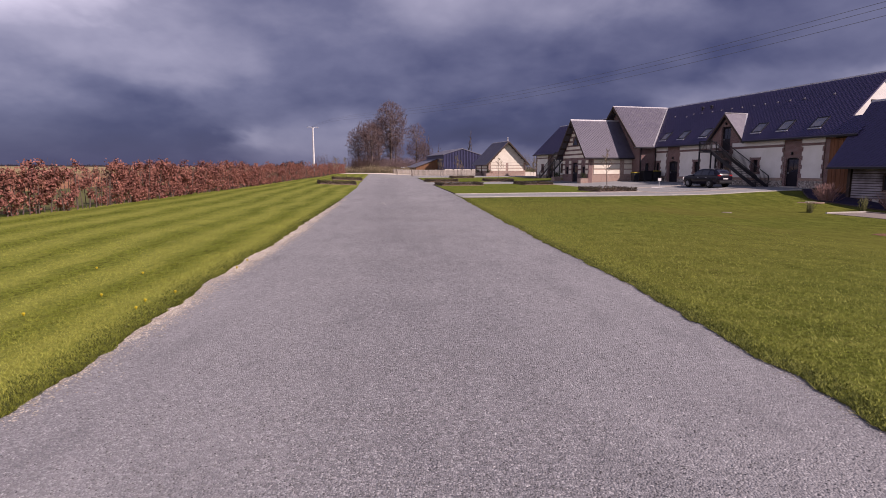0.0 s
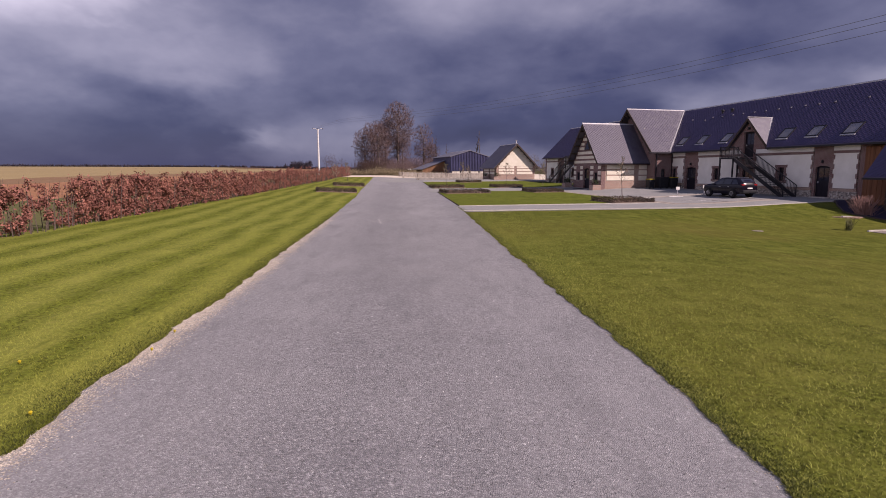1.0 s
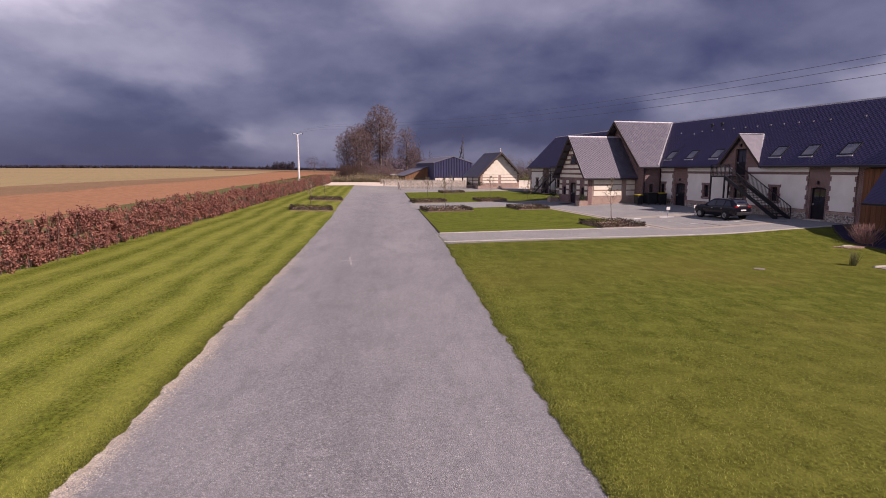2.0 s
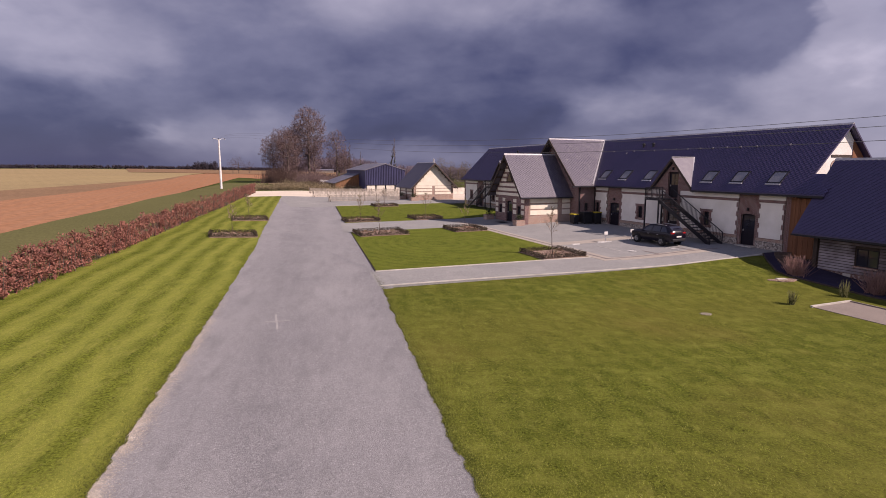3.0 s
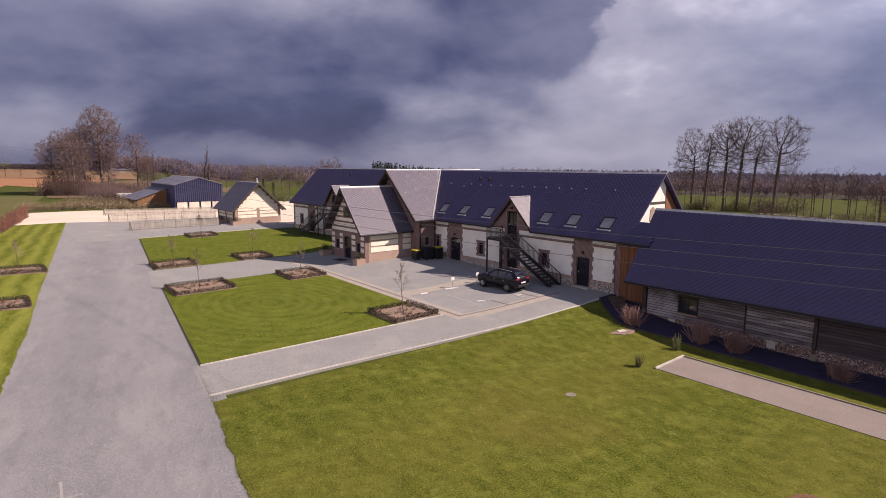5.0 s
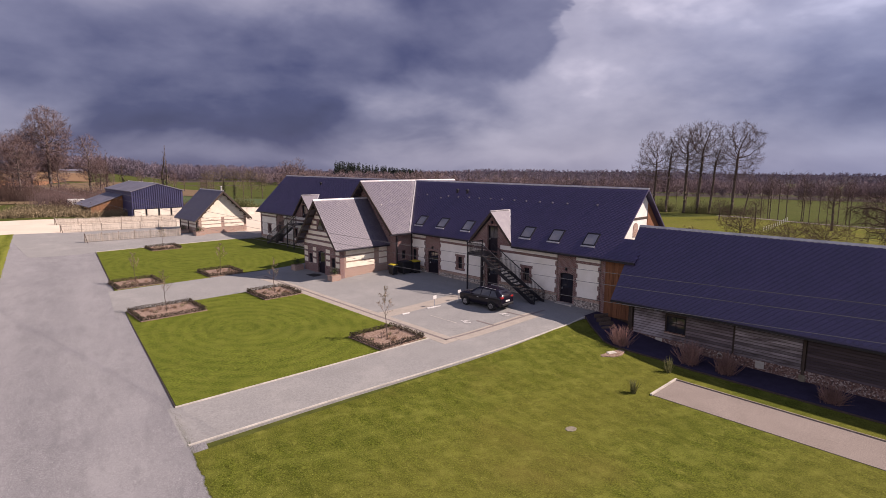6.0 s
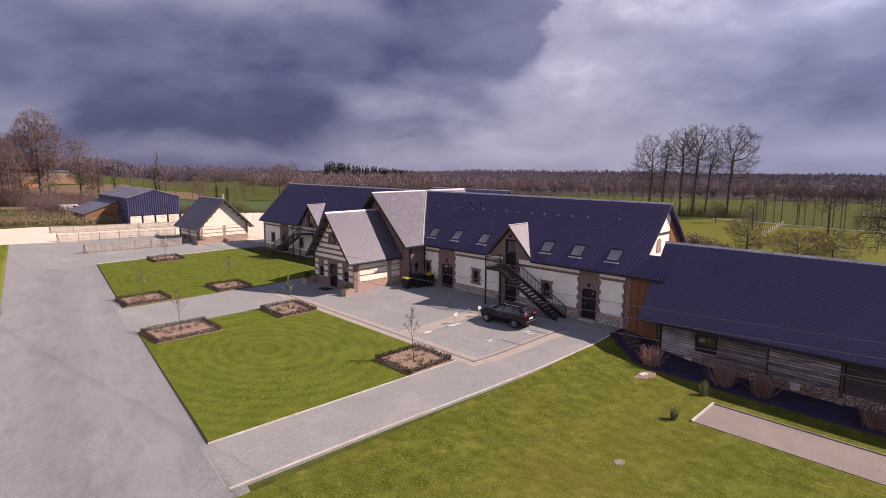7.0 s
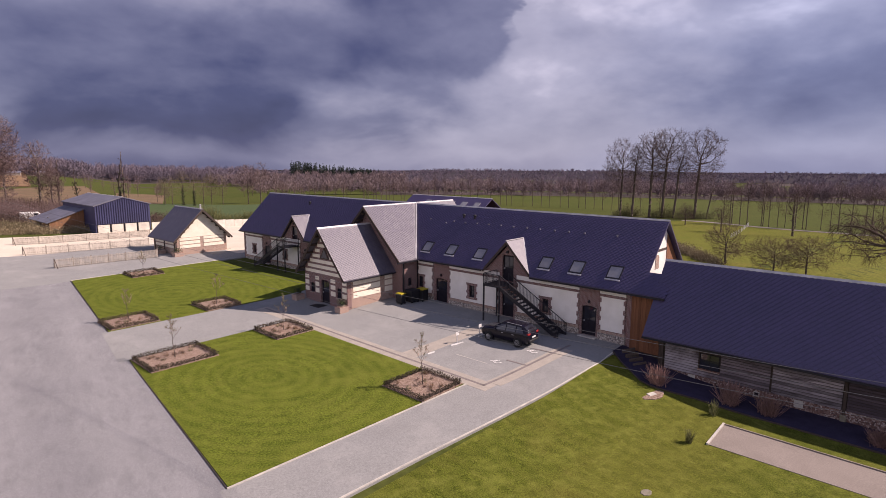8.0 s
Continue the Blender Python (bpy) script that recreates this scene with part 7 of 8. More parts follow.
for a, b in ((26.35, 34.1), (29.0, 33.3)):
    z = gab(a, b) + 0.016
    t = thing("bay_mark", (a, b, z), "white painted wheelchair symbol on the bay", "road marking", group="bay marks")
    bm = bmesh.new()
    n = 14
    for k in range(n - 3):
        p, q = (k * 2 * math.pi / n, (k + 1) * 2 * math.pi / n)
        beam(bm, (a + 0.24 * math.cos(p), b + 0.24 * math.sin(p), z), (a + 0.24 * math.cos(q), b + 0.24 * math.sin(q), z), 0.07, 0.004)
    beam(bm, (a - 0.05, b + 0.1, z), (a - 0.12, b + 0.42, z), 0.08, 0.004)
    beam(bm, (a, b + 0.12, z), (a + 0.24, b + 0.12, z), 0.07, 0.004)
    part("symbol", bm, white_paint, t)

# steps from the yard down to the lawn
steps = thing("garden_steps", (31.6, 28.9, 0.2), "dark timber sleeper steps down beside the barn", "steps")
for k, (a, b, z) in enumerate(((32.60, 29.25, 0.54), (32.20, 28.85, 0.44), (31.83, 28.45, 0.34), (31.47, 28.08, 0.24))):
    bm = bmesh.new()
    beam(bm, (a, b, z), (a + 0.86, b - 0.42, z), 0.10, 0.17)
    beam(bm, (a, b, z - 0.14), (a + 0.86, b - 0.42, z - 0.14), 0.18, 0.10)
    part("sleeper", bevelled(bm, 0.012), bark, steps)
strip("scrape_mark", [(-2.98, 27.6), (-2.63, 25.7)], 0.07, 0.004, sett_pale, "pale cross-shaped scrape on the gravel", "ground mark", 10, farm=False, depth=0.02)
strip("scrape_mark", [(-3.2, 26.62), (-2.35, 26.72)], 0.06, 0.006, sett_pale, "pale cross-shaped scrape on the gravel", "ground mark", 8, farm=False, depth=0.02)
for nm, pt, rx, ry, mat, lbl, cat in (("manhole_slab", (13.95, 27.25), 0.24, 0.18, slab_grey, "small mossy concrete slab set in the lawn", "slab"), ("bare_patch", (15.42, 18.92), 0.60, 0.40, bare_earth, "bare brown patch of earth in the lawn", "earth")):
    x, y = pt
    z = gz(x, y)
    bm = bmesh.new()
    prism(bm, [(x + rx * (1 + 0.12 * math.sin(3 * k)) * math.cos(k * math.pi / 8), y + ry * math.sin(k * math.pi / 8)) for k in range(16)], "z", z - 0.05, z + 0.045)
    t = thing(nm, (x, y, z), lbl, cat, farm=False)
    part("slab" if mat is slab_grey else "earth", bevelled(bm, 0.015), mat, t)
x, y = est(28.85, 26.0)
slab = thing("stone_slab", (x, y, gz(x, y)), "flat pale stone slab at the lawn's edge", "slab", farm=False)
bm = bmesh.new()
prism(bm, [(x + 0.85 * (1 + 0.1 * math.sin(3 * k)) * math.cos(k * math.pi / 8), y + 0.5 * math.sin(k * math.pi / 8)) for k in range(16)], "z", gz(x, y) - 0.06, gz(x, y) + 0.022)
part("soil_rim", bevelled(bm, 0.015), soil, slab, "brown bare soil round the slab")
bm = bmesh.new()
prism(bm, [(x - 0.28, y - 0.15), (x + 0.24, y - 0.20), (x + 0.30, y + 0.11), (x - 0.2, y + 0.16)], "z", gz(x, y) + 0.0, gz(x, y) + 0.05)
part("stone", bevelled(bm, 0.015), kerb_mat, slab)

# bins beside the entrance
for a, b, w, d, h, lid in ((31.05, 47.0, 0.55, 0.6, 0.80, yellow_lid), (32.05, 46.7, 0.95, 0.75, 0.95, plastic), (32.9, 46.4, 0.7, 0.7, 0.95, yellow_lid)):
    z = gab(a, b)
    t = thing("wheeled_bin", (a, b, z), "dark plastic wheeled bin with a yellow lid" if lid is yellow_lid else "large dark plastic wheeled bin", "bin", group="bins")
    bm = bmesh.new()
    prism(bm, [(a - w * 0.42, z + 0.08), (a + w * 0.42, z + 0.08), (a + w * 0.5, z + h), (a - w * 0.5, z + h)], "b", b - d / 2, b + d / 2)
    part("body", bevelled(bm, 0.02), plastic, t)
    part("lid", bevelled(boxed((a - w * 0.53, a + w * 0.53, b - d * 0.54, b + d * 0.54, z + h + 0.002, z + h + 0.08)), 0.025), lid, t)
    for sd in (-1, 1):
        bm = bmesh.new()
        tube(bm, [(a + sd * w * 0.36 - 0.03, b - d * 0.4, z + 0.08), (a + sd * w * 0.36 + 0.03, b - d * 0.4, z + 0.08)], [0.08, 0.08], 12)
        part("wheel", bm, rubber, t)

# planters and mats at the entrance
for a, b, w in ((26.65, 48.95, 0.42), (26.6, 54.6, 0.42), (28.3, 81.35, 0.55), (27.6, 84.6, 0.5)):
    z = gab(a, b)
    t = thing("brick_planter", (a, b, z), "square brick planter with a small evergreen shrub", "planter", group="planters")
    part("box", bevelled(boxed((a - w, a + w, b - w * 0.8, b + w * 0.8, z - 0.1, z + 0.45)), 0.015), pale_brick, t)
    part("earth", boxed((a - w + 0.08, a + w - 0.08, b - w * 0.8 + 0.08, b + w * 0.8 - 0.08, z + 0.452, z + 0.47)), soil, t)
    rng = np.random.default_rng(int(a * 10))
    c = np.c_[rng.normal(a, w * 0.4, 260), rng.normal(b, w * 0.35, 260), z + 0.5 + rng.beta(1.2, 1.6, 260) * 0.55]
    v, f = leaf_cloud(rng, c, 0.05)
    tagged(mesh_part("foliage", v, f, ivy, t), kind="stuff")
mat_thing = thing("door_mat", (26.45, 51.75, gab(26.45, 51.75)), "dark doormat before the entrance", "mat")
part("mat", bevelled(boxed((26.1, 27.0, 51.2, 52.3, gab(26.45, 51.75) + 0.0, gab(26.45, 51.75) + 0.03)), 0.008), plastic, mat_thing)

# low paling fences on the yard
for (a0, b0), (a1, b1), lbl in (((16.6, 83.3), (26.4, 82.3), "grey"), ((16.2, 94.2), (29.3, 92.4), "pale"), ((17.2, 104.0), (33.4, 102.9), "pale")):
    z = gab(a0, b0)
    t = thing("paling_fence", ((a0 + a1) / 2, (b0 + b1) / 2, z), "low grey chestnut paling fence on posts", "fence", group="paling fences")
    n = 6
    for k in range(n + 1):
        f = k / n
        a, b = a0 + (a1 - a0) * f, b0 + (b1 - b0) * f
        part("post", boxed((a - 0.04, a + 0.04, b - 0.04, b + 0.04, gab(a, b) - 0.1, gab(a, b) + 1.02)), pale_bark, t)
    rng = np.random.default_rng(int(b0))
    bm = bmesh.new()
    m = int((a1 - a0) / 0.085)
    for k in range(m):
        f = (k + 0.5) / m
        a, b = a0 + (a1 - a0) * f, b0 + (b1 - b0) * f
        zz = gab(a, b)
        w = 0.026
        box(bm, a - w, a + w, b - 0.062, b - 0.045, zz + 0.03, zz + 0.92 + rng.uniform(-0.05, 0.04))
    tagged(part("paling_screen", bm, rail_wood, t), kind="stuff")
    bm = bmesh.new()
    za, zb = gab(a0, b0), gab(a1, b1)
    for h in (0.25, 0.75):
        beam(bm, (a0, b0 - 0.035, za + h), (a1, b1 - 0.035, zb + h), 0.012, 0.03)
    part("wire", bm, dark_metal, t)
    for k, sgn in ((0, -1), (1, 1)):
        bm = bmesh.new()
        beam(bm, (a0, b0 + sgn * 0.06, za + 0.95), (a0 + 0.1, b0 + sgn * 0.75, za - 0.05), 0.05)
        part("brace", bm, dark_timber, t)
wall = thing("yard_wall", (48.0, 111, 1.0), "low pale concrete wall closing the sand yard", "wall")
for k in range(14):
    a = 37.4 + k * 1.6
    part("panel", boxed((a, a + 1.55, 112.3, 112.45, gab(a, 112.4) - 0.3, gab(a, 112.4) + 1.25)), concrete, wall)

# utility pole and the three lines that it carries to the next one, behind the gate
PX, PY, QX, QY = -28.0, 121.6, 27.5, -17.4
for x, y, top, lbl in ((PX, PY, 9.6, "white concrete utility pole with a crossarm"), (QX, QY, 10.9, "white concrete utility pole carrying three lines")):
    z = gz(x, y)
    t = thing("utility_pole", (x, y, z), lbl, "pole", farm=False, group="utility poles")
    bm = bmesh.new()
    tube(bm, [(x, y, z - 0.3), (x, y, z + top)], [0.24, 0.14], 8)
    part("shaft", bm, white_paint, t)
    bm = bmesh.new()
    for sd in (-1, 1):
        tube(bm, [(x, y, z + top - 0.25), (x + sd * 0.45, y + sd * 0.2, z + top + 0.06), (x + sd * 0.8, y + sd * 0.36, z + top + 0.10), (x + sd * 1.1, y + sd * 0.5, z + top - 0.04)], [0.05, 0.045, 0.04, 0.03], 6)
    part("crossarm", bm, white_paint, t)
    for sd in (-1, 0, 1):
        bm = bmesh.new()
        tube(bm, [(x + sd * 0.95, y + sd * 0.43, z + top - 0.08), (x + sd * 0.95, y + sd * 0.43, z + top + 0.2)], [0.06, 0.04], 8)
        part("insulator", bm, dark_metal, t)
lines = thing("power_lines", (6.6, 34.8, 6.4), "three sagging overhead power lines", "cables", farm=False)
for off, low in ((0.0, 6.91), (-0.36, 6.64), (-0.85, 6.28)):
    bm = bmesh.new()
    pts = []
    for k in range(61):
        y = PY + (QY - PY) * k / 60
        f = (y - 34.8) / 87
        pts.append((6.62 - 0.401 * (y - 34.8) + off, y, low + 2.587 * f + 9.152 * f * f - 7.446 * f ** 3))
    tube(bm, pts, [0.0065] * len(pts), 4)
    part("cable", bm, cable_mat, lines)


# parked car
def car(a, b, turn):
    """A dark estate car: shaped body, glazed cabin, wheels, lamps; in metres, its nose along +y."""
    z = gab(a, b)
    t = new("car")
    t.matrix_world = ROT @ pose(a * P, b * P, z * P + 0.02, 0, 0, turn)
    ORIGIN[t] = Vector((0, 0, 0))
    tagged(t, "dark grey family car parked in a bay", "car")
    k = 1 / P

    # stations along the car: y, bottom, belt line, top, half width, half width of the roof
    shape = np.array([(-2.22, 0.50, 0.90, 0.98, 0.70, 0.60), (-2.16, 0.40, 1.02, 1.14, 0.84, 0.66), (-2.02, 0.32, 1.06, 1.34, 0.90, 0.64), (-1.72, 0.28, 1.07, 1.56, 0.92, 0.62), (-1.25, 0.27, 1.05, 1.64, 0.93, 0.62),
                      (-0.35, 0.27, 1.03, 1.67, 0.93, 0.63), (0.20, 0.27, 1.02, 1.63, 0.93, 0.63), (0.62, 0.27, 1.02, 1.45, 0.93, 0.65), (1.05, 0.28, 1.03, 1.14, 0.92, 0.74), (1.65, 0.30, 1.00, 1.08, 0.91, 0.76),
                      (2.02, 0.34, 0.92, 0.99, 0.87, 0.70), (2.18, 0.42, 0.78, 0.86, 0.78, 0.60), (2.24, 0.48, 0.66, 0.72, 0.66, 0.50)])

    def at(y):
        return [float(np.interp(y, shape[:, 0], shape[:, c])) for c in range(1, 6)]

    def side(y, f, out=0.0):
        """A point on the flank of the cabin, f of the way from belt to roof."""
        lo, belt_z, top, w, wt = at(y)
        return Vector((w * 0.97 + (wt - w * 0.97) * f + out, y, belt_z + (top - 0.05 - belt_z) * f))

    bm, rings = bmesh.new(), []
    for y in np.r_[shape[:, 0], -1.5, -0.8, 0.0, 0.55, 0.95, 1.45, 1.95, -2.0].tolist():
        lo, belt_z, top, w, wt = at(y)
        half = [(w * 0.88, lo), (w * 0.985, lo + 0.10), (w, (lo + belt_z) * 0.52), (w * 0.995, belt_z - 0.10), (w * 0.97, belt_z), (wt, top - 0.05), (wt * 0.86, top - 0.008), (wt * 0.4, top)]
        outline = half + [(-p, q) for p, q in half[::-1]]
        rings.append((y, [bm.verts.new((p * k, y * k, q * k)) for p, q in outline]))
    rings = [r for _, r in sorted(rings, key=lambda r: r[0])]
    for r, s in zip(rings, rings[1:]):
        for i in range(16):
            bm.faces.new((r[i], r[(i + 1) % 16], s[(i + 1) % 16], s[i]))
    bm.faces.new(rings[0])
    bm.faces.new(rings[-1][::-1])
    bmesh.ops.recalc_face_normals(bm, faces=bm.faces[:])
    part("body", bm, car_paint, t, smooth_shade=True)

    def pane(pts, off, mat=pane_glass, nm="window_pane"):
        bm = bmesh.new()
        a = [bm.verts.new(Vector(p) * k) for p in pts]
        b = [bm.verts.new((Vector(p) + Vector(off)) * k) for p in pts]
        bm.faces.new(a)
        bm.faces.new(b[::-1])
        for i in range(len(pts)):
            q = (i + 1) % len(pts)
            bm.faces.new((a[q], a[i], b[i], b[q]))
        bmesh.ops.recalc_face_normals(bm, faces=bm.faces[:])
        part(nm, bm, mat, t)

    for y0, y1 in ((-2.08, -1.70), (1.00, 0.26)):
        w0, w1 = at(y0)[4] - 0.03, at(y1)[4] - 0.05
        z0, z1 = at(y0)[2] - 0.02, at(y1)[2] - 0.03
        s = -1 if y0 < 0 else 1
        pane([(-w0, y0, z0), (w0, y0, z0), (w1, y1, z1), (-w1, y1, z1)], (0, s * 0.02, 0.035))
    for sd in (-1, 1):
        flip = Vector((sd, 1, 1))
        for y0, y1, y2, y3 in ((-1.80, -1.12, -1.12, -1.50), (-1.04, -0.22, -0.22, -1.04), (-0.14, 0.80, 0.30, -0.14)):
            pane([side(y, f) * flip for y, f in ((y0, 0.10), (y1, 0.10), (y2, 0.86), (y3, 0.86))], (sd * 0.014, 0, 0.006))
        for y0, y1 in ((-1.72, -1.04), (-1.04, -0.14), (-0.14, 0.40)):
            pane([side(y, f) * flip for y, f in ((y0, 0.90), (y1, 0.90), (y1, 0.98), (y0, 0.98))], (sd * 0.014, 0, 0.006), dark_metal, "window_trim")
    for sd in (-1, 1):
        for y in (-1.32, 1.36):
            bm = bmesh.new()
            tube(bm, [(sd * 0.80 * k, y * k, 0.36 * k), (sd * 0.938 * k, y * k, 0.36 * k)], [0.40 * k] * 2, 22)
            part("wheel_arch", bm, plastic, t)
            bm = bmesh.new()
            tube(bm, [((sd * 0.90 - 0.11) * k, y * k, 0.33 * k), ((sd * 0.90 + 0.09) * k, y * k, 0.33 * k)], [0.36 * k] * 2, 20)
            wheel = part("wheel", bevelled(bm, 0.015), rubber, t)
            bm = bmesh.new()
            tube(bm, [((sd * 0.955) * k, y * k, 0.33 * k), ((sd * 1.01) * k, y * k, 0.33 * k)], [0.24 * k, 0.22 * k], 16)
            part("rim", bm, alloy, wheel)
        bm = boxed(((sd * 0.62 - 0.19) * k, (sd * 0.62 + 0.19) * k, -2.20 * k, -2.02 * k, 0.98 * k, 1.13 * k))
        part("tail_lamp", bevelled(bm, 0.02), red_lens, t)
        bm = boxed(((sd * 0.60 - 0.16) * k, (sd * 0.60 + 0.16) * k, 2.00 * k, 2.17 * k, 0.78 * k, 0.90 * k))
        part("headlight", bevelled(bm, 0.02), alloy, t)
        bm = boxed(((sd * 0.98 - 0.1) * k, (sd * 0.98 + 0.1) * k, 0.72 * k, 0.84 * k, 1.02 * k, 1.14 * k))
        part("mirror", bevelled(bm, 0.02), car_paint, t)
        bm = bmesh.new()
        beam(bm, (sd * 0.57 * k, -1.45 * k, 1.635 * k), (sd * 0.58 * k, -0.1 * k, 1.675 * k), 0.02, 0.02)
        part("roof_rail", bm, alloy, t)
        for y0, y1 in ((-1.5, -0.72), (-0.62, 0.25)):
            bm = boxed(((sd * 0.935 - 0.006) * k, (sd * 0.935 + 0.006) * k, (y1 - 0.22) * k, (y1 - 0.05) * k, 0.86 * k, 0.89 * k))
            part("door_handle", bm, alloy, t)
    part("bumper", bevelled(boxed((-0.72 * k, 0.72 * k, -2.28 * k, -2.14 * k, 0.40 * k, 0.60 * k)), 0.02), plastic, t)
    part("number_plate", boxed((-0.26 * k, 0.26 * k, -2.25 * k, -2.19 * k, 0.72 * k, 0.83 * k)), white_paint, t)
    return t


car(29.62, 35.55, 3.0)

# white van half hidden behind the scrub
vx, vy = -8.6, 141.5
vz = gz(vx, vy)
van = thing("van", (vx, vy, vz), "white panel van parked behind the scrub", "van", farm=False)
part("body", bevelled(prismed([(vx - 2.0, vz + 0.25), (vx + 1.9, vz + 0.25), (vx + 1.9, vz + 0.85), (vx + 1.25, vz + 1.0), (vx + 0.75, vz + 1.55), (vx - 2.0, vz + 1.6)], "b", vy - 0.75, vy + 0.75), 0.06, 2), white_paint, van)
part("side_window", boxed((vx + 0.15, vx + 0.75, vy - 0.765, vy - 0.752, vz + 1.0, vz + 1.4)), pane_glass, van)
for p in (-1.3, 1.2):
    for q in (-0.78, 0.66):
        bm = bmesh.new()
        tube(bm, [(vx + p, vy + q, vz + 0.25), (vx + p, vy + q + 0.12, vz + 0.25)], [0.26, 0.26], 16)
        part("wheel", bm, rubber, van)

# second farm roof behind the main barn
rear = thing("rear_barn", (60.3, 66.0, -1.0), "low dark-roofed barn with rooflights behind the main barn", "barn")
part("walls", boxed((55.6, 65.0, 60.0, 74.0, -3.0, 3.9)), brick, rear)
gable_roof(rear, "b", 59.7, 74.3, 60.3, 5.3, 7.2, 3.7)
for b in (60.8, 63.0, 65.2, 67.4, 69.6):
    for a in (56.8, 58.6):
        z = 3.7 + (a - 55.0) * 3.5 / 5.3
        bm = bmesh.new()
        prism(bm, [(a, z + 0.02), (a + 0.7, z + 0.02 + 0.7 * 3.5 / 5.3), (a + 0.7, z + 0.10 + 0.7 * 3.5 / 5.3), (a, z + 0.10)], "b", b, b + 0.9)
        part("rooflight", bm, sky_glass, rear)
for x, y, w in ((-40.0, 562, 8.0), (-19.0, 568, 3.0)):
    z = gz(x, y)
    t = thing("far_shed", (x, y, z), "long pale farm shed far off on the plateau", "shed", farm=False, group="far sheds")
    part("wall", boxed((x - w, x + w, y - 4, y + 4, z - 1.0, z + 2.2)), dull_wall, t)
    part("roof", prismed([(y - 4.4, z + 2.2), (y + 4.4, z + 2.2), (y, z + 3.4)], "a", x - w - 0.3, x + w + 0.3), sheet_roof, t)
wire_fence = thing("meadow_fence", (107.0, 74.85, gz(107.0, 74.85)), "row of white posts across the meadow", "fence", farm=False)
for k in range(11, 23):
    x, y = 80.0 + 2.45 * k, 64.4 + 0.95 * k
    part("post", boxed((x - 0.05, x + 0.05, y - 0.05, y + 0.05, gz(x, y) - 0.2, gz(x, y) + 0.85)), white_paint, wire_fence)

# meadow road
sheet("road", LANE, [(p + 2.2, q + 0.8) for p, q in LANE], sett, 0.0, 60, 3, "narrow grey lane across the meadow", "road", skirt=0)
sheet("field", [(8.9, 208), (14.2, 292)], [(21.5, 209), (35.4, 309)], rough_land, 0.05, 20, 10, "brown patch of dry rough ground", "field", skirt=0)
sheet("field", [(0, 132), (4, 207)], [(60, 126), (100, 240)], crop_dark, -0.05, 30, 30, "dark green field beyond the outhouse", "field", skirt=0)
sheet("field", [(-24, 150), (-30, 190), (-34, 240)], [(9, 150), (9, 207), (5, 372)], rough_land, 0.04, 30, 20, "brown rough grazing with brambles behind the shed", "field", skirt=0)


# ---- grass blades, dandelions and loose stones near the start of the drive ----
def grass(name, line, inward, n, seed, depth, mat):
    """Short blades beside the drive, thinning out with the distance from the gate and from the edge."""
    rng = np.random.default_rng(seed)
    pts = resample(line, 400)
    pts[:, 0] += [RAGGED * wander(x, y, 1.7 if inward > 0 else 8.3) for x, y in pts]
    i = (rng.beta(0.8, 1.7, n) * 399).astype(int)
    k = rng.beta(0.65, 1.7, n) * depth
    x, y = pts[i, 0] + inward * (k - 0.03), pts[i, 1] + rng.uniform(-0.05, 0.05, n)
    z = ground_z(x, y) + 0.006
    h = rng.uniform(0.014, 0.036, n)
    ang = rng.uniform(0, 2 * np.pi, n)
    w = 0.0045
    dx, dy = np.cos(ang) * w, np.sin(ang) * w
    lean = rng.normal(0, 0.022, (n, 2))
    v = np.stack([np.c_[x - dx, y - dy, z], np.c_[x + dx, y + dy, z], np.c_[x + lean[:, 0], y + lean[:, 1], z + h]], 1).reshape(-1, 3)
    ob = mesh_part(name, v, np.arange(3 * n).reshape(-1, 3), mat)
    return tagged(ob, "short mown grass blades beside the drive", "grass", "", "stuff")


grass("grass", [(-3.07, 1.5), *DRIVE_L[1:6]], -1, 150000, 901, 8.5, blade)
grass("grass", [(2.98, 2.5), *DRIVE_R[2:6]], 1, 150000, 902, 9.5, blade_east)
grass("edge_tufts", [(-3.07, 1.5), *DRIVE_L[1:7]], -1, 30000, 903, 0.42, edge_blade)
grass("edge_tufts", [(3.0, 2.0), *DRIVE_R[2:7]], 1, 30000, 904, 0.34, edge_blade)


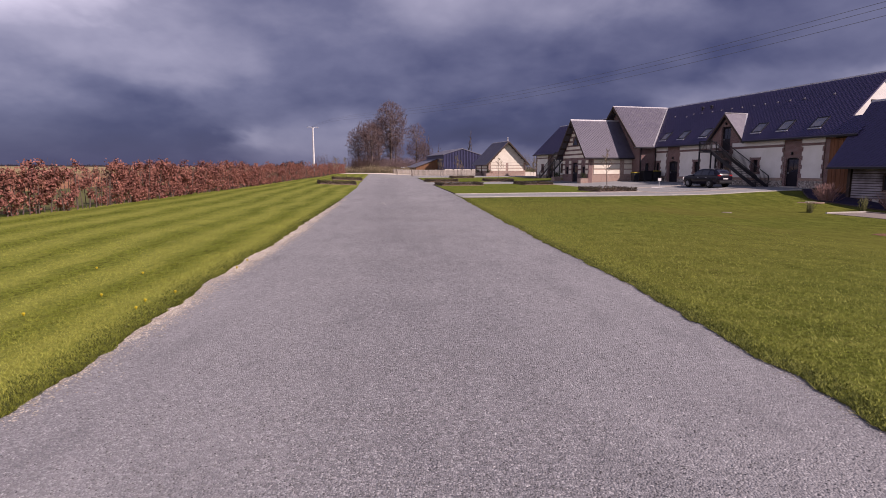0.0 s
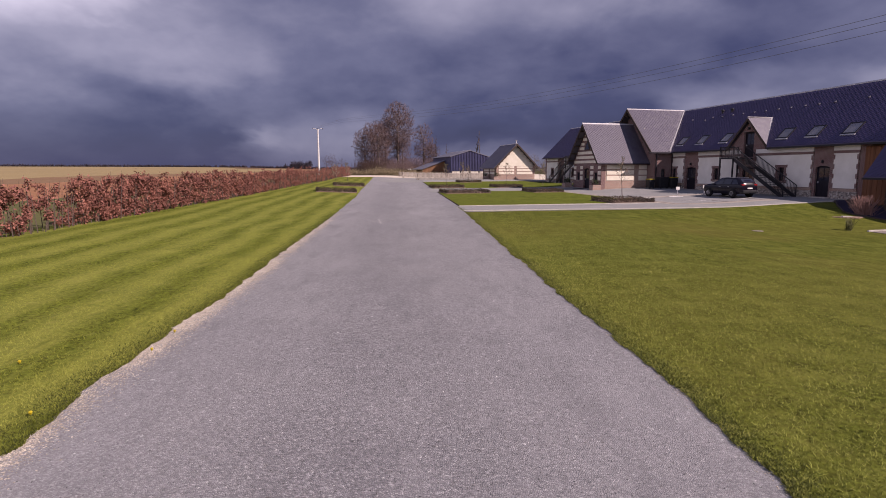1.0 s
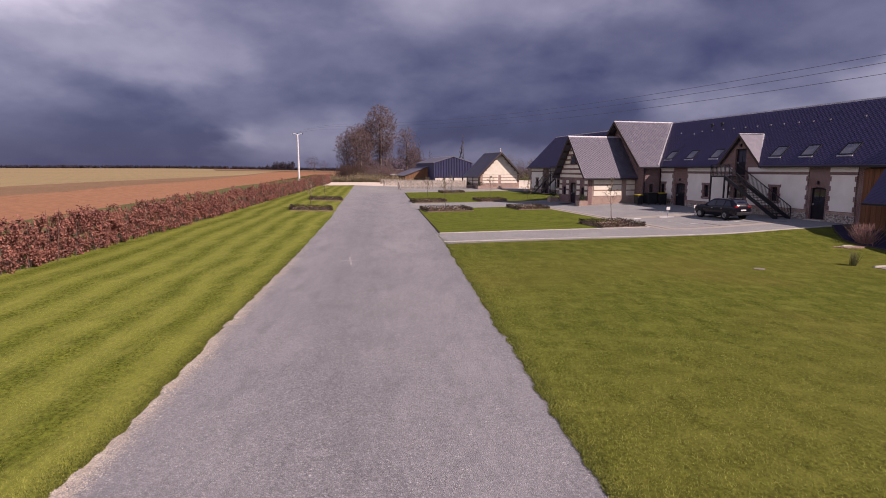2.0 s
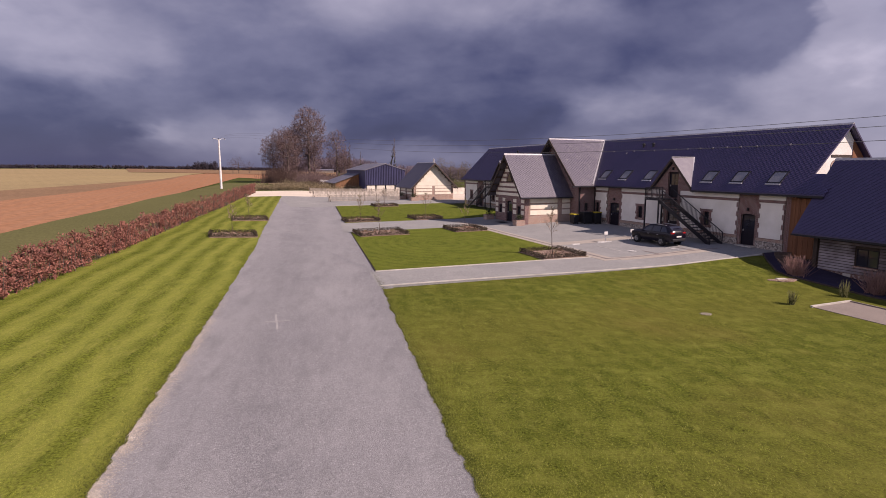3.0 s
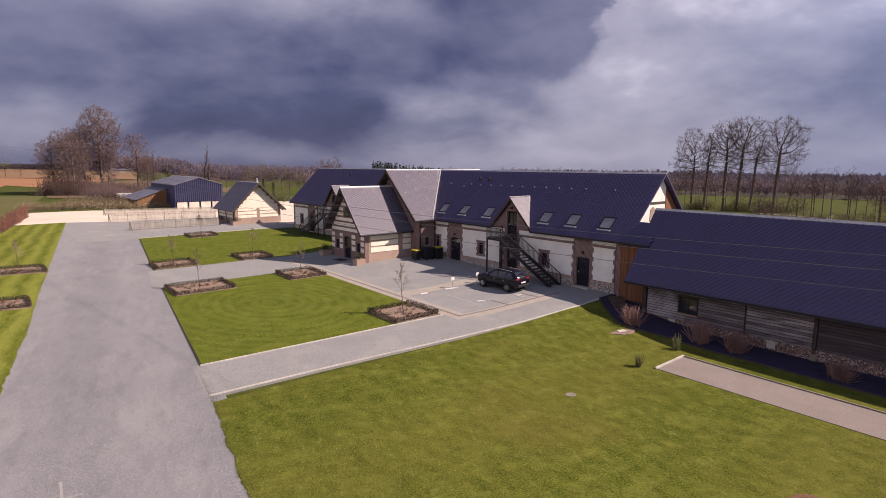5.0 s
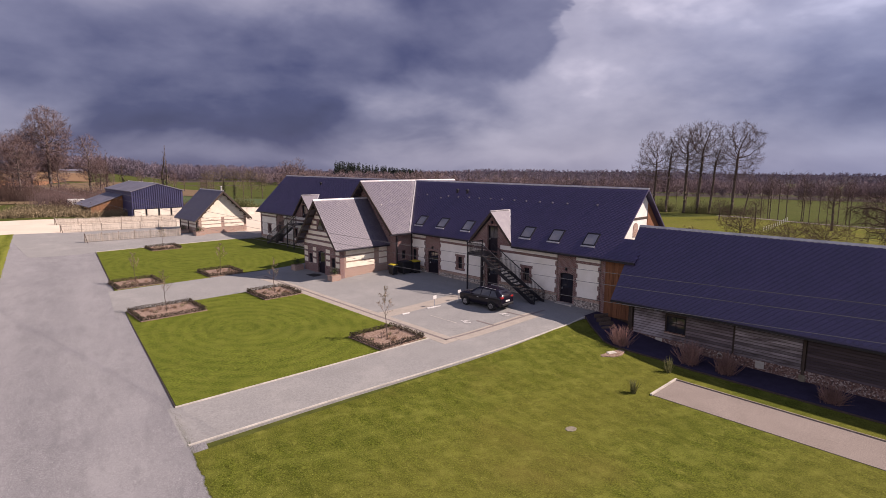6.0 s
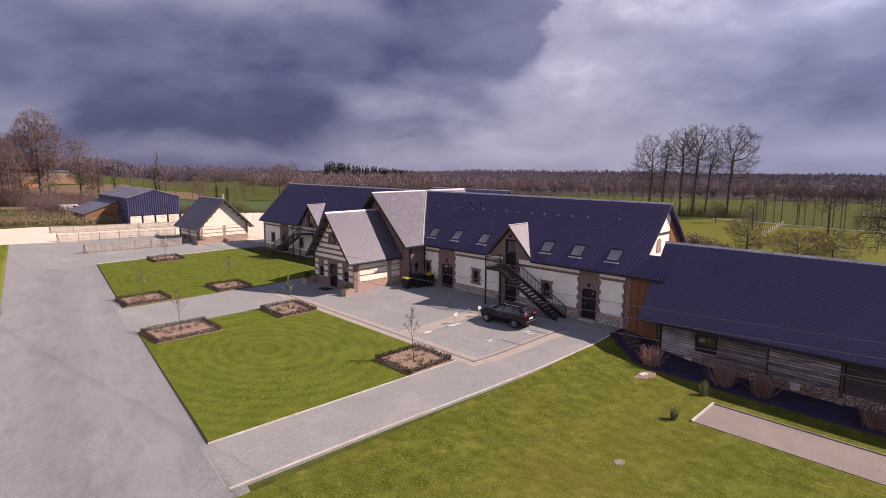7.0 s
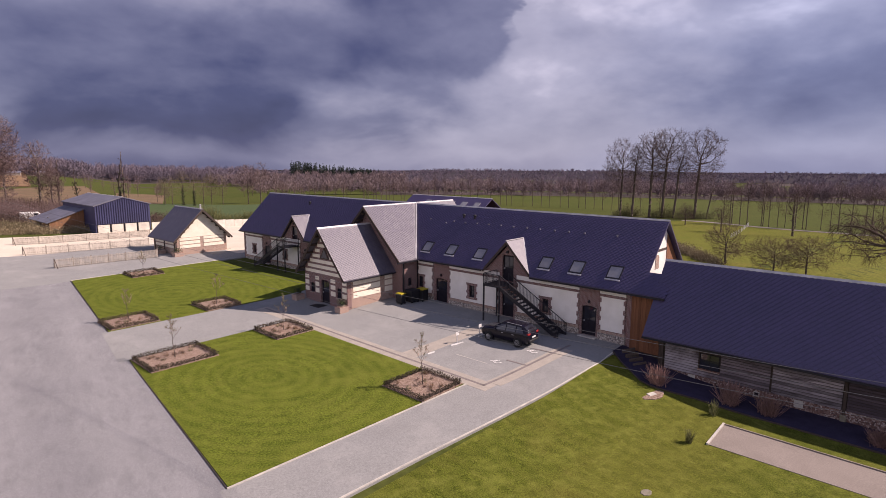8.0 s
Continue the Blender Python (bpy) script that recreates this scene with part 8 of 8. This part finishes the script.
def pebbles(name, line, n, wide, seed, mat, label, big=0.010):
    """Loose stones scattered along an edge, thickest at the line."""
    rng = np.random.default_rng(seed)
    pts = resample(line, 900)
    i = (rng.beta(0.8, 1.6, n) * 899).astype(int)
    gaps = np.array([noise.noise(Vector((p[1] * 0.55, 4.0, wide * 30))) + 0.6 * noise.noise(Vector((p[1] * 2.3, 7.0, wide * 30))) for p in pts])
    i = i[rng.uniform(-0.75, 0.35, n) < gaps[i]]
    n = len(i)
    x, y = pts[i, 0] + rng.normal(0, wide, n), pts[i, 1] + rng.uniform(-0.05, 0.05, n)
    c = np.c_[x, y, ground_z(x, y) + 0.003]
    size = rng.uniform(0.4, 1.0, n)[:, None, None] * big * rng.uniform(0.6, 1.3, (n, 6, 1))
    shape = np.array([(1, 0, 0), (0, 1, 0), (-1, 0, 0), (0, -1, 0), (0, 0, 0.55), (0, 0, -0.5)])
    ang = rng.uniform(0, 6.28, n)
    turn = np.stack([np.stack([np.cos(ang), -np.sin(ang), 0 * ang], 1), np.stack([np.sin(ang), np.cos(ang), 0 * ang], 1), np.stack([0 * ang, 0 * ang, 1 + 0 * ang], 1)], 1)
    v = (c[:, None] + np.einsum("nij,kj->nki", turn, shape) * size).reshape(-1, 3)
    f = np.array([(0, 1, 4), (1, 2, 4), (2, 3, 4), (3, 0, 4), (1, 0, 5), (2, 1, 5), (3, 2, 5), (0, 3, 5)])
    return tagged(mesh_part(name, v, (np.arange(n)[:, None, None] * 6 + f[None]).reshape(-1, 3), mat), label, "stones", "", "stuff")


pebbles("edge_stones", [(-3.2, 1.0), *DRIVE_L[2:7]], 120000, 0.17, 911, pale_pebble, "loose pale stones along the edge of the drive", 0.012)
pebbles("edge_stones", [(3.0, 2.0), *DRIVE_R[2:6]], 5000, 0.06, 912, pale_pebble, "loose pale stones along the edge of the drive")
pebbles("drive_stones", [(0.0, 1.8), (-0.3, 10), (-1.6, 30)], 60000, 1.5, 913, mixed_pebble, "loose mixed stones lying on the gravel drive", 0.0085)

for k, (x, y) in enumerate(((-5.9, 9.3), (-3.75, 6.6), (-3.85, 7.0), (-4.45, 5.1), (-4.25, 4.75), (-4.4, 4.75), (-5.1, 6.1), (-4.9, 6.3), (-3.7, 7.5), (-4.6, 7.3), (-3.55, 9.4), (-3.65, 10.2), (-4.9, 8.9))):
    z = gz(x, y) + 0.02
    t = thing("dandelion", (x, y, z), "small yellow dandelion flower in the lawn", "flower", farm=False, group="dandelions")
    bm = bmesh.new()
    tube(bm, [(x, y, z), (x, y, z + 0.028), (x, y, z + 0.040)], [0.006, 0.020, 0.012], 8)
    part("flower_head", bm, petal, t)


# ---- slates, laid as diamonds on the roof slopes that face the drive ----
def slate_points(eave_a, eave_z, ridge_a, ridge_z, b_lo, b_hi, size, notches=()):
    """Centres of diamond slates on a slope that rises with a."""
    length = math.hypot(ridge_a - eave_a, ridge_z - eave_z)
    out, row = [], 0
    t = size * 0.5
    while t < length - size * 0.45:
        f = t / length
        a, z = eave_a + (ridge_a - eave_a) * f, eave_z + (ridge_z - eave_z) * f
        b = b_lo + (0.5 if row % 2 else 1.0) * size
        while b < b_hi - size * 0.4:
            if not any(abs(b - mid) < wide * (1 - (a - eave_a) / (deep - eave_a)) + size * 0.5 and a < deep + size for mid, deep, wide in notches):
                out.append((a, b, z))
            b += size
        t += size * 0.5
        row += 1
    return np.array(out)


def diamond(size, angle):
    """One slate: a diamond tilted a little on its slope, its lower tip proud."""
    up, nrm, h = np.array([math.cos(angle), 0, math.sin(angle)]), np.array([-math.sin(angle), 0, math.cos(angle)]), size * 0.5
    side = np.array([0, 1.0, 0])
    low, left, high, right = -up * h + nrm * 0.026, side * h + nrm * 0.016, up * h + nrm * 0.005, -side * h + nrm * 0.016
    v = np.array([low, left, high, right, low - nrm * 0.012, left - nrm * 0.012, right - nrm * 0.012])
    return v, [(0, 3, 2, 1), (0, 1, 5, 4), (3, 0, 4, 6)]


def lay_slates(parent, pts, angle, size, single, swap=False, mat=slate):
    """Those for which single(a, b) holds are parts of their own; the rest is one joined part. swap: the slope rises with b."""
    v, f = diamond(size * 0.975, angle)
    pts = np.asarray(pts)
    if swap:
        v, pts, f = v[:, [1, 0, 2]], pts[:, [1, 0, 2]], [q[::-1] for q in f]
    own = [p for p in pts if single(p[0], p[1])]
    rest = np.array([p for p in pts if not single(p[0], p[1])] + own[300:])
    o = np.array(ORIGIN[parent])
    me = bpy.data.meshes.new("slate")
    me.from_pydata((v * P).tolist(), [], f)
    me.materials.append(mat)
    for p in own[:300]:
        ob = new("slate", me)
        ob.parent = parent
        ob.location = (p - o) * P
    if len(rest):
        verts = (rest[:, None] + v[None]).reshape(-1, 3)
        faces = [tuple(i + 7 * k for i in q) for k in range(len(rest)) for q in f]
        tagged(mesh_part("slate_field", verts, faces, mat, parent), kind="stuff")


lay_slates(barn, slate_points(EAVE_A, EAVE_Z, EAVE_A + 1.2, EAVE_Z + 1.2 * SLOPE, 27.1, 28.8, 0.30), math.atan(SLOPE), 0.30, lambda a, b: False)
near = slate_points(EAVE_A, EAVE_Z, RIDGE_A, RIDGE_Z, 28.68, 51.5, 0.30, [(38.62, 35.62, 2.12)])
near = near[near[:, 1] < 47.0 + (near[:, 0] - 33.3) * 1.03]
lay_slates(barn, near, math.atan(SLOPE), 0.30, lambda a, b: b < 33.0)
distant = slate_points(EAVE_A, EAVE_Z, RIDGE_A, RIDGE_Z, 51.9, 76.2, 0.30, [(65.6, 35.62, 2.12)])
lay_slates(barn, distant[distant[:, 1] > 56.3 - (distant[:, 0] - 33.3) * 1.03], math.atan(SLOPE), 0.30, lambda a, b: False)
lay_slates(long_barn, slate_points(LE, LEZ, LR, LRZ, 2.0, 27.8, 0.30), math.atan2(LRZ - LEZ, LR - LE), 0.30, lambda a, b: b > 23.0)
lay_slates(porch, slate_points(CB - 3.15, 3.04, CB, 6.80, 26.6, 31.9, 0.30), math.atan2(3.76, 3.15), 0.30, lambda a, b: a < 30.2, True, worn_sunlit_slate)
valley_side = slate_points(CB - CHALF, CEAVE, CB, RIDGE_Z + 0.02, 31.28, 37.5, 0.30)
lay_slates(wing, valley_side[valley_side[:, 1] < 33.1 + (valley_side[:, 0] - CB + CHALF) * 0.97], math.atan2(RIDGE_Z + 0.02 - CEAVE, CHALF), 0.30, lambda a, b: a < 32.2, True, worn_sunlit_slate)
